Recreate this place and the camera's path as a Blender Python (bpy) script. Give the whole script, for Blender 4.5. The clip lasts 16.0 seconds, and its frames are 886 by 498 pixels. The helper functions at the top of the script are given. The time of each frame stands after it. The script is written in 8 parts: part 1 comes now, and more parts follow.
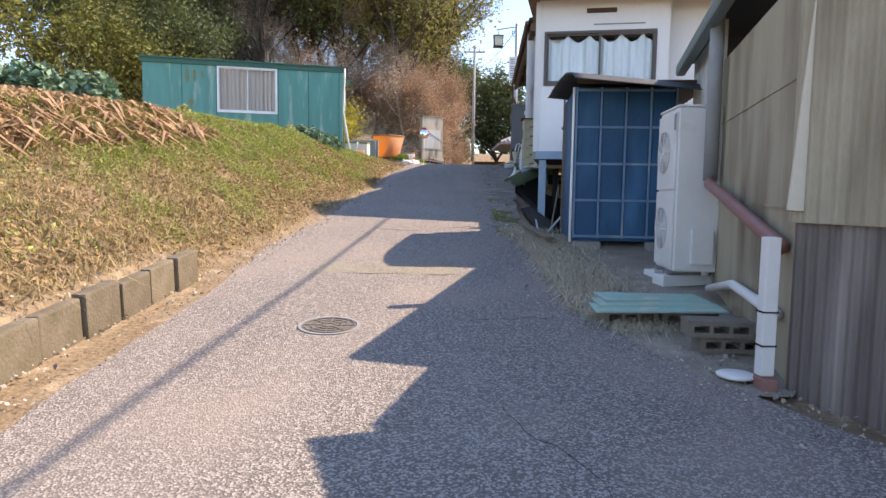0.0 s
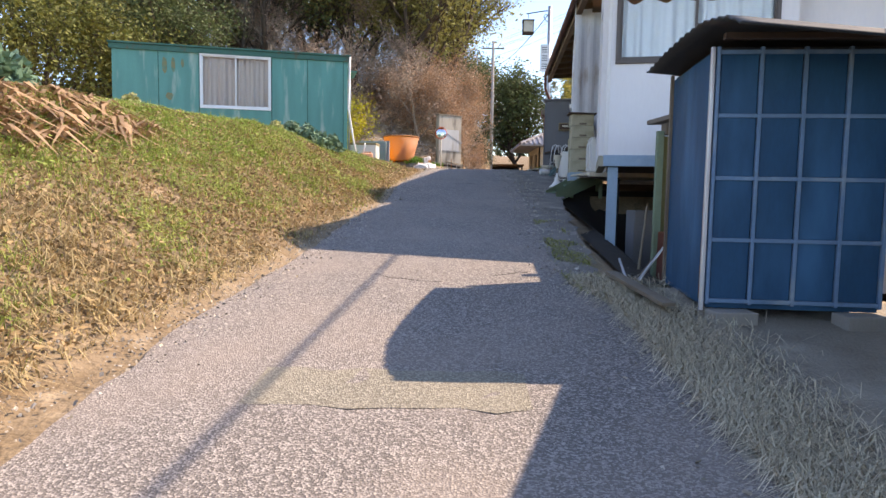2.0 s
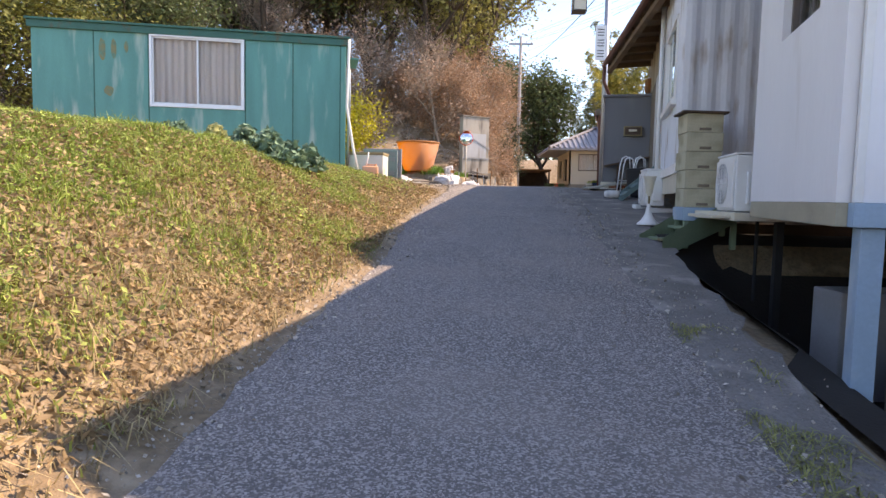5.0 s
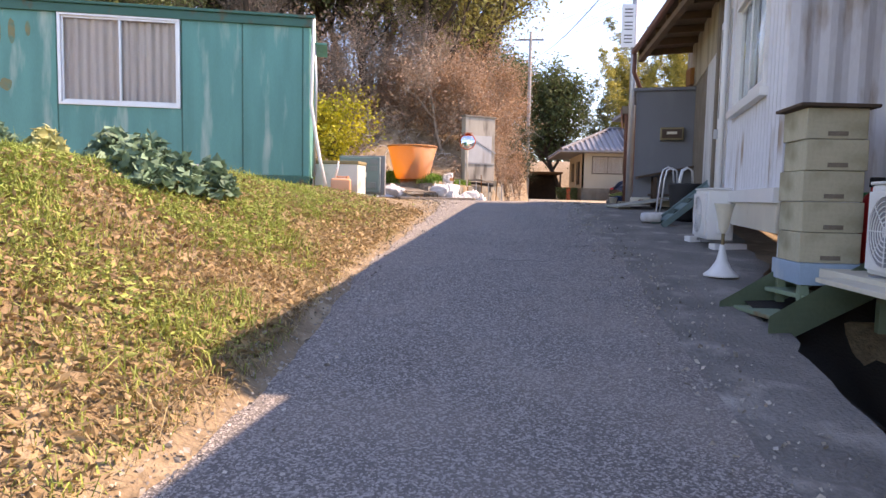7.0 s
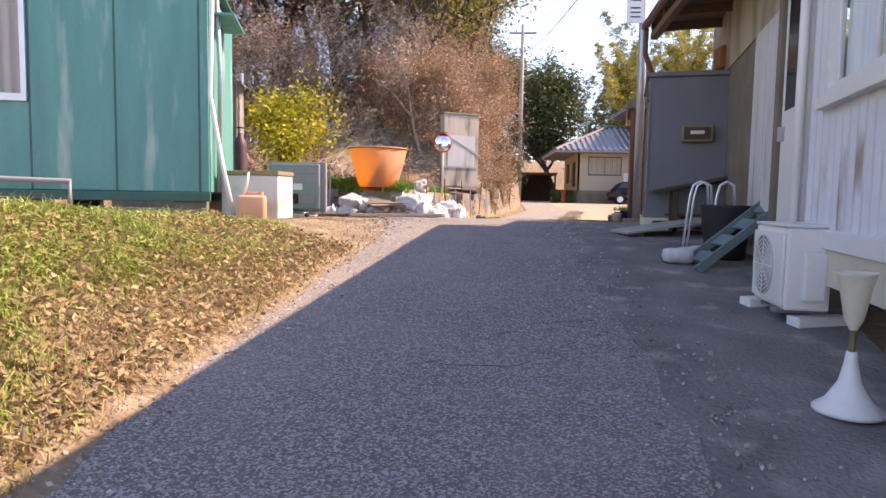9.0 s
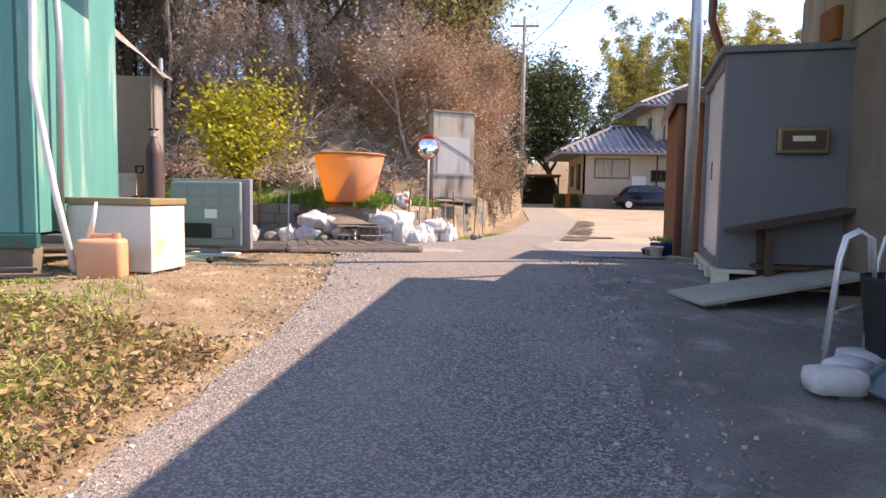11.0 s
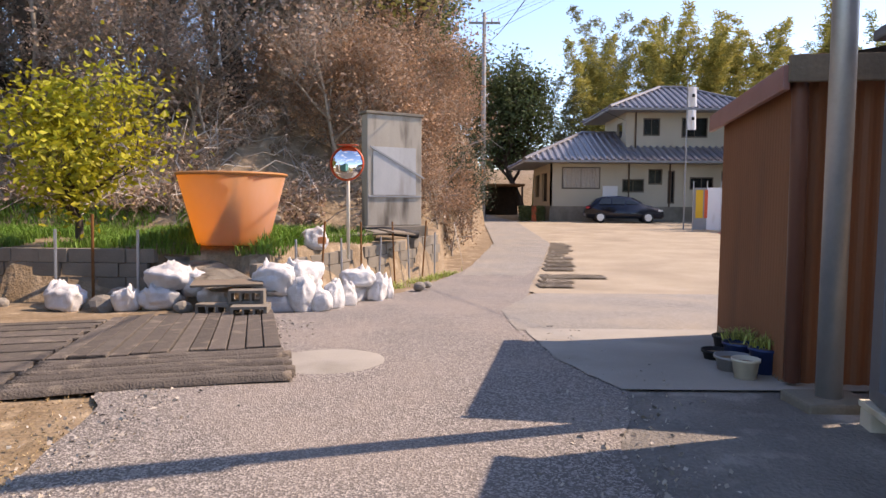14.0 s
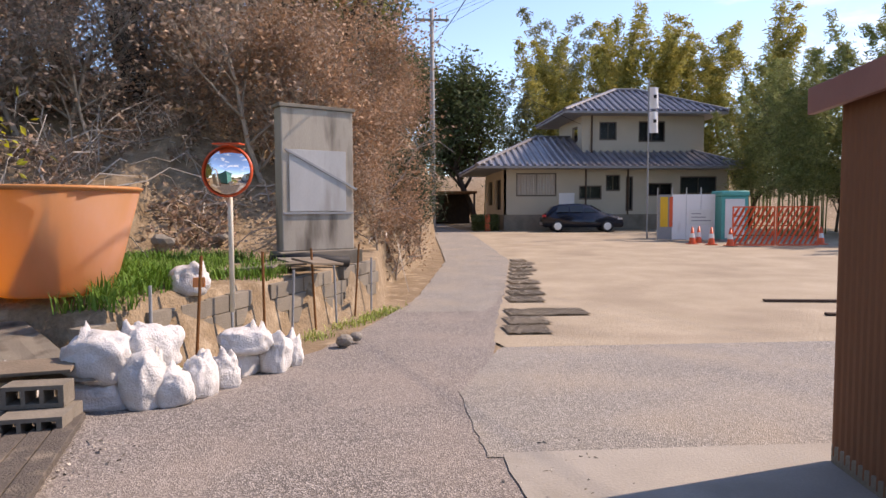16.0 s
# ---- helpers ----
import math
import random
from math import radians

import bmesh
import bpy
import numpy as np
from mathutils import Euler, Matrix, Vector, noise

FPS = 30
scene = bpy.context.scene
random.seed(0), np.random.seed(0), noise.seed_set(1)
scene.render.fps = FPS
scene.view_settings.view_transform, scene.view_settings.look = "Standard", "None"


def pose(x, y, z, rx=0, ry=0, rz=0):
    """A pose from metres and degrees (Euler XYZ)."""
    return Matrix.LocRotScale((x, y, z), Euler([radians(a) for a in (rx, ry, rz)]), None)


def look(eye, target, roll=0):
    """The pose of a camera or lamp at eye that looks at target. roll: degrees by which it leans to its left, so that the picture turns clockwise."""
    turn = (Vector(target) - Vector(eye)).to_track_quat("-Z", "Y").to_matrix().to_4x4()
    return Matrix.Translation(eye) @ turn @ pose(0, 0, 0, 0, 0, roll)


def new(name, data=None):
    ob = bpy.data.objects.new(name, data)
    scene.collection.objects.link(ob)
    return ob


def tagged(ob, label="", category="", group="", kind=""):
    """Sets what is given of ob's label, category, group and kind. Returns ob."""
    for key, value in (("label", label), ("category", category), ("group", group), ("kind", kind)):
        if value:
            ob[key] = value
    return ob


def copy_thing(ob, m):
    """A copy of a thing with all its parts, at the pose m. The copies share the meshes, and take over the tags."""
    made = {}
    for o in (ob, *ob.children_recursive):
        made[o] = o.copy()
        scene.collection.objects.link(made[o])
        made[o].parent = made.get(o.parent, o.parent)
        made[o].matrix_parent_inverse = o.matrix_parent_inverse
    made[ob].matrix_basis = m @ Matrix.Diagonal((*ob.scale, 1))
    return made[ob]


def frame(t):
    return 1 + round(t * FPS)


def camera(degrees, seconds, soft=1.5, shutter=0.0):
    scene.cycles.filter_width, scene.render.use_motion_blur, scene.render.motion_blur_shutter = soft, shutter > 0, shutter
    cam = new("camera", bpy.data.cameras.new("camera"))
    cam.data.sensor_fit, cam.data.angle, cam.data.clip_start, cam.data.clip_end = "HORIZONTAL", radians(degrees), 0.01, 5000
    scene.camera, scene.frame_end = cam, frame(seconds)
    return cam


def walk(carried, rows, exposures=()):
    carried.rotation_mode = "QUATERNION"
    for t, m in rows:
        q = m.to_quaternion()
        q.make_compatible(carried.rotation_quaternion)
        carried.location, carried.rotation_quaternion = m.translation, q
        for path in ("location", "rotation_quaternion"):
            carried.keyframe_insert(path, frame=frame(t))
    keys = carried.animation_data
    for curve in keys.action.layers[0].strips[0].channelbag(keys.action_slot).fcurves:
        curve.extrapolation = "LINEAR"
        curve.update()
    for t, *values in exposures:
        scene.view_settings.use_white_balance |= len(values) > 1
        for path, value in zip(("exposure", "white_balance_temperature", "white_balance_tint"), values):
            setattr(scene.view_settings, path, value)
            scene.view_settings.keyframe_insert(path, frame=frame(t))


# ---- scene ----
cam = camera(68.2, 16.0)
METRES, EYE, TILT, LEAN, TURN = 24.0, 1.4, 0.0, 0.0, 0.0
ROWS = [
    (0.0, 0.0, 0.0, 0.0, 0.08, -4.84, -0.91),
    (0.5, -0.0009, 0.0336, 0.0022, 0.38, -4.82, -0.93),
    (1.0, -0.003, 0.0673, 0.0043, 0.68, -4.8, -0.96),
    (1.5, -0.0048, 0.1015, 0.0059, 0.96, -4.75, -1.02),
    (2.0, -0.0094, 0.1351, 0.0096, 1.29, -4.71, -1.02),
    (2.5, -0.0135, 0.1686, 0.0132, 1.57, -4.67, -1.08),
    (3.0, -0.0181, 0.2002, 0.018, 1.87, -4.63, -1.12),
    (3.5, -0.0209, 0.2326, 0.0218, 2.13, -4.61, -1.18),
    (4.0, -0.0221, 0.2638, 0.0247, 2.44, -4.63, -1.23),
    (6.5, -0.0162, 0.4165, 0.0424, 3.72, -4.53, -1.15),
    (7.0, -0.0134, 0.4477, 0.0456, 3.89, -4.56, -1.16),
    (7.5, -0.0096, 0.4784, 0.0489, 3.96, -4.59, -1.12),
    (8.0, -0.0046, 0.5091, 0.0519, 3.82, -4.62, -1.1),
    (8.5, -0.0001, 0.5392, 0.0556, 3.63, -4.62, -1.02),
    (9.0, 0.0037, 0.5707, 0.0583, 3.54, -4.62, -0.96),
    (11.5, 0.009, 0.73, 0.0769, 3.61, -4.7, -0.98),
    (12.0, 0.0107, 0.7588, 0.0798, 3.45, -4.7, -0.88),
    (12.5, 0.0135, 0.7882, 0.0825, 3.31, -4.71, -0.74),
    (13.0, 0.0153, 0.8169, 0.0862, 2.89, -4.65, -0.73),
    (13.5, 0.0154, 0.8463, 0.0888, 1.4, -4.27, -0.54),
    (14.0, 0.017, 0.875, 0.0909, 0.31, -4.06, -0.36),
    (14.5, 0.0192, 0.904, 0.0915, -0.43, -3.96, -0.26),
    (15.0, 0.0221, 0.9329, 0.0942, -1.34, -3.85, -0.13),
    (15.5, 0.0231, 0.9627, 0.0961, -2.57, -3.64, 0.03),
    (16.0, 0.0252, 0.9913, 0.0979, -3.96, -3.48, 0.24),
]
walk(cam, [(t, pose(0, 0, EYE, TILT, LEAN, TURN) @ pose(METRES * x, METRES * y, METRES * z, 90 + pitch, roll, yaw)) for t, x, y, z, yaw, pitch, roll in ROWS],
     [(0.0, 1.62, 8800, 18), (4.0, 1.6, 9000, 20), (6.5, 1.84, 9300, 27), (9.0, 1.8, 9300, 30), (11.5, 1.6, 8800, 25), (13.0, 1.44, 8700, 23), (16.0, 1.0, 8400, 23)])

# ---- light ----
SUN = Vector((0.69, 0.2, 0.71)).normalized()
world = bpy.data.worlds.new("sky")
scene.world = world
world.use_nodes = True
wn = world.node_tree.nodes
wl = world.node_tree.links
wn.clear()
sky = wn.new("ShaderNodeTexSky")
sky.sky_type = "NISHITA"
sky.sun_disc = False
sky.sun_elevation = math.asin(SUN.z)
sky.sun_rotation = math.atan2(SUN.x, SUN.y)
sky.altitude = 0
sky.air_density, sky.dust_density, sky.ozone_density = 1.0, 0.1, 2.6
w_co = wn.new("ShaderNodeTexCoord")
w_map = wn.new("ShaderNodeMapping")
w_map.inputs["Scale"].default_value = (1.0, 1.0, 3.2)
w_noise = wn.new("ShaderNodeTexNoise")
w_noise.inputs["Scale"].default_value = 3.1
w_noise.inputs["Detail"].default_value = 7
w_noise.inputs["Roughness"].default_value = 0.55
w_ramp = wn.new("ShaderNodeValToRGB")
w_ramp.color_ramp.elements[0].position = 0.55
w_ramp.color_ramp.elements[1].position = 0.74
w_mix = wn.new("ShaderNodeMix")
w_mix.data_type = "RGBA"
w_mix.inputs["B"].default_value = (4.6, 4.9, 5.3, 1)
w_bg = wn.new("ShaderNodeBackground")
w_bg.inputs["Strength"].default_value = 0.15
w_out = wn.new("ShaderNodeOutputWorld")
wl.new(w_co.outputs["Generated"], w_map.inputs["Vector"])
wl.new(w_map.outputs["Vector"], w_noise.inputs["Vector"])
wl.new(w_noise.outputs["Fac"], w_ramp.inputs["Fac"])
wl.new(w_ramp.outputs["Color"], w_mix.inputs["Factor"])
w_tint = wn.new("ShaderNodeMix")
w_tint.data_type, w_tint.blend_type = "RGBA", "MULTIPLY"
w_tint.inputs["Factor"].default_value = 1.0
w_tint.inputs["B"].default_value = (0.71, 0.85, 1.02, 1)
wl.new(sky.outputs["Color"], w_tint.inputs["A"])
wl.new(w_tint.outputs["Result"], w_mix.inputs["A"])
wl.new(w_mix.outputs["Result"], w_bg.inputs["Color"])
wl.new(w_bg.outputs["Background"], w_out.inputs["Surface"])

sun_data = bpy.data.lights.new("sun", "SUN")
sun_data.energy = 2.95
sun_data.angle = radians(0.53)
sun_data.color = (1.0, 0.95, 0.89)
sun_lamp = new("sun", sun_data)
sun_lamp.matrix_world = look(SUN * 60, (0, 0, 0))


# ---- materials ----
def mat(name, c, rough=0.7, var=0.25, scale=3.0, fine=40.0, bump=0.15, metal=0.0, c2=None, stain=None, stain_at=(0.55, 0.75),
        stain_scale=1.2, stretch=(1, 1, 1), island=0.0, spec=0.4, per_object=0.0):
    """A surface of colour c with blotches towards c2, fine grain, and stains of a second colour."""
    m = bpy.data.materials.new(name)
    m.use_nodes = True
    n, l = m.node_tree.nodes, m.node_tree.links
    b = n["Principled BSDF"]
    b.inputs["Metallic"].default_value = metal
    b.inputs["Specular IOR Level"].default_value = spec
    co = n.new("ShaderNodeTexCoord")
    mp = n.new("ShaderNodeMapping")
    mp.inputs["Scale"].default_value = stretch
    l.new(co.outputs["Object"], mp.inputs["Vector"])

    def nz(s, detail=4):
        t = n.new("ShaderNodeTexNoise")
        t.inputs["Scale"].default_value = s
        t.inputs["Detail"].default_value = detail
        l.new(mp.outputs["Vector"], t.inputs["Vector"])
        return t.outputs["Fac"]

    def mix(f, a, bb, mode="MIX"):
        x = n.new("ShaderNodeMix")
        x.data_type, x.blend_type = "RGBA", mode
        for key, v in (("Factor", f), ("A", a), ("B", bb)):
            if isinstance(v, (int, float)):
                x.inputs[key].default_value = v
            elif isinstance(v, tuple):
                x.inputs[key].default_value = (*v[:3], 1)
            else:
                l.new(v, x.inputs[key])
        return x.outputs["Result"]

    def ramp(f, lo, hi):
        r = n.new("ShaderNodeMapRange")
        r.inputs["From Min"].default_value, r.inputs["From Max"].default_value = lo, hi
        l.new(f, r.inputs["Value"])
        return r.outputs["Result"]

    c2 = c2 or tuple(v * (1 - var) for v in c)
    col = mix(ramp(nz(scale), 0.3, 0.7), c, c2)
    grain = nz(fine, 3)
    col = mix(ramp(grain, 0.25, 0.75), mix(1.0, col, (1 - var * 0.7,) * 3, "MULTIPLY"), col)
    if stain:
        col = mix(ramp(nz(stain_scale, 6), *stain_at), col, stain)
    if island or per_object:
        src = n.new("ShaderNodeNewGeometry").outputs["Random Per Island"] if island else n.new("ShaderNodeObjectInfo").outputs["Random"]
        k = island or per_object
        hs = n.new("ShaderNodeHueSaturation")
        r = n.new("ShaderNodeMapRange")
        r.inputs["To Min"].default_value, r.inputs["To Max"].default_value = 1 - k, 1 + k
        l.new(src, r.inputs["Value"])
        l.new(r.outputs["Result"], hs.inputs["Value"])
        l.new(col, hs.inputs["Color"])
        col = hs.outputs["Color"]
    l.new(col, b.inputs["Base Color"])
    rr = n.new("ShaderNodeMapRange")
    rr.inputs["To Min"].default_value, rr.inputs["To Max"].default_value = max(0.03, rough - 0.1), min(1, rough + 0.1)
    l.new(grain, rr.inputs["Value"])
    l.new(rr.outputs["Result"], b.inputs["Roughness"])
    if bump:
        bp = n.new("ShaderNodeBump")
        bp.inputs["Strength"].default_value = bump
        bp.inputs["Distance"].default_value = 0.02
        l.new(grain, bp.inputs["Height"])
        l.new(bp.outputs["Normal"], b.inputs["Normal"])
    return m


def asphalt(name, base, light, dust):
    """Worn asphalt whose light stones show between dark binder, with dusty patches."""
    m = mat(name, base, 0.9, 0.2, 0.7, 130.0, 0.35, spec=0.25)
    n, l = m.node_tree.nodes, m.node_tree.links
    b = n["Principled BSDF"]
    old = b.inputs["Base Color"].links[0].from_socket
    co = n.new("ShaderNodeTexCoord")
    vo = n.new("ShaderNodeTexVoronoi")
    vo.inputs["Scale"].default_value = 105.0
    l.new(co.outputs["Object"], vo.inputs["Vector"])
    gr = n.new("ShaderNodeTexNoise")
    gr.inputs["Scale"].default_value = 0.9
    gr.inputs["Detail"].default_value = 8
    l.new(co.outputs["Object"], gr.inputs["Vector"])
    sep = n.new("ShaderNodeSeparateColor")
    l.new(vo.outputs["Color"], sep.inputs["Color"])
    st = n.new("ShaderNodeMapRange")
    st.inputs["From Min"].default_value, st.inputs["From Max"].default_value = 0.40, 0.95
    l.new(sep.outputs["Red"], st.inputs["Value"])
    x = n.new("ShaderNodeMix")
    x.data_type = "RGBA"
    l.new(st.outputs["Result"], x.inputs["Factor"])
    l.new(old, x.inputs["A"])
    x.inputs["B"].default_value = (*light, 1)
    y = n.new("ShaderNodeMix")
    y.data_type = "RGBA"
    d = n.new("ShaderNodeMapRange")
    d.inputs["From Min"].default_value, d.inputs["From Max"].default_value = 0.45, 0.75
    d.inputs["To Max"].default_value = 0.6
    l.new(gr.outputs["Fac"], d.inputs["Value"])
    l.new(d.outputs["Result"], y.inputs["Factor"])
    l.new(x.outputs["Result"], y.inputs["A"])
    y.inputs["B"].default_value = (*dust, 1)
    l.new(y.outputs["Result"], b.inputs["Base Color"])
    bp = n.new("ShaderNodeBump")
    bp.inputs["Strength"].default_value = 0.5
    bp.inputs["Distance"].default_value = 0.012
    l.new(vo.outputs["Distance"], bp.inputs["Height"])
    l.new(bp.outputs["Normal"], b.inputs["Normal"])
    return m


def glass(name, tint=(0.9, 0.95, 0.95), rough=0.03):
    m = bpy.data.materials.new(name)
    m.use_nodes = True
    b = m.node_tree.nodes["Principled BSDF"]
    b.inputs["Base Color"].default_value = (*tint, 1)
    b.inputs["Roughness"].default_value = rough
    b.inputs["Transmission Weight"].default_value = 1.0
    b.inputs["IOR"].default_value = 1.1
    return m


M_ROAD = asphalt("asphalt", (0.165, 0.146, 0.136), (0.385, 0.345, 0.315), (0.30, 0.25, 0.215))
M_ROAD2 = asphalt("asphalt_dusty", (0.22, 0.205, 0.185), (0.38, 0.35, 0.32), (0.36, 0.30, 0.235))
M_GROUND = mat("dirt", (0.33, 0.245, 0.16), 0.95, 0.55, 2.6, 26.0, 1.0, c2=(0.22, 0.15, 0.085), stain=(0.40, 0.31, 0.21), stain_scale=4.0)
M_SAND = mat("pale_gravel", (0.43, 0.355, 0.265), 0.95, 0.35, 0.9, 30.0, 0.7, c2=(0.33, 0.27, 0.195), stain=(0.24, 0.19, 0.14), stain_at=(0.5, 0.75), stain_scale=0.5)
M_DARKDIRT = mat("damp_shoulder", (0.27, 0.245, 0.22), 0.95, 0.5, 2.2, 45.0, 1.0, c2=(0.17, 0.155, 0.14), stain=(0.38, 0.34, 0.30), stain_scale=3.0)
M_CONC = mat("concrete", (0.36, 0.33, 0.29), 0.9, 0.2, 1.5, 60.0, 0.2, stain=(0.2, 0.18, 0.15))
M_CONC_OLD = mat("old_concrete", (0.26, 0.225, 0.18), 0.92, 0.3, 2.5, 50.0, 0.3, stain=(0.12, 0.10, 0.07), per_object=0.12)
M_SLAB = mat("streaked_concrete", (0.44, 0.39, 0.32), 0.9, 0.2, 2.0, 50.0, 0.2, stain=(0.12, 0.10, 0.08), stain_at=(0.5, 0.72), stretch=(1.8, 1.8, 0.35), stain_scale=2.2)
M_GREEN = mat("teal_paint", (0.085, 0.33, 0.29), 0.5, 0.2, 1.5, 30.0, 0.05, stain=(0.34, 0.46, 0.40), stain_at=(0.56, 0.74), stretch=(3.0, 3.0, 0.5), stain_scale=1.4)
M_GREEN_D = mat("dark_green_trim", (0.025, 0.14, 0.11), 0.5, 0.2, 3, 40, 0.1, stain=(0.12, 0.07, 0.03), stain_at=(0.58, 0.75), stain_scale=4)
M_RUST = mat("rust", (0.25, 0.10, 0.03), 0.9, 0.3, 6, 60, 0.3, stain=(0.12, 0.05, 0.02))
M_WHITE = mat("white_panel", (0.78, 0.77, 0.77), 0.6, 0.06, 1.0, 20.0, 0.04, stain=(0.55, 0.52, 0.48), stain_at=(0.66, 0.85), stretch=(1.5, 1.5, 0.4))
M_WHITE2 = mat("white_plastic", (0.74, 0.73, 0.70), 0.45, 0.06, 3.0, 30, 0.02, stain=(0.5, 0.46, 0.38), stain_at=(0.65, 0.9), stain_scale=2)
M_CREAM = mat("cream_enamel", (0.66, 0.60, 0.48), 0.5, 0.1, 3.0, 30, 0.05, stain=(0.35, 0.25, 0.12), stain_at=(0.6, 0.85), stain_scale=3)
M_ALU = mat("aluminium", (0.72, 0.73, 0.74), 0.4, 0.08, 5, 60, 0.03, metal=0.5)
M_STEEL = mat("galvanised_steel", (0.48, 0.50, 0.52), 0.45, 0.15, 6, 40, 0.05, metal=0.7)
M_BLUE = mat("blue_sheet", (0.010, 0.095, 0.20), 0.5, 0.25, 1.5, 30, 0.06, stain=(0.03, 0.15, 0.29), stain_at=(0.48, 0.72), stretch=(2, 2, 0.6))
M_BLUE_L = mat("faded_blue_frame", (0.16, 0.30, 0.46), 0.6, 0.2, 4, 40, 0.1, stain=(0.3, 0.38, 0.42), stain_scale=3)
M_BLUE_P = mat("pale_blue_steel", (0.30, 0.44, 0.56), 0.55, 0.15, 3, 40, 0.06, stain=(0.5, 0.55, 0.55), stain_scale=2)
M_TAN = mat("tan_sheet", (0.43, 0.37, 0.26), 0.7, 0.18, 1.2, 45, 0.12, stain=(0.17, 0.125, 0.08), stain_at=(0.46, 0.72), stretch=(2, 2, 0.5))
M_GREYSHEET = mat("weathered_grey_sheet", (0.19, 0.155, 0.135), 0.6, 0.3, 1.5, 40, 0.12, stain=(0.30, 0.26, 0.23), stain_at=(0.5, 0.75), stretch=(5, 5, 0.4))
M_SIDING = mat("grey_white_siding", (0.66, 0.66, 0.68), 0.65, 0.12, 2.0, 30, 0.06, stain=(0.30, 0.21, 0.14), stain_at=(0.57, 0.74), stretch=(2.0, 2.0, 0.5), stain_scale=2.6)
M_BOARD = mat("white_boards", (0.62, 0.61, 0.58), 0.75, 0.15, 2.0, 30, 0.1, stain=(0.06, 0.055, 0.05), stain_at=(0.60, 0.8), stretch=(2.5, 2.5, 0.5), stain_scale=1.6)
M_CABINET = mat("slate_grey_paint", (0.135, 0.14, 0.155), 0.5, 0.08, 1.5, 40, 0.03, stain=(0.17, 0.17, 0.18))
M_BRONZE = mat("bronze_metal", (0.23, 0.18, 0.10), 0.45, 0.2, 4, 40, 0.05, metal=0.5)
M_WOOD = mat("weathered_wood", (0.24, 0.19, 0.14), 0.85, 0.3, 3, 40, 0.3, stain=(0.14, 0.10, 0.07), stretch=(1, 1, 1))
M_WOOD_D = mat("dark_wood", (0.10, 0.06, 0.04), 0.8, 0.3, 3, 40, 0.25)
M_WOOD_UNDER = mat("eave_boards", (0.20, 0.13, 0.08), 0.85, 0.25, 3, 40, 0.2, stain=(0.10, 0.07, 0.05))
M_BROWN = mat("redbrown_sheet", (0.27, 0.105, 0.05), 0.55, 0.15, 1.5, 40, 0.05, stain=(0.17, 0.07, 0.04), stain_at=(0.55, 0.85), stretch=(2, 2, 0.4))
M_BROWN_D = mat("brown_pipe", (0.17, 0.07, 0.05), 0.5, 0.15, 3, 40, 0.04)
M_PINK = mat("faded_red_pipe", (0.34, 0.16, 0.14), 0.5, 0.15, 3, 40, 0.04)
M_ROOF_D = mat("dark_sheet_roof", (0.05, 0.055, 0.06), 0.7, 0.3, 2, 30, 0.1, stain=(0.12, 0.09, 0.07))
M_GUTTER = mat("grey_green_gutter", (0.16, 0.21, 0.20), 0.5, 0.15, 3, 40, 0.05)
# the pinkish stain repeats the paling that sun gives one side of the tub
M_ORANGE = mat("orange_tub", (0.52, 0.30, 0.18), 0.72, 0.12, 1.2, 25, 0.04, c2=(0.50, 0.27, 0.14), stain=(0.55, 0.34, 0.25), stain_at=(0.55, 0.8), stretch=(2, 2, 0.35), stain_scale=1.3)
t_n, t_l = M_ORANGE.node_tree.nodes, M_ORANGE.node_tree.links
t_tr = t_n.new("ShaderNodeBsdfTranslucent")
t_tr.inputs["Color"].default_value = (0.95, 0.52, 0.07, 1)
t_mix = t_n.new("ShaderNodeMixShader")
t_mix.inputs["Fac"].default_value = 0.5
t_l.new(t_n["Principled BSDF"].outputs["BSDF"], t_mix.inputs[1])
t_l.new(t_tr.outputs["BSDF"], t_mix.inputs[2])
t_l.new(t_mix.outputs["Shader"], t_n["Material Output"].inputs["Surface"])
M_BAG = mat("white_woven_bag", (0.66, 0.65, 0.64), 0.6, 0.1, 9, 60, 0.5, c2=(0.52, 0.50, 0.48), per_object=0.06)
M_BLACK = mat("black_rubber", (0.02, 0.02, 0.022), 0.7, 0.3, 5, 50, 0.1)
M_MATW = mat("rubber_mat", (0.15, 0.125, 0.105), 0.9, 0.45, 5, 70, 0.8, c2=(0.09, 0.075, 0.065), stain=(0.25, 0.205, 0.16), stain_scale=5, per_object=0.2)
M_GLASS = glass("window_glass")
M_DARKGLASS = mat("dark_glass", (0.03, 0.035, 0.04), 0.06, 0.2, 2, 10, 0.0, spec=0.6)
M_CURTAIN = mat("pink_curtain", (0.55, 0.43, 0.38), 0.9, 0.15, 8, 40, 0.1, stretch=(6, 6, 0.6))
M_CURTAINW = mat("white_curtain", (0.80, 0.82, 0.86), 0.85, 0.08, 4, 40, 0.05, stretch=(5, 5, 0.6))
M_PLASTER = mat("house_plaster", (0.50, 0.45, 0.36), 0.85, 0.08, 0.8, 30, 0.1)
M_TILE = mat("grey_roof_tile", (0.20, 0.195, 0.22), 0.3, 0.2, 2, 20, 0.05, per_object=0.1, spec=0.7)
M_TILE_R = mat("dark_ridge_tile", (0.16, 0.155, 0.17), 0.35, 0.2, 2, 20, 0.05, spec=0.7)
M_POLE = mat("grey_pole", (0.30, 0.31, 0.32), 0.7, 0.15, 3, 40, 0.05)
M_MIRROR = bpy.data.materials.new("mirror")
M_MIRROR.use_nodes = True
M_MIRROR.node_tree.nodes["Principled BSDF"].inputs["Metallic"].default_value = 1.0
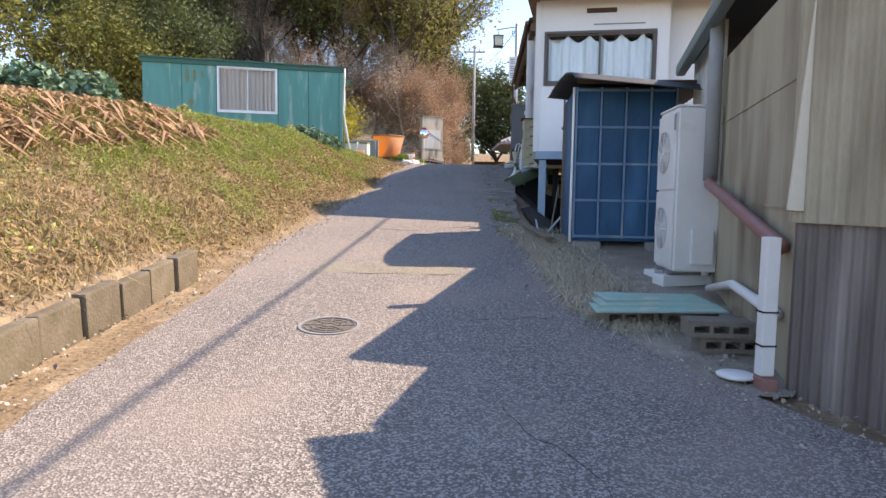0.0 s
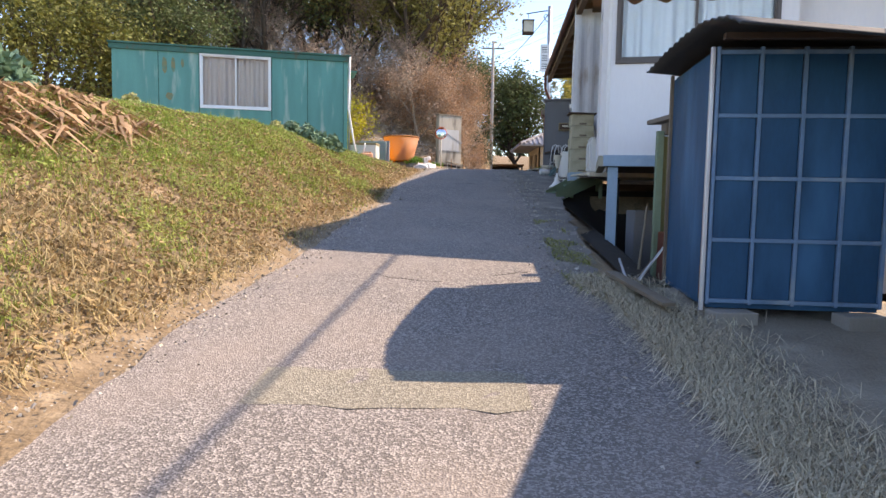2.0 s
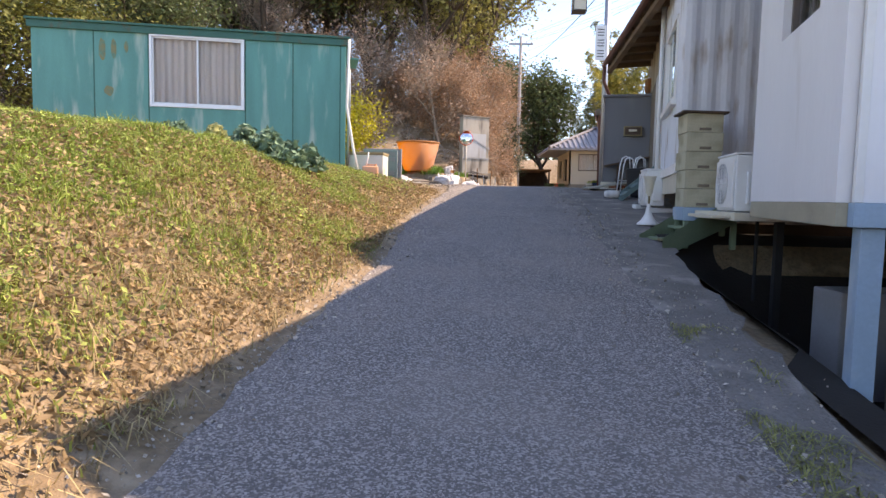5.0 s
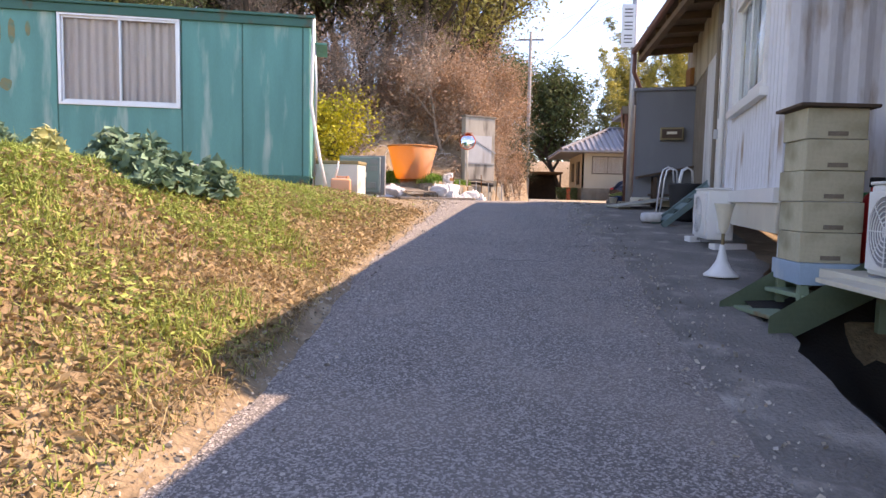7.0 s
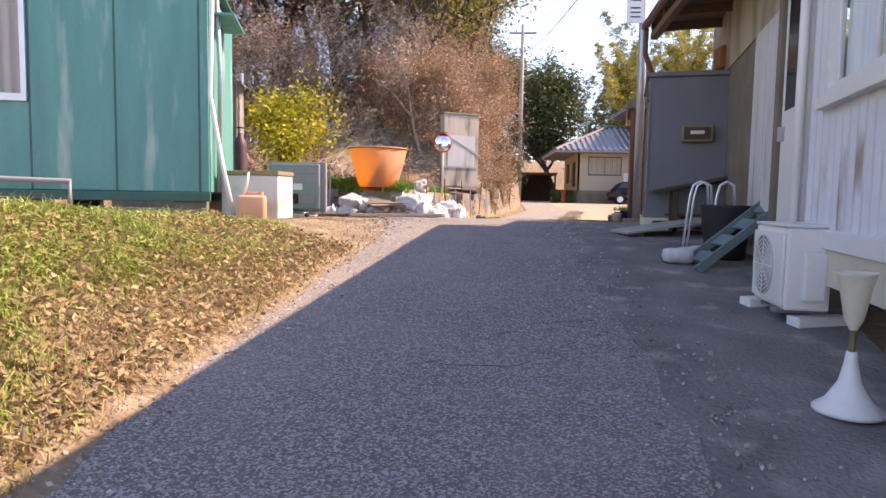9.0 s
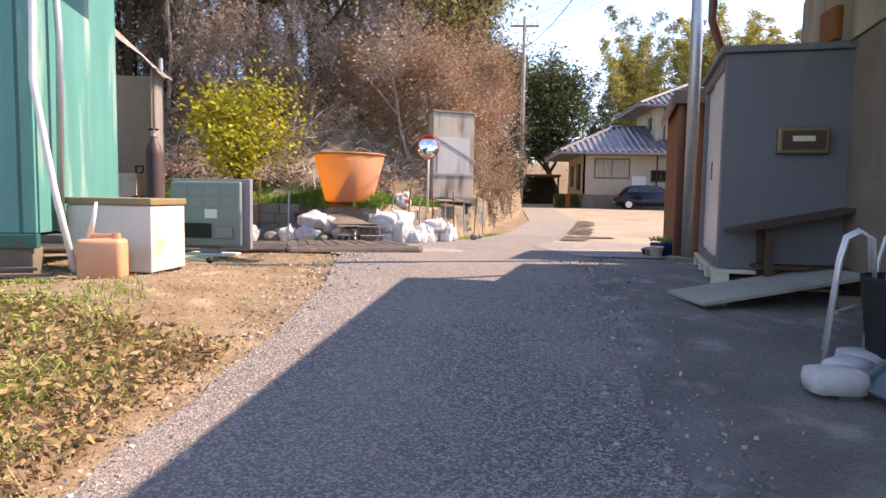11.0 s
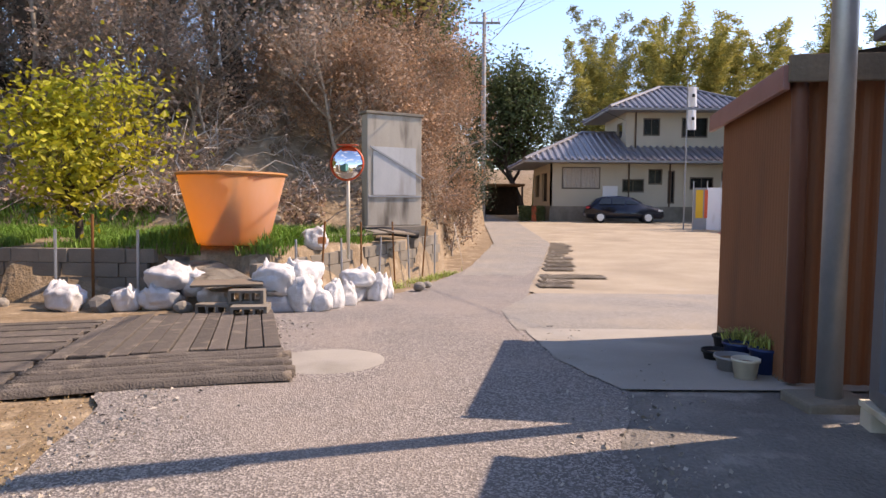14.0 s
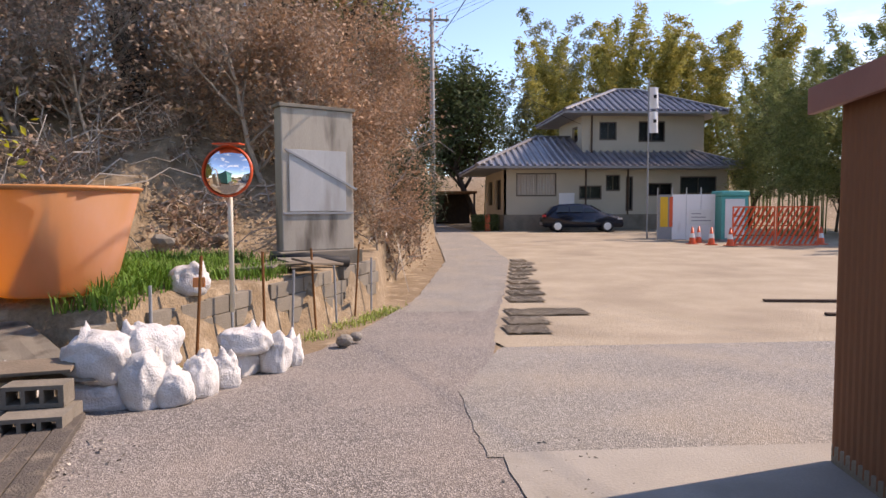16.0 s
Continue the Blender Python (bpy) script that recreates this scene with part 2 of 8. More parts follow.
M_MIRROR.node_tree.nodes["Principled BSDF"].inputs["Roughness"].default_value = 0.03
M_MIRROR.node_tree.nodes["Principled BSDF"].inputs["Base Color"].default_value = (0.9, 0.9, 0.9, 1)
M_REDO = mat("orange_red_plastic", (0.72, 0.10, 0.03), 0.4, 0.1, 3, 40, 0.02)
M_RED = mat("red_enamel", (0.50, 0.02, 0.02), 0.35, 0.1, 3, 40, 0.02)
M_YELLOW = mat("yellow_plastic", (0.75, 0.42, 0.02), 0.45, 0.1, 3, 40, 0.02)
M_TEALP = mat("teal_plastic", (0.05, 0.36, 0.33), 0.45, 0.1, 3, 40, 0.02)
M_GREENP = mat("green_plastic", (0.02, 0.22, 0.08), 0.4, 0.1, 3, 40, 0.02)
M_BLUEP = mat("navy_plastic", (0.02, 0.05, 0.16), 0.4, 0.15, 3, 40, 0.02)
M_SAGE = mat("sage_green_steel", (0.22, 0.30, 0.20), 0.6, 0.2, 3, 40, 0.1, stain=(0.18, 0.08, 0.03), stain_at=(0.62, 0.72), stain_scale=4)
M_MINT = mat("mint_sheet", (0.30, 0.52, 0.44), 0.7, 0.2, 4, 40, 0.1, stain=(0.45, 0.52, 0.42), stain_scale=4)
M_PEACH = mat("translucent_orange_plastic", (0.72, 0.36, 0.20), 0.4, 0.1, 3, 30, 0.02)
M_CARP = mat("car_paint", (0.015, 0.02, 0.035), 0.18, 0.05, 2, 10, 0.0, metal=0.4, spec=0.7)
M_TVP = mat("tv_plastic", (0.22, 0.27, 0.27), 0.45, 0.1, 3, 30, 0.03)
M_GREYP = mat("grey_plastic", (0.28, 0.28, 0.29), 0.5, 0.15, 3, 30, 0.03)
M_KERB = mat("mossy_kerb", (0.21, 0.175, 0.13), 0.95, 0.3, 3, 45, 0.4, stain=(0.10, 0.085, 0.05), stain_at=(0.45, 0.7), stain_scale=2.5, per_object=0.15)
M_STONE = mat("field_stone", (0.30, 0.27, 0.23), 0.9, 0.3, 4, 40, 0.4, per_object=0.15)
# leaf and stem surfaces
M_BARK = mat("bark", (0.10, 0.075, 0.055), 0.95, 0.35, 6, 40, 0.5, stretch=(1, 1, 0.3))
M_BARK_L = mat("pale_bark", (0.42, 0.35, 0.28), 0.95, 0.3, 6, 40, 0.4, stretch=(1, 1, 0.3))


def leaf(name, c, k=0.35, c2=None, thin=0.25):
    m = mat(name, c, 0.6, 0.3, 0.6, 12.0, 0.0, c2=c2, island=k, spec=0.3)
    n, l = m.node_tree.nodes, m.node_tree.links
    b = n["Principled BSDF"]
    tr = n.new("ShaderNodeBsdfTranslucent")
    sh = n.new("ShaderNodeMixShader")
    sh.inputs["Fac"].default_value = thin
    l.new(b.inputs["Base Color"].links[0].from_socket, tr.inputs["Color"])
    l.new(b.outputs["BSDF"], sh.inputs[1])
    l.new(tr.outputs["BSDF"], sh.inputs[2])
    l.new(sh.outputs["Shader"], n["Material Output"].inputs["Surface"])
    return m


L_DARK = leaf("evergreen_leaf", (0.085, 0.12, 0.05), c2=(0.13, 0.16, 0.06), thin=0.3)
L_OLIVE = leaf("olive_leaf", (0.22, 0.23, 0.07), c2=(0.30, 0.27, 0.09), thin=0.35)
L_BROWN = leaf("withered_leaf", (0.40, 0.26, 0.18), c2=(0.48, 0.36, 0.28), k=0.45)
L_RUSTY = leaf("rusty_leaf", (0.42, 0.25, 0.15), c2=(0.36, 0.24, 0.16))
L_CITRUS = leaf("citrus_leaf", (0.33, 0.34, 0.03), c2=(0.58, 0.48, 0.04), thin=0.35)
L_PINE = leaf("pine_needle", (0.05, 0.095, 0.045), c2=(0.03, 0.06, 0.03))
L_BAMBOO = leaf("bamboo_leaf", (0.33, 0.33, 0.09), c2=(0.46, 0.38, 0.10), thin=0.45)
L_BAMBOO_D = leaf("dark_bamboo_leaf", (0.19, 0.24, 0.085), c2=(0.33, 0.34, 0.13), thin=0.4)
L_GRASS = leaf("green_grass", (0.27, 0.37, 0.075), c2=(0.38, 0.42, 0.12))
L_STRAW = leaf("straw", (0.50, 0.395, 0.21), k=0.4, c2=(0.38, 0.285, 0.145))
L_DRY = leaf("dead_plant", (0.50, 0.32, 0.19), c2=(0.40, 0.26, 0.15))
L_KALE = leaf("blue_green_leaf", (0.13, 0.23, 0.15), c2=(0.22, 0.32, 0.20), thin=0.15)
L_KALE_PALE = leaf("pale_cabbage_leaf", (0.45, 0.47, 0.20), c2=(0.55, 0.50, 0.25))
L_TWIG = leaf("grey_twig", (0.32, 0.25, 0.20), c2=(0.40, 0.31, 0.25), thin=0.0)


# ---- helpers of shape ----
def ob_from(name, bm, material, parent=None, label="", smooth=False):
    me = bpy.data.meshes.new(name)
    bm.to_mesh(me)
    bm.free()
    for mm in material if isinstance(material, (list, tuple)) else [material]:
        me.materials.append(mm)
    if smooth:
        me.polygons.foreach_set("use_smooth", [True] * len(me.polygons))
    ob = new(name, me)
    if parent:
        ob.parent = parent
    if label:
        ob["label"] = label
    return ob


def part(name, bm, material, parent, label="", smooth=False):
    return ob_from(name, bm, material, parent, label, smooth)


def thing(name, label, category, m=None, group="", kind=""):
    e = new(name)
    e.empty_display_size = 0.2
    if m is not None:
        e.matrix_world = m
    return tagged(e, label, category, group, kind)


def bx(x0, x1, y0, y1, z0, z1, bevel=0.0, bm=None, m=None):
    """A box between those bounds, with bevelled edges."""
    bm = bm or bmesh.new()
    c = Matrix.LocRotScale(((x0 + x1) / 2, (y0 + y1) / 2, (z0 + z1) / 2), None, (abs(x1 - x0), abs(y1 - y0), abs(z1 - z0)))
    r = bmesh.ops.create_cube(bm, size=1.0, matrix=c)
    if bevel:
        es = {e for v in r["verts"] for e in v.link_edges}
        r2 = bmesh.ops.bevel(bm, geom=list(es), offset=bevel, segments=2, profile=0.6, affect="EDGES")
        vs = {v for f in r2["faces"] for v in f.verts} | {v for v in r["verts"] if v.is_valid}
    else:
        vs = set(r["verts"])
    if m is not None:
        bmesh.ops.transform(bm, matrix=m, verts=list(vs))
    return bm


def cyl(r0, r1, p0, p1, seg=12, bm=None, caps=True):
    """A round bar from p0 to p1."""
    bm = bm or bmesh.new()
    p0, p1 = Vector(p0), Vector(p1)
    d = p1 - p0
    m = Matrix.Translation((p0 + p1) / 2) @ d.to_track_quat("Z", "Y").to_matrix().to_4x4()
    bmesh.ops.create_cone(bm, cap_ends=caps, segments=seg, radius1=r0, radius2=r1, depth=d.length, matrix=m)
    return bm


def tube(points, r, seg=8, bm=None):
    """A bent round bar through the points."""
    bm = bm or bmesh.new()
    rings = []
    pts = [Vector(p) for p in points]
    for i, p in enumerate(pts):
        d = (pts[min(i + 1, len(pts) - 1)] - pts[max(i - 1, 0)]).normalized()
        a = d.orthogonal().normalized() if i == 0 else (rings[-1][1] - d * rings[-1][1].dot(d)).normalized()
        b = d.cross(a)
        rr = r[i] if isinstance(r, (list, tuple)) else r
        rings.append(([bm.verts.new(p + (a * math.cos(k * math.tau / seg) + b * math.sin(k * math.tau / seg)) * rr) for k in range(seg)], a))
    for (u, _), (v, _) in zip(rings, rings[1:]):
        for k in range(seg):
            bm.faces.new((u[k], u[(k + 1) % seg], v[(k + 1) % seg], v[k]))
    bm.faces.new(rings[0][0][::-1])
    bm.faces.new(rings[-1][0])
    return bm


def lathe(profile, seg=32, bm=None):
    """A turned shape from (radius, height) pairs."""
    bm = bm or bmesh.new()
    rings = [[bm.verts.new((r * math.cos(k * math.tau / seg), r * math.sin(k * math.tau / seg), z)) for k in range(seg)] for r, z in profile]
    for u, v in zip(rings, rings[1:]):
        for k in range(seg):
            bm.faces.new((u[k], u[(k + 1) % seg], v[(k + 1) % seg], v[k]))
    return bm


def corrugated(length, height, pitch=0.076, depth=0.018, thick=0.004, square=False, z_top=None, bm=None):
    """An upright wavy sheet along +x from 0 to length, facing -y, from z 0 to height (or a sloping top to z_top)."""
    bm = bm or bmesh.new()
    n = max(2, round(length / pitch))
    per = 4 if square else 6
    prof = []
    for i in range(n):
        for k in range(per):
            x = (i + (k + (0 if not square else (0.1 if k in (1, 3) else 0))) / per) * length / n
            y = (-depth if k in (1, 2) else 0.0) if square else -depth * 0.5 * (1 - math.cos(math.tau * k / per))
            prof.append((x, y))
    prof.append((length, 0.0))
    top = lambda x: height if z_top is None else height + (z_top - height) * x / length
    front = [(bm.verts.new((x, y, 0)), bm.verts.new((x, y, top(x)))) for x, y in prof]
    back = [(bm.verts.new((x, y + thick, 0)), bm.verts.new((x, y + thick, top(x)))) for x, y in prof]
    for (a, b), (c, d) in zip(front, front[1:]):
        bm.faces.new((a, c, d, b))
    for (a, b), (c, d) in zip(back, back[1:]):
        bm.faces.new((c, a, b, d))
    return bm


def along(p0, p1, z=0.0):
    """A frame whose x axis runs on the plan from p0 to p1, with -y to the viewer's side of it; and its length."""
    d = Vector((p1[0] - p0[0], p1[1] - p0[1]))
    return pose(p0[0], p0[1], z, 0, 0, math.degrees(math.atan2(d.y, d.x))), d.length


def interp(v, xs, zs):
    return float(np.interp(v, xs, zs))


# ---- terrain ----
G_Y = (-60, -30, -10, 0, 4.4, 6.6, 8.5, 9.5, 14.1, 16.9, 20, 22.3, 25, 27, 30, 33, 40, 50, 60, 90, 200)
G_Z = (-4.5, -2.4, -0.75, 0.07, 0.46, 0.61, 0.83, 0.96, 1.49, 1.83, 2.15, 2.40, 2.42, 2.30, 2.20, 2.10, 2.15, 2.30, 2.42, 2.5, 2.5)
XL_Y = (-30, 5.8, 6.6, 9.4, 12.6, 14.1, 16.5, 19, 21, 22.5, 24.5)
XL_X = (-2.3, -2.3, -2.2, -1.85, -1.65, -1.45, -1.5, -1.32, -1.15, -1.2, -1.3)


def road_z(y):
    return sum(interp(y + d, G_Y, G_Z) for d in (-1.2, -0.6, 0, 0.6, 1.2)) / 5


def road_left(y):
    return interp(y, XL_Y, XL_X)


def smooth01(v):
    v = min(1.0, max(0.0, v))
    return v * v * (3 - 2 * v)


def hill(x, y):
    """The wooded hill behind the yard: its height above the yard."""
    foot = 34.2 + 0.1 * (x + 4) if x < -4 else interp(x, (-4, -2, -0.5, 0.4, 1.2, 2.4, 4), (35.0, 36.2, 36.6, 38.0, 43, 56, 90))
    rise = max(0.0, y - foot)
    return 6.0 * (1 - math.exp(-rise / 7.5))


def ground_z(x, y):
    g = road_z(y)
    z = g
    xl = road_left(y)
    if x < xl:
        field = interp(y, (-30, -10, 0, 5, 10, 12, 15, 18, 21, 23.0, 24.3, 60), (-1.2, 0.9, 1.75, 2.2, 2.60, 2.64, 2.66, 2.60, 2.48, 2.42, 2.42, 2.42))
        w = interp(y, (0, 6, 10, 13, 16, 18, 21, 23), (4.6, 4.2, 3.2, 2.3, 1.75, 1.7, 1.5, 1.2))
        kerb = 0.26 * smooth01((6.0 - y) / 0.2) * smooth01((xl - x) / 0.06)
        u = min(1.0, (xl - x) / w)
        z = g + kerb + max(0.0, field - g - kerb) * (0.75 * u + 0.25 * smooth01(u)) ** 1.0
        if y < 19:
            z += min(0.55, 0.11 * max(0.0, xl - w - x)) * smooth01((19 - y) / 4)
        if y > 24.3:
            z = g + (z - g) * max(0.0, 1.0 - (y - 24.3) / 0.7) if x > -9 else z
    # planted terrace behind the block walls
    edge = interp(x, (-9, -6.5, -3.2, -1.9, 0.3, 0.31), (30.0, 29.9, 29.75, 29.5, 35.0, 80))
    if y > edge and x < 0.3:
        z = 2.86 + 0.03 * (y - edge) if y < edge + 3 else 2.95
    elif 28.5 < y and x < road_left(y):
        z = g
    # sunken strip under the buildings on the downhill side
    if x > 1.2 and 8.6 < y < 15.6:
        s = smooth01((y - 8.6) / 0.8) * smooth01((15.6 - y) / 0.6)
        z -= s * (0.16 * smooth01((x - 1.2) / 0.25) + 0.75 * smooth01((x - 1.7) / 0.8))
    h = hill(x, y)
    z += h
    if y > edge and x < 0.3:
        z += 0.22 * math.exp(-((x + 2.9) ** 2 + (y - 30.5) ** 2) / 1.3) * smooth01((y - edge) / 0.4)
    if x < -9 and y < 34:
        z += 0.35 * min(6.0, (-9 - x)) * smooth01((-9 - x) / 3) * 0.6
    rough = 0.0
    if x < xl - 0.1 or x > 1.1:
        rough = 0.05 * noise.noise((x * 1.1, y * 1.1, 0)) + 0.022 * noise.noise((x * 4.5, y * 4.5, 3))
        if 23 < y < 36 and x > -9:
            rough *= 0.35
        if x > 1.1 and y < 66:
            rough *= 0.5 if y < 15 else 0.08
        rough *= min(1.0, max(xl - 0.1 - x, x - 1.1) * 2)
    if h > 0.2:
        rough += 0.35 * noise.noise((x * 0.45, y * 0.45, 7)) * min(1, h)
    return z + rough


def grid_sheet(name, xs, ys, zf, material, keep=None):
    bm = bmesh.new()
    vs = {}
    for j, y in enumerate(ys):
        for i, x in enumerate(xs):
            vs[i, j] = bm.verts.new((x, y, zf(x, y)))
    for j in range(len(ys) - 1):
        for i in range(len(xs) - 1):
            if keep is None or keep((xs[i] + xs[i + 1]) / 2, (ys[j] + ys[j + 1]) / 2):
                bm.faces.new((vs[i, j], vs[i + 1, j], vs[i + 1, j + 1], vs[i, j + 1]))
    return ob_from(name, bm, material, smooth=True)


def steps(*spans):
    out = []
    for a, b, s in spans:
        n = max(1, round((b - a) / s))
        out += [a + (b - a) * i / n for i in range(n)]
    return out + [spans[-1][1]]


GX = steps((-900, -100, 200), (-100, -30, 5), (-30, -12, 1.0), (-12, -6.5, 0.35), (-6.5, 4.2, 0.12), (4.2, 12, 0.6), (12, 60, 3), (60, 900, 210))
GY = steps((-900, -100, 200), (-100, -20, 8), (-20, -1, 0.6), (-1, 30, 0.14), (30, 44, 0.4), (44, 70, 1.2), (70, 150, 6), (150, 900, 250))
ground = tagged(grid_sheet("ground", GX, GY, ground_z, M_GROUND), "sloping dry earth ground with a grassy roadside bank", "ground", kind="structure")


def ribbon(name, ys, left, right, lift, material, nx=10, jag=0.06):
    """A sheet that lies on the ground between two edges, with ragged sides."""
    bm = bmesh.new()
    rows = []
    for y in ys:
        a = left(y) + jag * noise.noise((y * 2.3, 5, 1)) + 0.5 * jag * noise.noise((y * 9, 2, 1))
        b = right(y) + jag * noise.noise((y * 2.1, 9, 4)) + 0.5 * jag * noise.noise((y * 8, 3, 7))
        rows.append([bm.verts.new((a + (b - a) * i / nx, y, road_z(y) + lift)) for i in range(nx + 1)])
    for r, s in zip(rows, rows[1:]):
        for i in range(nx):
            bm.faces.new((r[i], r[i + 1], s[i + 1], s[i]))
    return ob_from(name, bm, material, smooth=True)


XR_Y = (-30, 2, 2.8, 3.6, 5, 8, 9, 12, 15, 17, 20, 24, 25.2, 27.5, 28.5)
XR_X = (2.2, 2.1, 1.9, 1.45, 0.98, 0.95, 0.72, 0.82, 0.9, 1.02, 1.0, 1.25, 1.6, 1.5, 1.4)
road = tagged(ribbon("road", steps((-60, -2, 2), (-2, 36, 0.15)), lambda y: interp(y, (-30, 22.5, 24.5, 26.5, 28.6, 29.5, 31, 34.8, 36), (-1.2, -1.2, -1.5, -2.6, -2.2, -1.0, -0.3, 0.75, 1.1)) if y > 22.5 else road_left(y) + (0.38 if y < 5.5 else interp(y, (5.5, 7.5), (0.38, 0.05))),
                    lambda y: interp(y, XR_Y, XR_X) if y < 28.5 else interp(y, (28.5, 29, 31.5, 33, 36), (1.4, 1.4, 1.75, 2.0, 2.6)), 0.028, M_ROAD), "worn grey asphalt lane with exposed stones", "road", kind="structure")
shoulder = tagged(ribbon("pavement", steps((8.8, 27.6, 0.15)), lambda y: interp(y, XR_Y, XR_X) - 0.12, lambda y: interp(y, (8.8, 12, 15, 16.5, 20, 25, 27.6), (1.0, 1.32, 1.62, 2.2, 3.0, 3.3, 3.3)), 0.02, M_DARKDIRT, 8, 0.14), "dark damp earth shoulder beside the lane", "shoulder", kind="structure")
far_lane = tagged(ribbon("road_2", steps((34, 80, 0.5)), lambda y: interp(y, (34, 36, 43, 60, 80), (0.7, 1.0, 2.0, 2.6, 2.4)), lambda y: interp(y, (34, 36, 43, 60, 80), (2.0, 2.6, 3.9, 4.6, 4.2)), 0.03, M_ROAD2), "pale dusty lane leading towards the house", "road", kind="structure")
yard = tagged(ribbon("pavement_2", steps((29.9, 64, 0.5)), lambda y: interp(y, (29.9, 32, 36, 43, 60, 64), (1.9, 1.75, 2.2, 3.3, 4.4, 4.4)), lambda y: 34, 0.02, M_SAND, 30, 0.2), "pale sandy gravel parking yard", "yard", kind="structure")


# ---- windows and doors ----
def sliding_window(name, m, w, h, parent, frame_mat, curtain_mat=None, wave=0.02, full=1.0, deep=0.07):
    """A two-leaf sliding window, its lower left corner at m, facing -y; with a pleated curtain behind the glass."""
    e = thing(name, "", "", m)
    e.parent = parent
    bm = bmesh.new()
    t = 0.045
    bx(0, w, -0.02, deep, 0, t, 0.004, bm)
    bx(0, w, -0.02, deep, h - t, h, 0.004, bm)
    bx(0, t, -0.02, deep, t, h - t, 0.004, bm)
    bx(w - t, w, -0.02, deep, t, h - t, 0.004, bm)
    part("window_frame", bm, frame_mat, e)
    for k in (0, 1):
        x0 = t + k * (w / 2 - t - 0.015)
        x1 = x0 + w / 2 - t + 0.02
        y = 0.0 + 0.025 * (1 - k)
        bm = bmesh.new()
        s = 0.03
        bx(x0, x0 + s, y, y + 0.022, t, h - t, 0.003, bm)
        bx(x1 - s, x1, y, y + 0.022, t, h - t, 0.003, bm)
        bx(x0 + s, x1 - s, y, y + 0.022, t, t + 0.045, 0.003, bm)
        bx(x0 + s, x1 - s, y, y + 0.022, h - t - s, h - t, 0.003, bm)
        part("sash", bm, frame_mat, e)
        pane = part("pane", bx(x0 + s - 0.004, x1 - s + 0.004, y + 0.008, y + 0.012, t + 0.04, h - t - s + 0.004), M_GLASS, e)
        pane.visible_shadow = False
    if curtain_mat:
        for k in (0, 1):
            bm = bmesh.new()
            n = 48
            a, b = t + k * (w / 2 - t), w / 2 + k * (w / 2 - t)
            lo = t + (h - 2 * t) * (1 - full)
            rows = []
            for i in range(n + 1):
                x = a + (b - a) * i / n
                yy = 0.085 + wave * (0.6 * math.sin(i * 0.9 + k) + 0.6 * math.sin(i * 0.37 + 2 * k) + 0.5 * noise.noise((i * 0.6, k, 2)))
                sag = 0.085 * (math.sin(math.pi * ((i / n * 2.5) % 1)) if full < 1 else 0)
                rows.append((bm.verts.new((x, yy, lo)), bm.verts.new((x, yy, h - t - sag * 1.6))))
            for (p, q), (r, s2) in zip(rows, rows[1:]):
                bm.faces.new((p, r, s2, q))
            part("curtain", bm, curtain_mat, e, smooth=True)
    return e


def holed_wall(length, height, thick, holes, bm=None):
    """A wall along x, from y 0 to thick, with oblong holes (x0, x1, z0, z1) cut through it."""
    bm = bm or bmesh.new()
    xs = sorted({0.0, length, *[v for h in holes for v in h[:2]]})
    zs = sorted({0.0, height, *[v for h in holes for v in h[2:]]})
    for a, b in zip(xs, xs[1:]):
        for c, d in zip(zs, zs[1:]):
            if not any(h[0] <= a and b <= h[1] and h[2] <= c and d <= h[3] for h in holes):
                bx(a, b, 0, thick, c, d, 0, bm)
    bmesh.ops.remove_doubles(bm, verts=bm.verts, dist=1e-5)
    return bm


# ---- teal prefab hut ----
HUT, HUT_L = along((-9.3, 20.39), (-3.37, 21.83), 2.80)
hut = thing("prefab_hut", "teal painted metal prefab hut with rust-streaked panels and curtained window", "hut", HUT)
HH, HD = 2.62, 2.1
W0, W1, WZ0, WZ1 = 2.18, 4.02, 1.05, 2.49
seams = [0.0, 1.14, W0 - 0.02, W1 + 0.02, 5.0, 5.98, HUT_L]
for a, b in zip(seams, seams[1:]):
    bm = bmesh.new()
    if abs(a - (W0 - 0.02)) < 0.01:
        part("wall_panel", bx(a + 0.012, b - 0.012, 0, 0.04, WZ1, HH - 0.1, 0.006), M_GREEN, hut)
        bx(a + 0.012, b - 0.012, 0, 0.04, 0, WZ0, 0.006, bm)
    else:
        bx(a + 0.012, b - 0.012, 0, 0.04, 0, HH - 0.1, 0.008, bm)
    part("wall_panel", bm, M_GREEN, hut)
for s in seams[1:-1]:
    part("batten", bx(s - 0.016, s + 0.016, 0.006, 0.05, 0, HH - 0.1), M_GREEN_D, hut)
for y0, y1, x0, x1 in ((HD - 0.04, HD, 0, HUT_L), (0.045, HD - 0.045, 0, 0.04), (0.045, HD - 0.045, HUT_L - 0.04, HUT_L)):
    part("wall_panel", bx(x0, x1, y0, y1, 0, HH - 0.1, 0.004), M_GREEN, hut)
part("fascia", bx(-0.05, HUT_L + 0.05, -0.05, 0.0, HH - 0.14, HH, 0.01), M_GREEN_D, hut)
part("roof", bx(-0.08, HUT_L + 0.08, -0.09, HD + 0.08, HH, HH + 0.045, 0.01), M_GREEN_D, hut)
part("base_beam", bx(0, HUT_L, -0.03, 0.05, -0.12, -0.005, 0.008), M_GREEN_D, hut, "rusty green steel beam")
part("base_beam", bx(0, HUT_L, HD - 0.08, HD, -0.12, -0.005, 0.008), M_GREEN_D, hut)
part("floor_panel", bx(0.05, HUT_L - 0.05, 0.06, HD - 0.06, -0.03, 0.0), M_WOOD_D, hut)
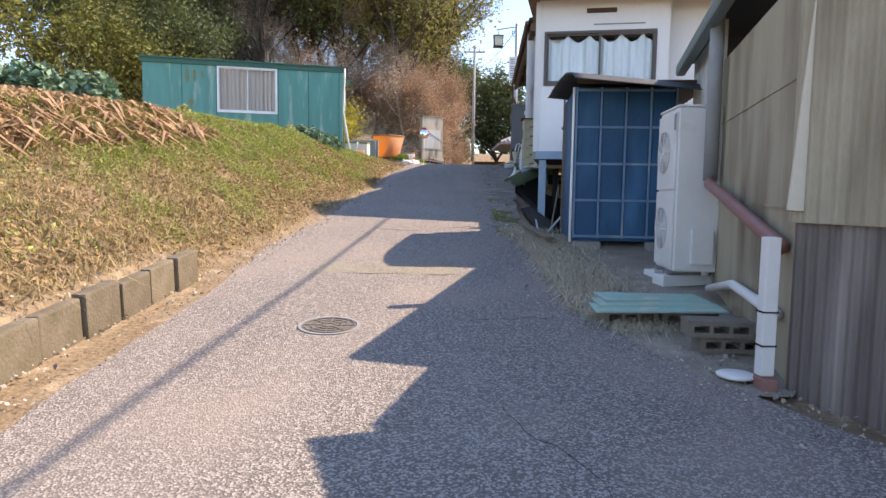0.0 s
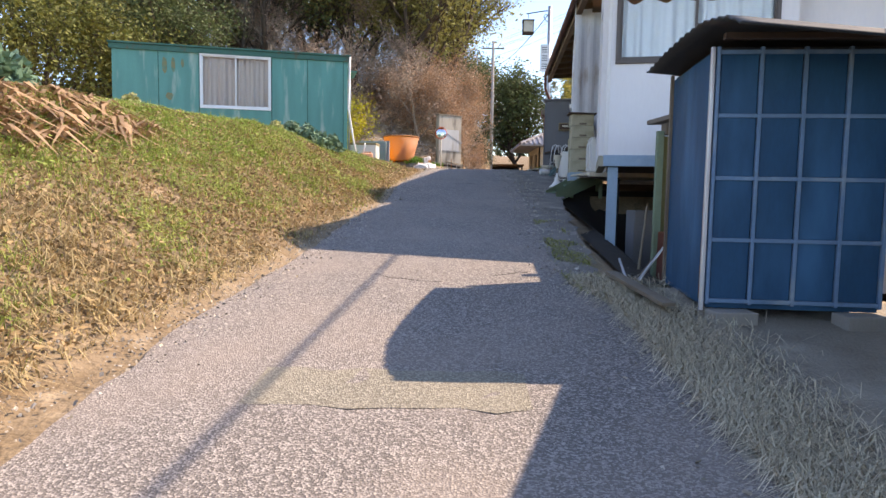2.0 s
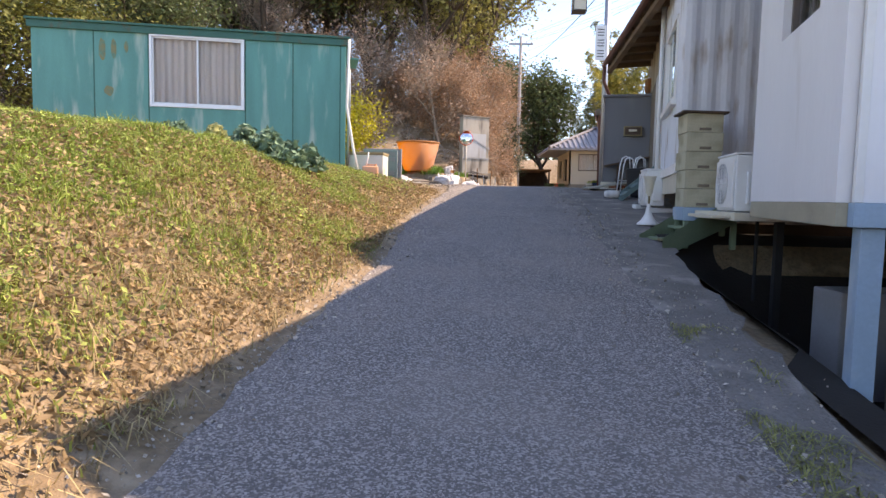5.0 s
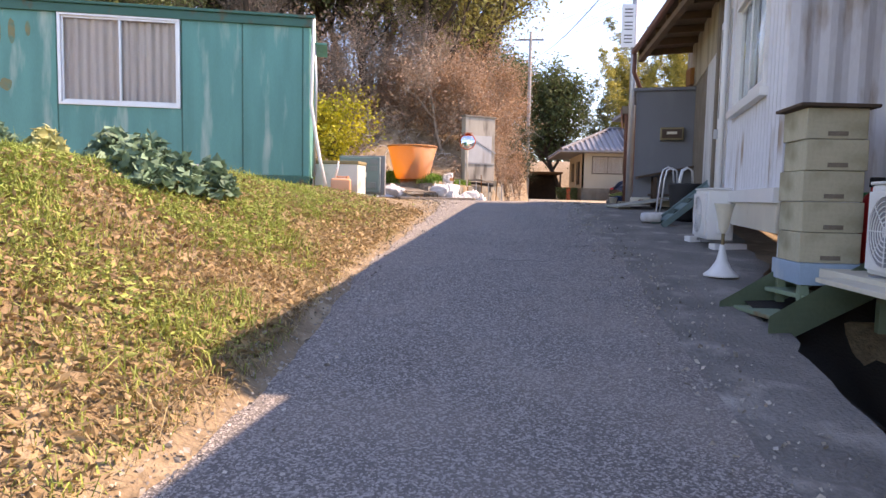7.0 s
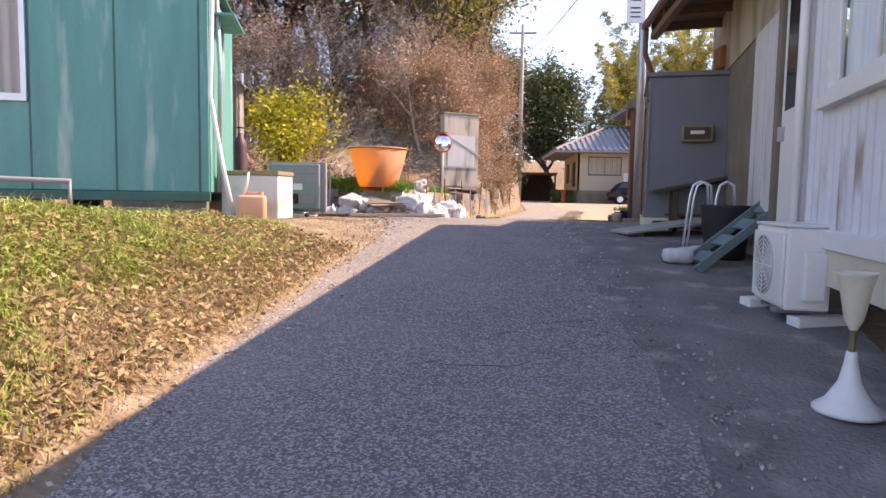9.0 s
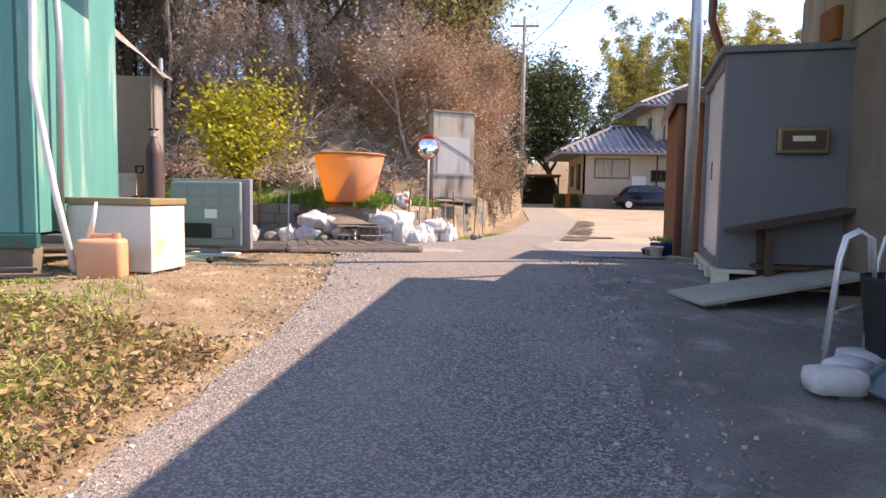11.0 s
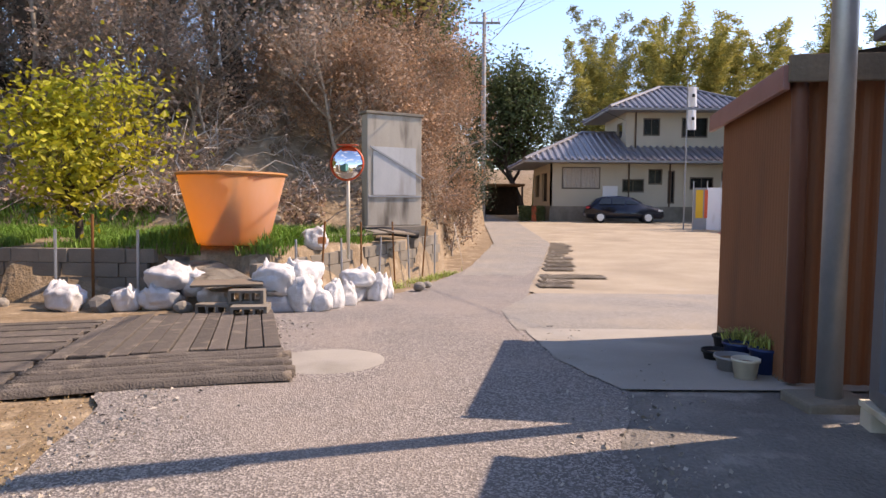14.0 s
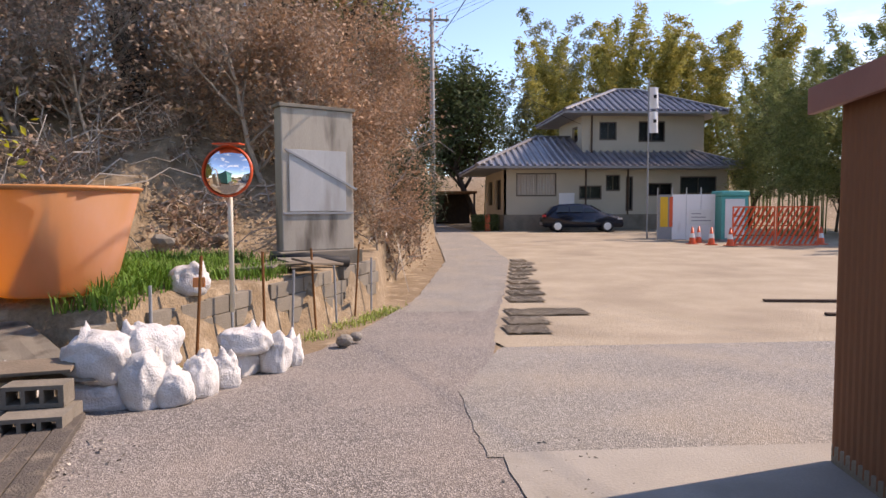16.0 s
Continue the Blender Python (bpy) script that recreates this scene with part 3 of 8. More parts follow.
for x in (0.3, 2.2, 4.0, 5.85):
    for y in (0.1, HD - 0.15):
        part("foundation_block", bx(x - 0.2, x + 0.2, y - 0.08, y + 0.12, -0.36, -0.122, 0.01), M_CONC_OLD, hut)
for px_, pz, w_, h_ in ((1.22, 1.85, 0.16, 0.55), (1.45, 1.9, 0.13, 0.5), (1.7, 2.05, 0.1, 0.3), (1.3, 1.2, 0.22, 0.25)):
    bm = bmesh.new()
    vs = [bm.verts.new((px_ + w_ * (0.5 + 0.5 * math.cos(k * math.tau / 14) * (0.8 + 0.4 * noise.noise((k, pz, 1)))), -0.0035, pz + h_ * (0.5 + 0.5 * math.sin(k * math.tau / 14) * (0.8 + 0.4 * noise.noise((k, pz, 9)))))) for k in range(14)]
    bm.faces.new(vs)
    part("rust_patch", bm, mat("faded_rust", (0.13, 0.28, 0.20), 0.8, 0.3, 6, 50, 0.1, stain=(0.24, 0.20, 0.09), stain_at=(0.35, 0.65), stain_scale=7), hut, "faded rust patch")
sliding_window("window", pose(W0, -0.012, WZ0), W1 - W0, WZ1 - WZ0, hut, M_ALU, M_CURTAIN, 0.02)
part("room_back", bx(W0 - 0.1, W1 + 0.1, 0.5, 0.52, 0.2, HH - 0.12), M_WOOD_D, hut)
part("sill_box", bx(W0 + 0.08, W1 - 0.1, 0.11, 0.3, WZ0 - 0.1, WZ0 + 0.26), mat("cardboard", (0.42, 0.30, 0.17), 0.9, 0.15, 3), hut, "brown cardboard box on the sill")
tube_b = tube([(HUT_L + 0.06, -0.05, HH), (HUT_L + 0.05, -0.06, HH - 0.35), (HUT_L + 0.02, -0.06, 1.2), (HUT_L + 0.16, -0.08, 0.35), (HUT_L + 0.3, -0.1, -0.3)], 0.028)
part("drain_pipe", tube_b, M_WHITE2, hut, "bent white plastic rain pipe", True)
part("drain_pipe", tube([(HUT_L + 0.05, 0.3, HH - 0.1), (HUT_L + 0.09, 0.3, 1.6), (HUT_L + 0.06, 0.3, 0.0)], 0.03), M_STEEL, hut, "", True)
part("awning", bx(HUT_L, HUT_L + 0.28, 0.25, 1.3, HH - 0.35, HH - 0.32, 0.005), M_GREEN, hut)
lying = tagged(ob_from("rail_pipe", tube([(-6.9, 20.55, 2.62), (-6.9, 20.6, 2.92), (-6.0, 20.85, 2.93), (-4.75, 21.12, 2.90), (-4.75, 21.1, 2.62)], 0.03), M_GREYP, smooth=True), "grey bent pipe rail in front of the teal hut", "pipe")
for k in range(4):
    a, b = (-4.6 + 0.15 * k, 21.15 + 0.1 * k), (-2.95 - 0.2 * k, 21.55 + 0.12 * k)
    fm, fl = along(a, b, ground_z(-3.8, 21.4) + 0.01 + 0.03 * k)
    o = ob_from("timber_lath", bx(0, fl, -0.03, 0.03, 0, 0.028, 0.004), M_WOOD)
    o.matrix_world = fm
    tagged(o, "thin weathered timber lath lying below the hut", "lath", "laths below the hut")
shed_small = thing("storage_box", "small brown wooden box shed beside the teal hut", "shed", HUT @ pose(-0.75, 0.5, -0.1))
part("body", bx(0, 0.7, 0, 0.9, 0, 0.95, 0.01), M_WOOD_D, shed_small)
part("lid", bx(-0.05, 0.75, -0.06, 0.95, 0.952, 0.99, 0.006), M_GREYP, shed_small)

# ---- tan workshop ----
ws = thing("workshop", "tan corrugated metal workshop with grey lower sheets and gutter", "workshop", pose(0, 0, 0))
WA, WAL = along((1.84, 3.42), (2.75, 1.45), 0.26)
WA2 = WA @ pose(0, 0, 1.06)
o = part("wall_sheet", corrugated(WAL, 1.16, 0.06, 0.018), M_GREYSHEET, ws, "grey translucent corrugated sheet")
o.matrix_world = WA @ pose(0, 0, -0.1)
o = part("wall_sheet", corrugated(WAL, 1.5, 0.076, 0.02), M_TAN, ws, "tan corrugated metal sheet")
o.matrix_world = WA2 @ pose(-0.02, -0.03, -0.04)
o = part("inner_board", bx(0.2, WAL, 0.14, 0.16, 0.05, 0.7), M_WOOD_D, ws)
o.matrix_world = WA
WB, WBL = along((1.88, 3.5), (2.95, 7.9), 0.3)
o = part("wall_panel", bx(0.0, 2.55, -0.06, 0.0, 0.0, 2.32, 0.006), M_TAN, ws, "flat tan wall sheet")
o.matrix_world = WB
for z in (1.05, 1.75):
    o = part("sheet_joint", bx(0.02, 2.53, -0.0, 0.008, z, z + 0.02), M_TAN, ws)
    o.matrix_world = WB
part("corner_strip", bx(-0.035, 0.05, -0.02, 0.012, 0.0, 1.45, 0.006, m=pose(1.80, 3.37, 1.34, 0, 4, -12)), M_CREAM, ws, "cream corner flashing")
n_b = 13
for i in range(n_b):
    o = part("board", bx(2.56 + i * 0.15, 2.56 + i * 0.15 + 0.144, -0.03, 0.012 - 0.006 * (i % 2), 0.05, 2.72, 0.004), M_BOARD, ws)
    o.matrix_world = WB
o = part("roof", bx(-0.1, WBL + 0.25, -4.0, 0.12, 2.69, 2.73, 0.008), M_ROOF_D, ws)
o.matrix_world = WB @ pose(1.05, 0, 0)  @ pose(0, 0, 0)
o.scale = ((WBL - 0.9) / (WBL + 0.35), 1, 1)
o = part("gutter", bx(0.95, WBL + 0.1, 0.10, 0.21, 2.55, 2.68, 0.03), M_GUTTER, ws, "grey-green box gutter")
o.matrix_world = WB
o = part("roof", bx(0.0, 1.2, -3.0, -0.06, 2.33, 2.36, 0.005), M_ROOF_D, ws)
o.matrix_world = WB
for a, b in (((2.95, 7.9), (6.5, 7.3)), ((6.5, 7.3), (6.0, 1.0)), ((6.0, 1.0), (2.75, 1.45))):
    fm, fl = along(a, b, 0.2)
    o = part("wall_panel", bx(0, fl, -0.05, 0, 0, 2.6), M_TAN, ws)
    o.matrix_world = fm
for z0, x, r, mm in ((0.0, 1.35, 0.045, M_WHITE2),):
    o = part("vent_pipe", tube([(x + 0.95, 0.1, 1.25), (x + 0.95, 0.1, 3.0)], 0.06, 12), M_POLE, ws, "grey upright vent pipe", True)
    o.matrix_world = WB
    o = part("vent_pipe", tube([(x + 1.1, 0.08, 0.4), (x + 1.1, 0.08, 2.6)], 0.035, 10), M_WHITE2, ws, "", True)
    o.matrix_world = WB
o = part("drain_pipe", tube([(2.25, 0.1, 1.25), (2.2, 0.12, 1.22), (0.12, 0.06, 0.86), (0.04, 0.05, 0.84)], 0.045, 10), M_PINK, ws, "faded red sloping drain pipe", True)
o.matrix_world = WB
part("downpipe", bx(1.69, 1.765, 3.4, 3.475, 0.46, 1.2, 0.008), M_WHITE2, ws, "square white plastic downpipe")
part("downpipe_foot", bx(1.69, 1.77, 3.36, 3.48, 0.36, 0.455, 0.01), M_PINK, ws)
for z in (0.62, 0.80):
    part("clip", bx(1.685, 1.77, 3.395, 3.48, z, z + 0.008), M_BLACK, ws)
part("plastic_pipe", tube([(2.3, 5.6, 0.62), (2.1, 4.7, 0.78), (1.86, 3.6, 0.76)], 0.035, 10), M_WHITE2, ws, "", True)

# ---- blue panel shed on blocks ----
bs = thing("panel_shed", "blue sheet metal shed on concrete blocks with curved dark roof", "shed", pose(1.57, 7.92, 0.86, 0, 0, -5))
BW, BH, BD = 1.16, 1.83, 1.22
cols, rws = 4, 4
for i in range(cols):
    for j in range(rws):
        part("panel", bx(BW * i / cols + 0.02, BW * (i + 1) / cols - 0.02, 0.012, 0.03, 0.07 + (BH - 0.09) * j / rws, 0.05 + (BH - 0.09) * (j + 1) / rws, 0.003), M_BLUE, bs)
for i in range(cols + 1):
    part("rib", bx(BW * i / cols - 0.012, BW * i / cols + 0.012, -0.006, 0.028, 0.03, BH, 0.003), M_BLUE_L, bs)
for j in range(rws + 1):
    part("crossbar", bx(0.013, BW - 0.013, -0.003, 0.026, 0.04 + (BH - 0.09) * j / rws, 0.04 + (BH - 0.09) * j / rws + 0.028, 0.003), M_BLUE_L, bs)
part("side_panel", bx(-0.02, 0.01, 0.04, BD, 0.02, BH - 0.02, 0.004), M_BLUE, bs)
part("side_panel", bx(BW - 0.01, BW + 0.02, 0.04, BD, 0.02, BH - 0.02, 0.004), M_BLUE, bs)
part("back_panel", bx(0.012, BW - 0.012, BD - 0.03, BD, 0.02, BH - 0.02), M_BLUE, bs)
part("floor_tray", bx(0, BW, 0.03, BD, 0, 0.035), M_BLUE, bs)
part("top_panel", bx(0, BW, 0.03, BD, BH - 0.018, BH), M_ROOF_D, bs)
part("corner_post", bx(-0.05, -0.022, -0.004, 0.035, -0.02, BH, 0.006), M_ALU, bs, "pale metal corner strip")
part("door_edge", bx(-0.042, -0.022, 0.045, 0.085, 0.05, BH - 0.15, 0.006, m=pose(0, 0, 0, 1.2, 0, 0)), M_RUST, bs, "peeling brown timber edge")
part("door_edge", bx(-0.045, -0.022, BD - 0.02, BD + 0.03, 0, BH + 0.02), M_WOOD, bs, "worn timber edge")
# the arched sheet: highest over the middle, its far and near edges drooping
bm = bmesh.new()
gr = []
for j in range(33):
    y = 9.1 - 1.95 * j / 32
    arch = interp(y, (7.15, 7.23, 7.4, 7.56, 7.82, 8.19, 8.64, 9.1), (2.66, 2.69, 2.76, 2.79, 2.83, 2.825, 2.79, 2.73))
    gr.append([bm.verts.new((1.40 + 1.75 * i / 14 + 0.006 * (j % 2), y, arch - 0.075 * (1.75 * i / 14) + 0.007 * math.cos(math.pi * j))) for i in range(15)])
for r, q in zip(gr, gr[1:]):
    for i in range(14):
        bm.faces.new((r[i], r[i + 1], q[i + 1], q[i]))
bmesh.ops.recalc_face_normals(bm, faces=bm.faces)
bmesh.ops.solidify(bm, geom=bm.faces[:], thickness=0.012)
bmesh.ops.transform(bm, matrix=pose(1.57, 7.92, 0.86, 0, 0, -5).inverted(), verts=bm.verts)
part("canopy", bm, M_ROOF_D, bs, "arched dark corrugated roof sheet", True)
part("rafter", bx(-0.02, 1.6, -0.2, -0.14, BH + 0.01, BH + 0.05), M_WOOD_D, bs)
part("rafter", bx(-0.02, 1.6, BD - 0.1, BD - 0.04, BH + 0.01, BH + 0.05), M_WOOD_D, bs)
# the open store behind it
st = thing("lean_to_store", "open lean-to store with mossy board wall and flat slab roof", "store", pose(1.95, 9.9, 0.86, 0, 0, 2))
part("board_wall", bx(0.0, 1.3, 0.55, 0.6, 0.1, 1.45, 0.006), mat("mossy_board", (0.20, 0.19, 0.08), 0.9, 0.3, 2, 40, 0.3, stain=(0.1, 0.11, 0.06)), st)
part("post", bx(-0.02, 0.05, 0.5, 0.57, -0.35, 1.5, 0.005), M_SAGE, st)
part("post", bx(-0.22, -0.14, -0.48, -0.4, -0.2, 1.5, 0.005), M_SAGE, st)
part("roof", bx(0.1, 1.5, -0.7, 0.9, 1.6, 1.65, 0.01, m=pose(0, 0, 0, 0, -2, 4)), mat("rusty_slab", (0.24, 0.20, 0.17), 0.8, 0.3, 4, 40, 0.2, stain=(0.3, 0.12, 0.05)), st)
part("roof_beam", bx(0.05, 0.28, 0.45, 0.62, 1.46, 1.58, 0.01), M_WOOD, st)
part("chest", bx(0.02, 0.55, 0.1, 0.5, -0.1, 0.42, 0.02), mat("dull_red", (0.17, 0.045, 0.03), 0.6, 0.2), st, "dull red chest")
part("sill", bx(-0.1, 1.2, -0.5, 0.5, -0.2, -0.11), M_CONC_OLD, st)

# ---- white house on posts ----
wh = thing("raised_house", "white panelled house raised on pale blue steel posts", "house", pose(1.62, 11.6, 2.03, 0, 0, -11))
FW, FH = 2.15, 2.75
WX0, WX1, WZ0b, WZ1b = 0.08, 1.95, 1.26, 2.18
part("front_wall", holed_wall(FW, FH - 0.14, 0.08, [(WX0, WX1, WZ0b - 0.14, WZ1b - 0.14)]), M_WHITE, wh).location.z = 0.14
for x in (1.075,):
    part("panel_joint", bx(x - 0.004, x + 0.004, -0.003, 0.002, 0.14, WZ0b), M_GREYP, wh)
sliding_window("window", pose(WX0, 0.0, WZ0b), WX1 - WX0, WZ1b - WZ0b, wh, mat("brown_frame", (0.12, 0.10, 0.09), 0.5, 0.1), M_CURTAINW, 0.03, 0.999)
part("header_trim", bx(0.9, 1.75, -0.012, 0.0, 2.27, 2.29), M_GREYP, wh)
part("vent_slot", bx(0.78, 1.28, -0.014, 0.002, 2.47, 2.55, 0.004), M_WOOD_D, wh)
sm, sl = along((0.0, 0.0), (0.0, 2.4))
o = part("side_wall", holed_wall(sl - 0.09, FH - 0.14, 0.08, [(0.55, 1.5, 1.25, 2.05)]), M_WHITE, wh)
o.matrix_basis = sm @ pose(0.09, -0.0, 0.14) @ pose(0, 0, 0)
sw = sliding_window("window", Matrix(), 0.95, 0.8, wh, mat("brown_frame_2", (0.12, 0.10, 0.09), 0.5, 0.1))
sw.matrix_basis = sm @ pose(0.64 + 0.95, 0.0, 1.39, 0, 0, 180)
part("corner_trim", bx(-0.018, 0.03, -0.012, 0.03, 0.14, FH, 0.004), M_WHITE2, wh)
part("sill_beam", bx(-0.02, FW, -0.03, 0.07, -0.0, 0.138, 0.005), M_BLUE_P, wh, "pale blue steel sill beam")
o = part("sill_beam", bx(0.075, sl, -0.02, 0.08, 0.0, 0.138, 0.005), mat("cream_beam", (0.42, 0.38, 0.28), 0.6, 0.2, 3, 40, 0.05), wh)
o.matrix_basis = sm
for x, y in ((0.05, 0.02), (2.0, 0.02), (2.0, 2.3)):
    part("post", bx(x - 0.01, x + 0.115, y, y + 0.14, -1.35, -0.004, 0.006), M_BLUE_P, wh, "pale blue steel post")
part("floor_deck", bx(0.1, FW + 1.6, 0.08, 4.2, 0.02, 0.12), M_WOOD_D, wh)
part("east_wall", bx(FW + 1.6, FW + 1.7, 0.0, 4.2, 0.0, FH), M_WHITE, wh)
part("front_wall", bx(FW + 0.002, FW + 1.6, 0.3, 0.38, -1.5, FH), M_WHITE, wh)
bm = bmesh.new()
v = [bm.verts.new(p) for p in ((-0.22, -0.42, FH - 0.06), (FW + 1.9, -0.42, FH - 0.06), (FW + 1.9, 3.7, FH + 0.14), (-0.22, 3.7, FH + 0.14))]
bm.faces.new(v)
bmesh.ops.solidify(bm, geom=bm.faces[:], thickness=0.1)
part("roof", bm, M_WOOD_UNDER, wh, "overhanging roof with brown boarded eaves")
part("fascia", bx(-0.24, FW + 1.9, -0.46, -0.425, FH - 0.12, FH + 0.03, 0.005), M_CREAM, wh)
part("conduit", tube([(0.2, 2.35, 0.1), (0.22, 2.35, 2.5)], 0.03), M_WHITE2, wh, "", True)
part("alcove_panel", bx(1.0, 2.4, 3.75, 3.79, 0.1, 2.8, 0.005), M_WHITE, wh, "white panel at the back of the alcove")
# things stored under it
for nm, lab, m_, dims, mm in (("cabinet", "dim grey steel cabinet stored under the house", pose(2.45, 13.2, 0.25, 0, 0, 4), (0.7, 0.4, 1.2), M_GREYP), ("concrete_footing", "large pale concrete block under the house", pose(2.55, 12.3, 0.2, 0, 0, -5), (0.85, 0.5, 0.85), M_CONC_OLD)):
    o = ob_from(nm, bx(0, dims[0], 0, dims[1], 0, dims[2], 0.02), mm)
    o.matrix_world = m_
    tagged(o, lab, nm.split("_")[0])
# wall added to stop sun reaching under the house from the east
tagged(ob_from("wall_skirting", bx(5.3, 5.4, 10.4, 16.3, -1.2, 2.1), M_WOOD_D), "added dark wall that keeps sun out below the raised house", "wall", kind="structure")
# dark wall added at the back to deepen the shade down there
tagged(ob_from("wall_undercroft", bx(1.9, 6.2, 15.98, 16.1, -0.2, 1.9), M_WOOD_D), "added dark wall that deepens the shade below the buildings", "wall", kind="structure")

# ---- long workshop row ----
row = thing("workshop_row", "long row building with pale corrugated siding and deep boarded eaves", "building", pose(0, 0, 0))
o = part("end_wall", corrugated(0.9, 3.35, 0.2, 0.02, square=True), M_SIDING, row, "rusting pale grey end wall sheet")
o.matrix_world = pose(1.95, 16.02, 1.95)
RS, RL = along((1.95, 16.0), (3.55, 24.2), 2.0)


def on_row(x, z, y=0.0):
    """A frame on the row's lane side, x along it, facing the lane."""
    return RS @ pose(x, y, z, 0, 0, 180)


# siding segments: (start, end, z0, z1)
for a, b, z0, z1 in ((0.02, 0.7, 0.62, 3.4), (0.7, 2.3, 0.62, 1.50), (0.7, 2.3, 2.6, 3.4), (2.3, 2.75, 0.62, 3.4)):
    o = part("siding", corrugated(b - a, z1 - z0, 0.135, 0.025, square=True), M_SIDING, row)
    o.matrix_world = on_row(b, z0)
o = part("base_rail", bx(0, 2.75, 0.005, 0.06, 0.5, 0.62, 0.005), M_WHITE2, row)
o.matrix_world = RS
o = part("base_beam", bx(0, 5.0, -0.03, 0.03, 0.26, 0.5, 0.005), M_CREAM, row, "cream steel base beam")
o.matrix_world = RS
w = sliding_window("window", Matrix(), 1.6, 1.1, row, M_WHITE2, M_CURTAINW)
w.matrix_world = on_row(2.3, 1.50, 0.03)
o = part("window_sill", bx(0.62, 2.38, 0.0, 0.09, 1.42, 1.498, 0.006), M_WHITE2, row)
o.matrix_world = RS
o = part("door", bx(2.8, 3.55, -0.02, 0.03, 0.55, 2.75, 0.006), M_WHITE2, row, "white aluminium door with glass upper half")
o.matrix_world = RS
o = part("door_pane", bx(2.9, 3.45, 0.028, 0.034, 1.55, 2.65, 0.002), M_DARKGLASS, row)
o.matrix_world = RS
o = part("door_handle", bx(3.42, 3.46, 0.03, 0.08, 1.3, 1.42, 0.006), M_STEEL, row)
o.matrix_world = RS
o = part("downpipe", tube([(2.78, 0.08, 0.3), (2.78, 0.08, 3.3)], 0.035, 10), M_WHITE2, row, "", True)
o.matrix_world = RS
o = part("timber_post", bx(3.58, 3.72, -0.03, 0.06, 0.0, 3.4, 0.008), M_WOOD, row)
o.matrix_world = RS
for a, b in ((3.74, 4.3), (4.34, 4.9)):
    o = part("door", bx(a, b, -0.02, 0.02, 0.3, 2.5, 0.006), M_BOARD, row, "pale worn panel door")
    o.matrix_world = RS
o = part("upper_wall", bx(3.74, 8.3, -0.03, 0.0, 2.52, 3.4, 0.005), M_TAN, row)
o.matrix_world = RS
o = part("upper_wall", bx(4.92, 8.3, -0.04, -0.005, 0.3, 2.5, 0.005), M_WOOD, row)
o.matrix_world = RS
o = part("upper_wall", bx(2.76, 3.57, -0.03, 0.0, 2.76, 3.4, 0.005), M_SIDING, row)
o.matrix_world = RS
# eave: boards, rafters, fascia
EV0, EV1 = (1.88, 15.2), (2.40, 23.4)
em, el = along(EV0, EV1, 5.28)
o = part("roof", bx(-0.2, el + 0.1, -4.5, 0.02, 0.03, 0.07, m=pose(0, 0, 0, -4, 0, 0)), M_ROOF_D, row, "dark sheet roof")
o.matrix_world = em
o = part("eave_soffit", bx(-0.1, el, -1.25, -0.02, -0.0, 0.025, m=pose(0, 0, 0, -4, 0, 0)), M_WOOD_UNDER, row, "brown eave boards")
o.matrix_world = em
for i in range(11):
    o = part("rafter", bx(i * el / 10 - 0.03, i * el / 10 + 0.03, -1.2, -0.02, -0.11, -0.004, 0.004, m=pose(0, 0, 0, -4, 0, 0)), M_WOOD_UNDER, row)
    o.matrix_world = em
o = part("eave_beam", bx(-0.1, el + 0.05, -0.12, -0.02, -0.2, -0.11, 0.005), M_WOOD_UNDER, row)
o.matrix_world = em
o = part("gutter", bx(-0.1, el + 0.08, 0.02, 0.1, -0.06, 0.03, 0.02), M_BROWN_D, row)
o.matrix_world = em
o = part("rain_pipe", tube([(el, 0.05, -0.06), (el, 0.05, -0.4), (el + 0.12, -0.1, -0.7), (el + 0.5, -0.2, -1.15)], 0.04, 10), M_BROWN_D, row, "brown rain pipe", True)
o.matrix_world = em
part("far_wall", bx(3.6, 6.5, 24.2, 24.3, 2.2, 5.3), M_WOOD, row)
part("east_wall", bx(6.5, 6.6, 11.6, 24.3, 1.0, 5.3), M_WOOD, row)

part("cable_mast", cyl(0.04, 0.035, (5.5, 18, 5.2), (5.5, 18, 7.7), 10), M_STEEL, row)

# ---- grey steel storage cabinet ----
cb = thing("storage_cabinet", "slate grey steel storage cabinet with white sliding door on a pallet", "cabinet", pose(2.29, 22.72, 2.56, 0, 0, -12.5))
CW, CD, CH = 1.15, 1.72, 1.86
part("front_panel", bx(0, CW, 0, 0.02, 0, CH, 0.004), M_CABINET, cb)
part("back_panel", bx(0, CW, CD - 0.02, CD, 0, CH, 0.004), M_CABINET, cb)
part("side_panel", bx(CW - 0.02, CW, 0.021, CD - 0.021, 0, CH, 0.004), M_CABINET, cb)
part("door_frame", bx(-0.02, 0.03, 0.0, 0.12, 0.0, CH, 0.006), M_CABINET, cb)
part("door_frame", bx(-0.02, 0.03, CD - 0.12, CD, 0.0, CH, 0.006), M_CABINET, cb)
part("sill", bx(-0.03, 0.04, 0.12, CD - 0.12, 0.0, 0.08, 0.005), M_CABINET, cb)
part("lintel", bx(-0.03, 0.04, 0.12, CD - 0.12, CH - 0.1, CH, 0.005), M_CABINET, cb)
d = part("door", bx(-0.005, 0.015, 0.13, 0.95, 0.08, CH - 0.1, 0.004), M_ALU, cb, "pale metal sliding door")
part("handle", bx(-0.012, -0.004, 0.84, 0.88, 0.8, 0.98, 0.003), M_BLACK, d)
part("door", bx(0.018, 0.032, 0.9, CD - 0.13, 0.08, CH - 0.1, 0.004), M_ALU, cb, "pale metal sliding door")
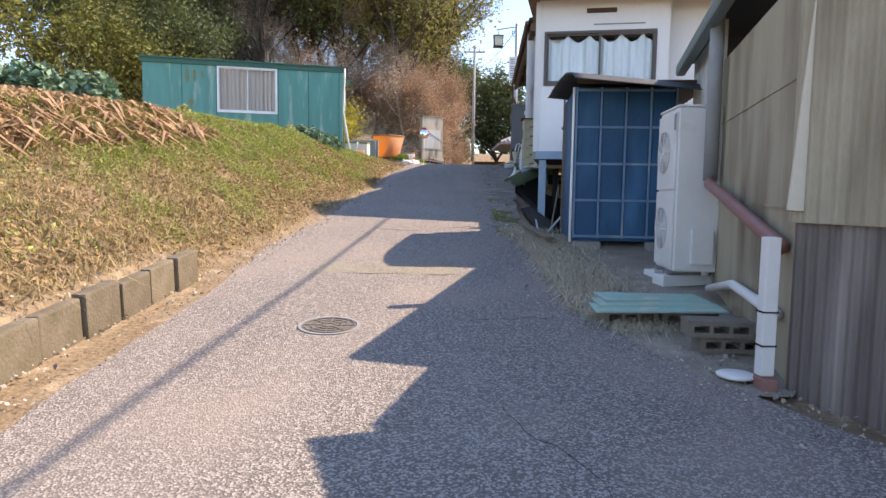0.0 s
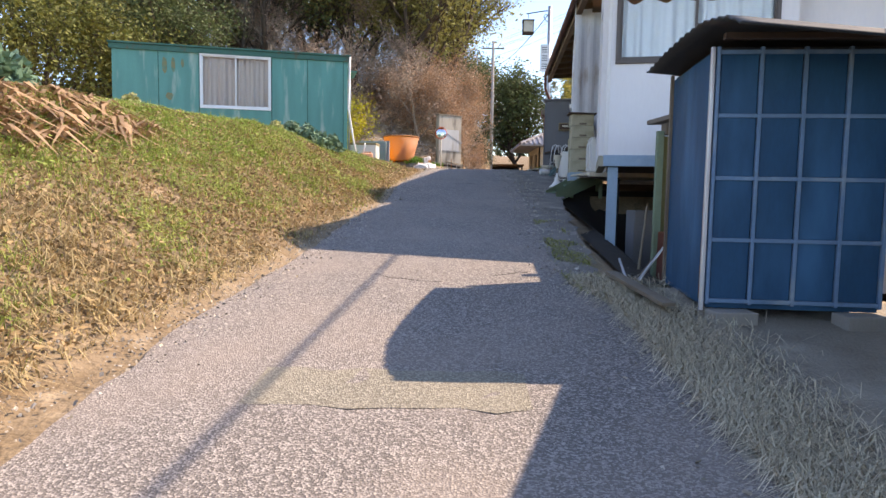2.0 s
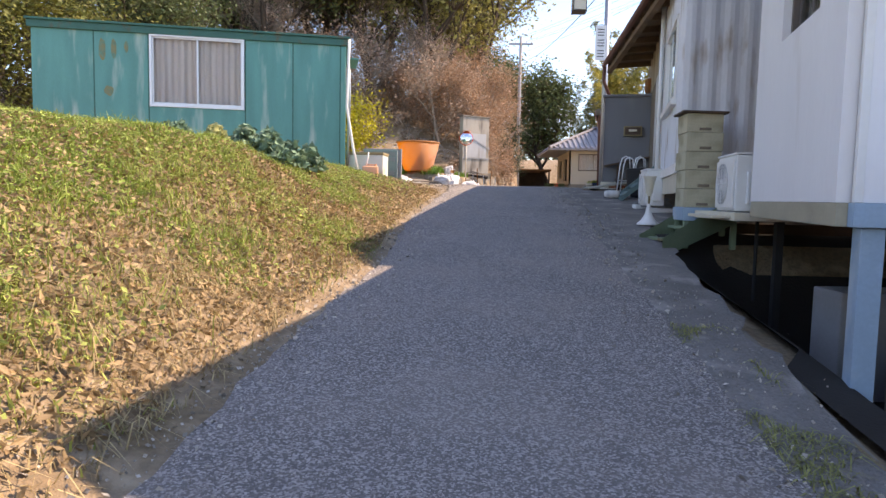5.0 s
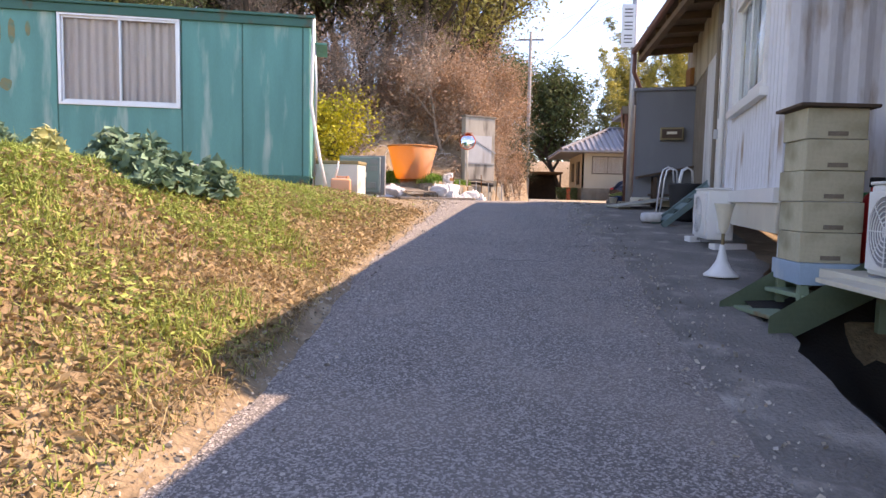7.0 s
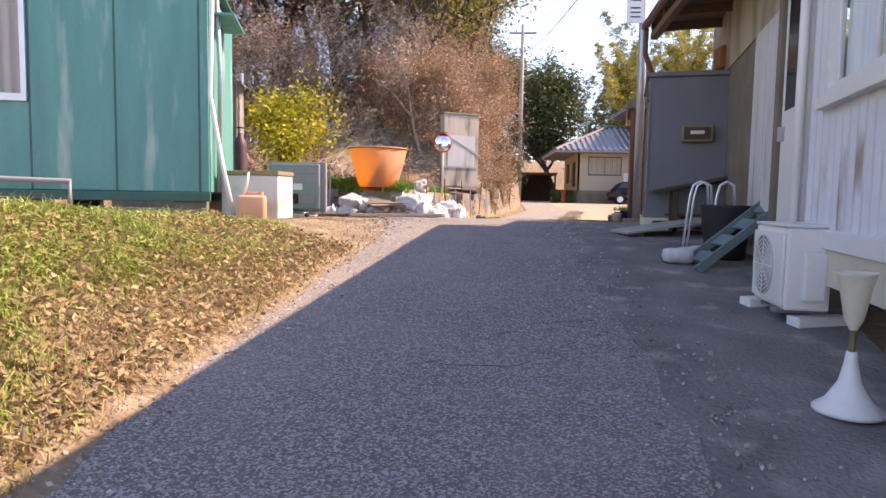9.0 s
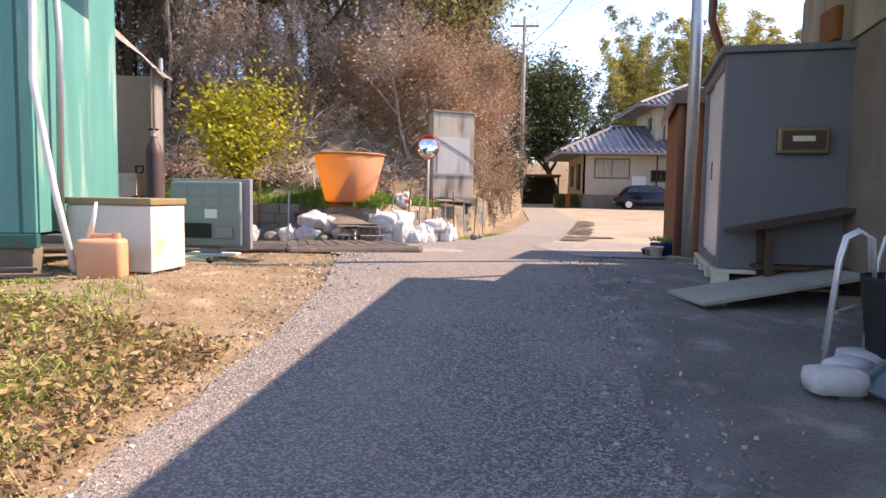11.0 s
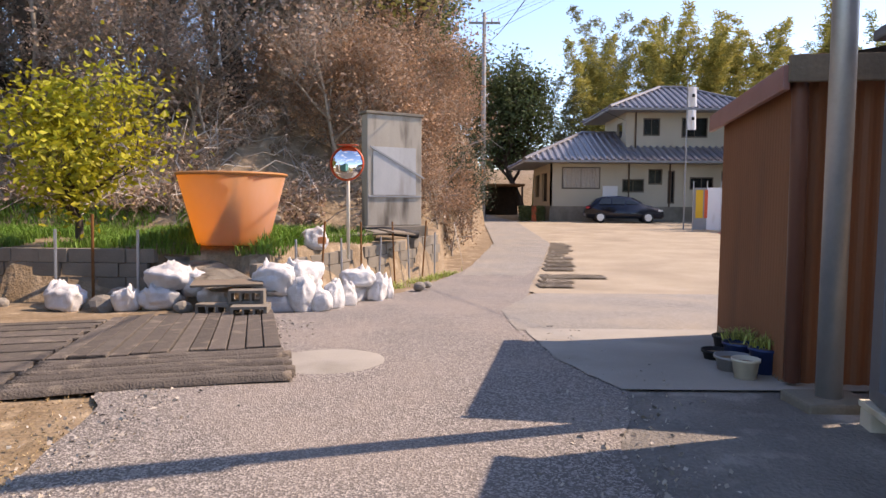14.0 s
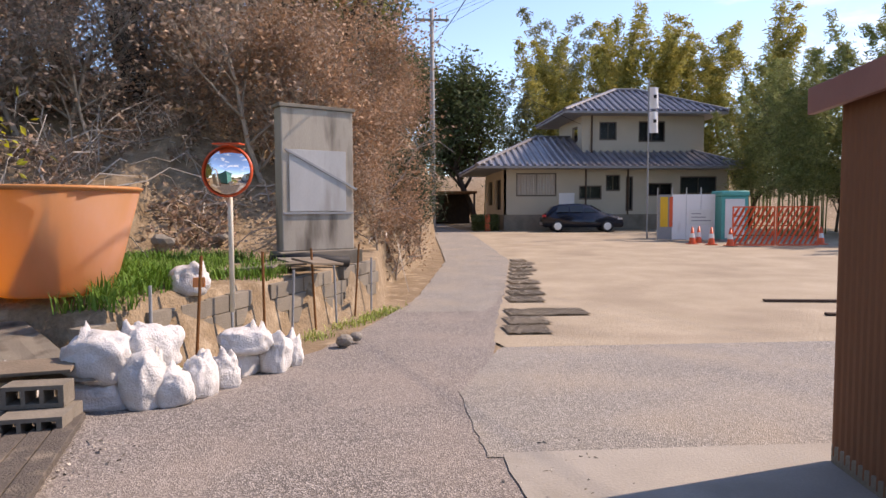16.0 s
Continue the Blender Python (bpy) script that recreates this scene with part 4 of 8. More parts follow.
part("roof", bx(-0.07, CW + 0.04, -0.05, CD + 0.05, CH + 0.002, CH + 0.06, 0.012), M_CABINET, cb)
mb = thing("mailbox", "bronze coloured wall letterbox with pale name plate", "mailbox", cb.matrix_world @ pose(0.40, -0.0, 1.0))
part("body", bx(0, 0.39, -0.1, -0.004, 0, 0.22, 0.012), M_BRONZE, mb)
part("flap", bx(0.03, 0.36, -0.108, -0.1, 0.03, 0.19, 0.004), M_WOOD_D, mb)
part("plate", bx(0.11, 0.28, -0.114, -0.107, 0.1, 0.145, 0.003), M_CREAM, mb)
pl = thing("pallet", "grey plastic pallet under the storage cabinet", "pallet", cb.matrix_world @ pose(-0.06, -0.08, -0.16))
part("deck", bx(0, CW + 0.1, 0, CD + 0.1, 0.12, 0.155, 0.006), M_CREAM, pl)
for i in range(3):
    for j in range(4):
        part("foot", bx(i * 0.54, i * 0.54 + 0.14, j * 0.55, j * 0.55 + 0.14, 0.02, 0.12, 0.006), M_CREAM, pl)
for j in range(4):
    part("skid", bx(0, CW + 0.1, j * 0.55, j * 0.55 + 0.14, 0, 0.02), M_CREAM, pl)

# ---- red-brown corrugated shed ----
rb = thing("corrugated_shed", "red-brown corrugated metal shed with a shallow sloping roof", "shed", pose(0, 0, 0))
SA, SAL = along((2.62, 25.22), (3.02, 27.2), 2.38)
o = part("lane_wall", corrugated(SAL, 2.0, 0.065, 0.024, z_top=2.02), M_BROWN, rb)
o.matrix_world = along((3.02, 27.2), (2.62, 25.22), 2.38)[0]
SFm, SFl = along((2.62, 25.22), (4.4, 24.95), 2.38)
o = part("front_wall", corrugated(SFl, 2.15, 0.10, 0.016, square=True), M_BROWN, rb, "red-brown ribbed front wall")
o.matrix_world = SFm
o = part("far_wall", bx(0, 2.2, -0.03, 0, 0, 2.0), M_BROWN, rb)
o.matrix_world = along((5.2, 26.9), (3.02, 27.2), 2.38)[0]
o = part("east_wall", bx(0, 2.1, 0, 0.03, 0, 2.0), M_BROWN, rb)
o.matrix_world = along((5.2, 26.9), (4.4, 24.95), 2.38)[0]
bm = bmesh.new()
r0 = [(2.48, 25.05, 4.44), (2.99, 27.42, 4.40), (5.4, 27.1, 4.75), (4.6, 24.75, 4.80)]
bm.faces.new([bm.verts.new(p) for p in r0])
bmesh.ops.solidify(bm, geom=bm.faces[:], thickness=-0.03)
part("roof", bm, M_ROOF_D, rb)
o = part("barge_board", bx(0, 2.42, -0.04, 0.0, -0.12, 0.03, 0.006), M_PINK, rb)
o.matrix_world = along((2.99, 27.42), (2.49, 25.04), 4.40)[0]
o = part("eave_board", bx(0, 2.1, -0.03, 0.01, -0.10, 0.06, 0.006), M_WOOD, rb)
o.matrix_world = along((2.47, 25.03), (4.6, 24.74), 4.42)[0]
part("downpipe", tube([(2.58, 25.12, 4.38), (2.6, 25.13, 4.25), (2.63, 25.14, 2.45)], 0.05, 10), M_BROWN_D, rb, "brown round downpipe", True)
part("plinth", bx(0, SAL, -0.02, 0.06, -0.12, 0.06, 0.01), M_CONC_OLD, rb).matrix_world = along((3.02, 27.2), (2.62, 25.22), 2.38)[0]
sp = thing("steel_pole", "galvanised steel pole standing on a small concrete foot", "pole", pose(2.62, 24.72, 2.38))
part("pole", cyl(0.07, 0.065, (0, 0, 0.08), (-0.02, 0, 5.3), 16), M_STEEL, sp, "", True)
part("foot", bx(-0.2, 0.2, -0.16, 0.16, 0, 0.1, 0.02), M_CONC_OLD, sp)

# ---- house beyond the yard ----
hs = thing("house", "two-storey cream house with grey tiled hip roofs", "house", pose(0, 0, 0))


def hip_roof(name, x0, x1, y0, y1, z, rise, ridge, parent, rx=0.0):
    """A hip roof with tile rolls running down each slope, and ridge caps."""
    e = thing(name, "", "", pose(0, 0, 0))
    e.parent = parent
    cx0, cx1 = x0 + ridge, x1 - ridge
    ym = (y0 + y1) / 2
    a, b = Vector((cx0, ym, z + rise)), Vector((cx1, ym, z + rise))
    c = [Vector((x0, y0, z)), Vector((x1, y0, z)), Vector((x1, y1, z)), Vector((x0, y1, z))]
    bm = bmesh.new()
    vs = [bm.verts.new(p) for p in (*c, a, b)]
    for f in ((0, 1, 5, 4), (1, 2, 5), (2, 3, 4, 5), (3, 0, 4)):
        bm.faces.new([vs[i] for i in f])
    bm.faces.new([vs[i] for i in (3, 2, 1, 0)])
    part("slope", bm, M_TILE, e)
    part("fascia", bx(x0, x1, y0 - 0.02, y1 + 0.02, z - 0.13, z - 0.004), M_GREYP, e)
    # tile rolls, front and lane-side slopes
    bm = bmesh.new()
    for lo0, lo1, hi0, hi1 in ((c[0], c[1], a, b), (c[3], c[0], a, a)):
        n = int((lo1 - lo0).length / 0.42)
        for i in range(n + 1):
            p = lo0.lerp(lo1, i / n)
            u = (lo1 - lo0).normalized()
            s = (p - lo0).dot(u)
            run0, run1 = (hi0 - lo0).dot(u), (lo1 - hi1).dot(u)
            L = (lo1 - lo0).length
            k = min(1.0, s / max(run0, 1e-6), (L - s) / max(run1, 1e-6))
            if k < 0.03:
                continue
            up = (hi0 - lo0) - u * run0
            cyl(0.10, 0.10, p + Vector((0, 0, 0.03)), p + up * k + Vector((0, 0, 0.03)), 6, bm, False)
    part("tiling", bm, M_TILE, e)["kind"] = "stuff"
    bm = bmesh.new()
    for p, q in ((a, b), (c[0], a), (c[1], b), (c[3], a), (c[2], b)):
        cyl(0.13, 0.13, p + Vector((0, 0, 0.06)), q + Vector((0, 0, 0.08)), 8, bm)
    part("ridge", bm, M_TILE_R, e)
    return e


hz = 2.4
part("foundation", bx(7.0, 20.9, 63.0, 71.0, hz - 0.2, hz + 1.0), M_CONC_OLD, hs)
fw = [(0.75, 3.2, 1.1, 2.5), (4.6, 6.0, 0.9, 1.75), (6.25, 7.15, 1.4, 2.4), (7.5, 7.95, 0.2, 2.3), (8.9, 10.4, 1.1, 1.9), (10.9, 13.2, 1.2, 2.3)]
part("front_wall", holed_wall(13.9, 2.9, 0.15, fw), M_PLASTER, hs).location = (7.0, 63.0, hz + 1.0)
part("lane_wall", holed_wall(8.0, 2.9, 0.15, [(4.5, 6.8, 0.3, 2.2), (1.2, 3.2, 0.6, 2.2)]), M_PLASTER, hs).matrix_world = along((7.0, 71.0), (7.0, 63.15), hz + 1.0)[0]
part("east_wall", bx(20.75, 20.9, 63.16, 71, hz + 1, hz + 3.9), M_PLASTER, hs)
part("back_wall", bx(7.2, 20.7, 70.85, 71, hz + 1, hz + 3.9), M_PLASTER, hs)
M_HFRAME = mat("bronze_sash", (0.14, 0.11, 0.09), 0.5, 0.1)
for a, b, c_, d_ in fw:
    sliding_window("window", pose(7.0 + a, 63.0, hz + 1 + c_), b - a, d_ - c_, hs, M_HFRAME, M_CURTAIN if a < 1 else None, 0.02)
# black sheets behind the panes stand in for the shade inside the rooms
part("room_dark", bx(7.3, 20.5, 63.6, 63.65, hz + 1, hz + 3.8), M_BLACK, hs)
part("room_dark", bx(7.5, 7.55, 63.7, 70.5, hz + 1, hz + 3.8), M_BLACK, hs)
for x in (12.0, 14.6):
    part("downpipe", cyl(0.05, 0.05, (x, 62.9, hz + 1), (x, 62.9, hz + 3.8), 8), M_WOOD_D, hs)
part("signboard", bx(10.35, 11.3, 62.9, 62.96, hz + 1.0, hz + 2.3), M_WHITE, hs)
hip_roof("roof", 5.2, 21.4, 61.7, 72.3, hz + 3.85, 2.15, 4.6, hs)
up = [(1.1, 2.2, 1.2, 2.35), (3.6, 5.3, 1.1, 2.4)]
part("upper_wall", holed_wall(7.8, 2.9, 0.15, up), M_PLASTER, hs).location = (12.1, 64.2, hz + 4.4)
for a, b, c_, d_ in up:
    sliding_window("window", pose(12.1 + a, 64.2, hz + 4.4 + c_), b - a, d_ - c_, hs, M_HFRAME)
# same black stand-in for room shade on the upper floor
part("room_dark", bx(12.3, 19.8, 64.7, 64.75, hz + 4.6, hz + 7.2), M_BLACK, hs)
part("upper_lane_wall", holed_wall(5.6, 2.9, 0.15, [(3.5, 4.8, 1.2, 2.2)]), M_PLASTER, hs).matrix_world = along((12.1, 70.0), (12.1, 64.36), hz + 4.4)[0]
part("east_wall", bx(19.85, 20.0, 64.36, 70, hz + 4.4, hz + 7.3), M_PLASTER, hs)
part("downpipe", cyl(0.05, 0.05, (12.7, 64.1, hz + 4.8), (12.7, 64.1, hz + 7.2), 8), M_WOOD_D, hs)
hip_roof("roof", 10.7, 20.9, 63.0, 71.2, hz + 7.25, 1.9, 4.4, hs)


# ---- loose things: lane, right side ----
def on_ground(x, y, rz=0.0, dz=0.0):
    return pose(x, y, ground_z(x, y) + dz, 0, 0, rz)


def hollow_block(name, m, label, group, material=M_CONC_OLD, w=0.39, d=0.19, h=0.12):
    """A hollow concrete block lying with its three holes to the front."""
    e = thing(name, label, "concrete block", m, group)
    hs_ = [(0.035 + i * 0.115, 0.035 + i * 0.115 + 0.09, 0.028, h - 0.028) for i in range(3)]
    part("block_body", holed_wall(w, h, d, hs_), material, e)
    return e


def ac_unit(label, m, w, d, h, fans, group=""):
    """An outdoor air-conditioning unit facing -y: casing, fan grilles with rings and spokes, lid, feet."""
    e = thing("air_conditioner", label, "air conditioner", m, group)
    part("casing", bx(0, w, 0, d, 0.03, h, 0.018), M_WHITE2, e)
    part("lid", bx(-0.008, w + 0.008, -0.008, d + 0.008, h + 0.001, h + 0.022, 0.008), M_WHITE2, e)
    fh = (h - 0.08) / fans
    for k in range(fans):
        z0 = 0.05 + k * fh
        part("front_panel", bx(0.02, w - 0.02, -0.022, -0.001, z0 + 0.01, z0 + fh - 0.01, 0.008), M_WHITE2, e)
        r = min(fh, w * 0.75) * 0.43
        cx, cz = w * 0.40, z0 + fh / 2
        bm = bmesh.new()
        bmesh.ops.create_circle(bm, cap_ends=True, radius=r, segments=28, matrix=Matrix.Translation((cx, -0.0235, cz)) @ pose(0, 0, 0, 90))
        part("fan_opening", bm, M_GREYP, e)
        bm = bmesh.new()
        for q in range(1, 8):
            rr = r * q / 7.0
            tube([(cx + rr * math.cos(a * math.tau / 20), -0.03, cz + rr * math.sin(a * math.tau / 20)) for a in range(21)], 0.004, 4, bm)
        for q in range(8):
            a = q * math.pi / 4
            cyl(0.004, 0.004, (cx, -0.03, cz), (cx + r * math.cos(a), -0.03, cz + r * math.sin(a)), 4, bm)
        part("fan_grille", bm, M_WHITE2, e)
    for x in (0.1, w - 0.18):
        part("foot", bx(x, x + 0.08, -0.03, d + 0.03, 0, 0.03, 0.004), M_GREYP, e)
    part("valve_cover", bx(w + 0.001, w + 0.05, d * 0.35, d * 0.85, 0.1, 0.42, 0.015), M_WHITE2, e)
    return e


# the large unit faces the lane, its flank to the walker
big_ac = ac_unit("tall white twin-fan outdoor air conditioner on white blocks", pose(2.12, 6.5, 0.70, 0, 0, -94), 0.62, 0.40, 1.50, 2)
part("label_plate", bx(0.56, 0.61, -0.026, -0.022, 1.3, 1.44), M_GREYP, big_ac)
for k, (x, y) in enumerate(((1.98, 5.98), (2.02, 6.38))):
    b = ob_from("foot_block", bx(0, 0.62, -0.09, 0.09, -0.02, 0.13, 0.01), M_WHITE2)
    b.matrix_world = pose(x, y, 0.56, 0, 0, 15)
    tagged(b, "white plastic footing block under the air conditioner", "footing block", "air conditioner blocks")
for k in range(3):
    b = ob_from("sheet_panel", bx(0, 0.9 - 0.06 * k, -0.13, 0.13, 0, 0.018, 0.006), M_MINT)
    b.matrix_world = pose(1.06 + 0.05 * k, 4.58 + 0.1 * k, 0.605 + 0.024 * k, 3, -1 + k, -3 + 4 * k)
    tagged(b, "weathered mint green board lying on blocks", "board", "mint boards")
for k, x in enumerate((1.14, 1.55)):
    hollow_block("concrete_block", pose(x, 4.54, 0.485, 0, 0, 3 - 5 * k), "grey hollow concrete block below green board", "blocks beside the lane", h=0.115)
hollow_block("concrete_block", pose(1.6, 3.98, road_z(3.98) + 0.025, 0, 0, -4), "grey hollow concrete block in dry grass", "blocks beside the lane", h=0.1)
hollow_block("concrete_block", pose(1.51, 3.95, road_z(3.98) + 0.13, 0, 0, -6), "grey hollow concrete block stacked on another", "blocks beside the lane", h=0.1)
disc = ob_from("plate", lathe([(0.0, 0.0), (0.10, 0.0), (0.105, 0.012), (0.09, 0.02), (0.0, 0.022)], 24), M_WHITE2, smooth=True)
disc.matrix_world = pose(1.63, 3.55, road_z(3.55) + 0.035)
tagged(disc, "small white plastic lid lying on the ground", "lid")
for x, y in ((1.72, 7.86), (2.58, 7.78), (1.78, 8.9), (2.6, 8.85)):
    b = ob_from("concrete_block", bx(-0.15, 0.15, -0.1, 0.1, 0, 0.2, 0.012), M_CONC)
    b.matrix_world = pose(x, y, 0.655, 0, 0, random.uniform(-4, 4))
    tagged(b, "weathered concrete block under the blue shed", "concrete block", "shed footing blocks")
pk = ob_from("timber_plank", bx(0, 1.1, -0.05, 0.05, 0, 0.03, 0.004), M_WOOD)
pk.matrix_world = along((1.28, 7.85), (1.12, 8.95), road_z(8.4) + 0.05)[0] @ pose(0, 0, 0, 0, -5, 0)
tagged(pk, "bleached timber plank lying beside the lane", "plank")
for k, (x, y, l_, a) in enumerate(((1.5, 9.6, 0.7, 50), (1.42, 9.35, 0.6, 40), (1.62, 9.9, 0.8, 62), (1.35, 9.2, 0.45, 28))):
    s_ = ob_from("leaning_stick", cyl(0.015, 0.012, (0, 0, 0), (l_ * math.cos(radians(a)), 0.1, l_ * math.sin(radians(a))), 7), M_STEEL if k % 2 else M_WOOD)
    s_.matrix_world = on_ground(x, y, 25 * k)
    tagged(s_, "thin stick leaning beside the store", "stick", "leaning sticks")
for k in range(6):
    c_ = ob_from("plastic_crate", bx(0, 0.42, 0, 0.34, 0, 0.115, 0.012), M_BLUEP if k == 4 else M_WHITE2)
    c_.matrix_world = pose(1.98 + 0.01 * (k % 2), 9.62, 0.72 + 0.12 * k, 0, 0, 2 - k)
    tagged(c_, "white plastic tray in a stack" if k != 4 else "blue plastic tray in a stack", "tray", "stacked trays")
bk = thing("bucket", "dirty white plastic bucket on stacked trays", "bucket", pose(2.17, 9.78, 1.445))
part("bucket_body", lathe([(0.0, 0.0), (0.12, 0.0), (0.15, 0.3), (0.155, 0.3), (0.13, 0.005)], 20), M_CREAM, bk, "", True)
part("lid", lathe([(0.0, 0.33), (0.16, 0.33), (0.16, 0.3)], 20), M_GREYP, bk, "", True)

# concrete gutter edge along the downhill side
gut = thing("gutter_kerb", "worn concrete gutter edge beside the lane", "kerb", pose(0, 0, 0), kind="structure")
gut.name = "trim"
gpts = [(1.22, 8.3), (1.12, 9.3), (1.2, 10.6), (1.34, 12.4)]
for (x0, y0), (x1, y1) in zip(gpts, gpts[1:]):
    n = 3
    for k in range(n):
        a = (x0 + (x1 - x0) * k / n, y0 + (y1 - y0) * k / n)
        b = (x0 + (x1 - x0) * (k + 0.97) / n, y0 + (y1 - y0) * (k + 0.97) / n)
        fm, fl = along(a, b, road_z(a[1]) - 0.2)
        pitch_ = math.degrees(math.atan2(road_z(b[1]) - road_z(a[1]), fl))
        o = part("kerb_piece", bx(0, fl, -0.025, 0.03, 0, 0.19 + 0.01 * (k % 2), 0.01), M_CONC_OLD, gut)
        o.matrix_world = fm @ pose(0, 0, 0, 0, -pitch_, 0)

# ---- alcove ----
ac2 = ac_unit("white outdoor air conditioner on a small metal shelf", pose(2.06, 15.0, 2.04, 0, 0, -96), 0.68, 0.28, 0.58, 1, "small air conditioners")
sh_ = thing("metal_shelf", "cream metal bracket shelf under an air conditioner", "shelf", pose(1.78, 14.3, 2.0))
part("plate", bx(0, 0.8, 0, 0.75, 0, 0.03, 0.004), M_CREAM, sh_)
part("leg", cyl(0.02, 0.02, (0.7, 0.1, -0.9), (0.7, 0.1, 0), 8), M_BLACK, sh_)
part("leg", cyl(0.02, 0.02, (0.7, 0.65, -0.9), (0.7, 0.65, 0), 8), M_BLACK, sh_)
stp = thing("metal_steps", "sage green steel steps with rust holes", "steps", pose(1.55, 15.15, 1.58, 0, 0, 10))
for y in (0.0, 0.62):
    bm = bmesh.new()
    vs = [bm.verts.new(p) for p in ((0, y, 0), (0.12, y, 0), (0.85, y, 0.34), (0.85, y, 0.55), (0.68, y, 0.55), (0, y, 0.17))]
    bm.faces.new(vs)
    bmesh.ops.solidify(bm, geom=bm.faces[:], thickness=0.02)
    part("stringer", bm, M_SAGE, stp)
for k in range(3):
    part("tread", bx(0.1 + 0.24 * k, 0.34 + 0.24 * k, 0.022, 0.6, 0.12 + 0.14 * k, 0.15 + 0.14 * k, 0.004), M_SAGE, stp)
bn = thing("bench", "pale blue steel bench frame carrying hive boxes", "bench", pose(1.82, 15.36, 1.72, 0, 0, -4))
part("top", bx(0, 0.62, 0, 0.52, 0.22, 0.37, 0.006), M_BLUE_P, bn)
for x in (0.02, 0.54):
    for y in (0.02, 0.44):
        part("leg", bx(x, x + 0.06, y, y + 0.06, -0.1, 0.219, 0.004), M_SAGE, bn)
for k in range(5):
    hb = thing("hive_box", "weathered cream wooden hive box in a stack", "wooden box", pose(1.83 + 0.008 * (k % 2), 15.4, 2.092 + 0.212 * k, 0, 0, -3 + 1.2 * (k % 3)), "stacked hive boxes")
    part("box", bx(0, 0.40, 0, 0.38, 0, 0.208, 0.006), mat("hive_cream_%s" % "abcde"[k], (0.52, 0.47, 0.33), 0.8, 0.2, 2, 40, 0.1, stain=(0.20, 0.17, 0.09), stain_at=(0.5, 0.8), stain_scale=3.5), hb)
    part("handhold", bx(0.14, 0.27, -0.006, 0.001, 0.02, 0.05, 0.003), M_WOOD, hb)
lid = ob_from("roof_lid", bx(0, 0.50, -0.05, 0.44, 0, 0.022, 0.004), M_WOOD_D)
lid.matrix_world = pose(1.77, 15.4, 3.156, 0, 1.5, -4)
tagged(lid, "thin dark lid on the stacked boxes", "lid")
fe = thing("fire_extinguisher", "red fire extinguisher standing beside the wall", "fire extinguisher", pose(2.36, 15.5, 2.09))
part("cylinder", lathe([(0, 0), (0.075, 0), (0.085, 0.02), (0.085, 0.40), (0.06, 0.47), (0.025, 0.5), (0.025, 0.53), (0, 0.53)], 18), M_RED, fe, "", True)
part("valve", bx(-0.03, 0.06, -0.02, 0.02, 0.53, 0.6, 0.008), M_BLACK, fe)
part("hose", tube([(0.05, -0.02, 0.55), (0.12, -0.05, 0.48), (0.11, -0.06, 0.2)], 0.012), M_BLACK, fe, "", True)
gc = thing("crate", "green plastic crate behind the extinguisher", "crate", pose(2.47, 15.58, 2.09))
part("crate_body", holed_wall(0.45, 0.5, 0.3, [(0.08, 0.2, 0.1, 0.18), (0.26, 0.38, 0.1, 0.18)]), M_GREENP, gc)
plat = tagged(ob_from("landing", bx(1.95, 3.6, 14.2, 15.98, 1.98, 2.06, 0.006), M_CREAM), "cream steel landing in the alcove", "landing")
for y in (14.3, 15.8):
    part("leg", bx(2.4, 2.47, y, y + 0.07, 0.3, 1.979), M_BLACK, plat)

# ---- along the row ----
hn = thing("stand_lamp", "white trumpet-shaped stand with a cream funnel shade", "stand", pose(1.80, 16.78, road_z(16.78) + 0.02) @ Matrix.Diagonal((0.82, 0.82, 0.84, 1)))
part("base", lathe([(0.0, 0.0), (0.185, 0.0), (0.185, 0.02), (0.12, 0.07), (0.06, 0.17), (0.035, 0.28), (0.028, 0.34), (0, 0.34)], 28), M_WHITE2, hn, "", True)
part("stem", cyl(0.018, 0.018, (0, 0, 0.34), (0, 0, 0.46), 10), M_BRONZE, hn, "brass coloured stem")
part("shade", lathe([(0.02, 0.46), (0.05, 0.52), (0.075, 0.66), (0.10, 0.76), (0.112, 0.78), (0.10, 0.775), (0.065, 0.66), (0.0, 0.52)], 28), M_CREAM, hn, "cream funnel shade", True)
ac3 = ac_unit("white outdoor air conditioner on low feet beside the lane", pose(2.16, 18.78, road_z(18.6) + 0.045, 0, 0, -96), 0.66, 0.28, 0.58, 1, "small air conditioners")
for k, (x, y) in enumerate(((1.98, 18.62), (2.1, 18.12))):
    b = ob_from("foot_block", bx(0.06, 0.46, -0.06, 0.06, 0, 0.09, 0.01), M_WHITE2)
    b.matrix_world = pose(x, y, road_z(y) - 0.005, 0, 0, 15)
    tagged(b, "white footing block under an air conditioner", "footing block", "air conditioner blocks")
lad = thing("step_ladder", "folded blue-green timber steps leaning on the row building", "ladder", pose(2.05, 19.75, road_z(19.7) + 0.03, 0, 0, 8))
for y in (0.0, 0.34):
    part("rail", bx(0, 1.05, y, y + 0.03, -0.03, 0.05, 0.004, m=pose(0, 0, 0, 0, -38, 0)), mat("blue_green_timber", (0.13, 0.21, 0.21), 0.7, 0.25, 4, 40, 0.1) if y == 0 else bpy.data.materials["blue_green_timber"], lad)
for k in range(4):
    part("tread", bx(0.12 + k * 0.25, 0.26 + k * 0.25, 0.031, 0.339, 0.0, 0.022, 0.003, m=pose(0, 0, 0, 0, -38, 0)), bpy.data.materials["blue_green_timber"], lad)
cr = thing("walking_frame", "chrome tubular frame with curved handles", "walking frame", pose(2.15, 20.6, road_z(20.6) + 0.02))
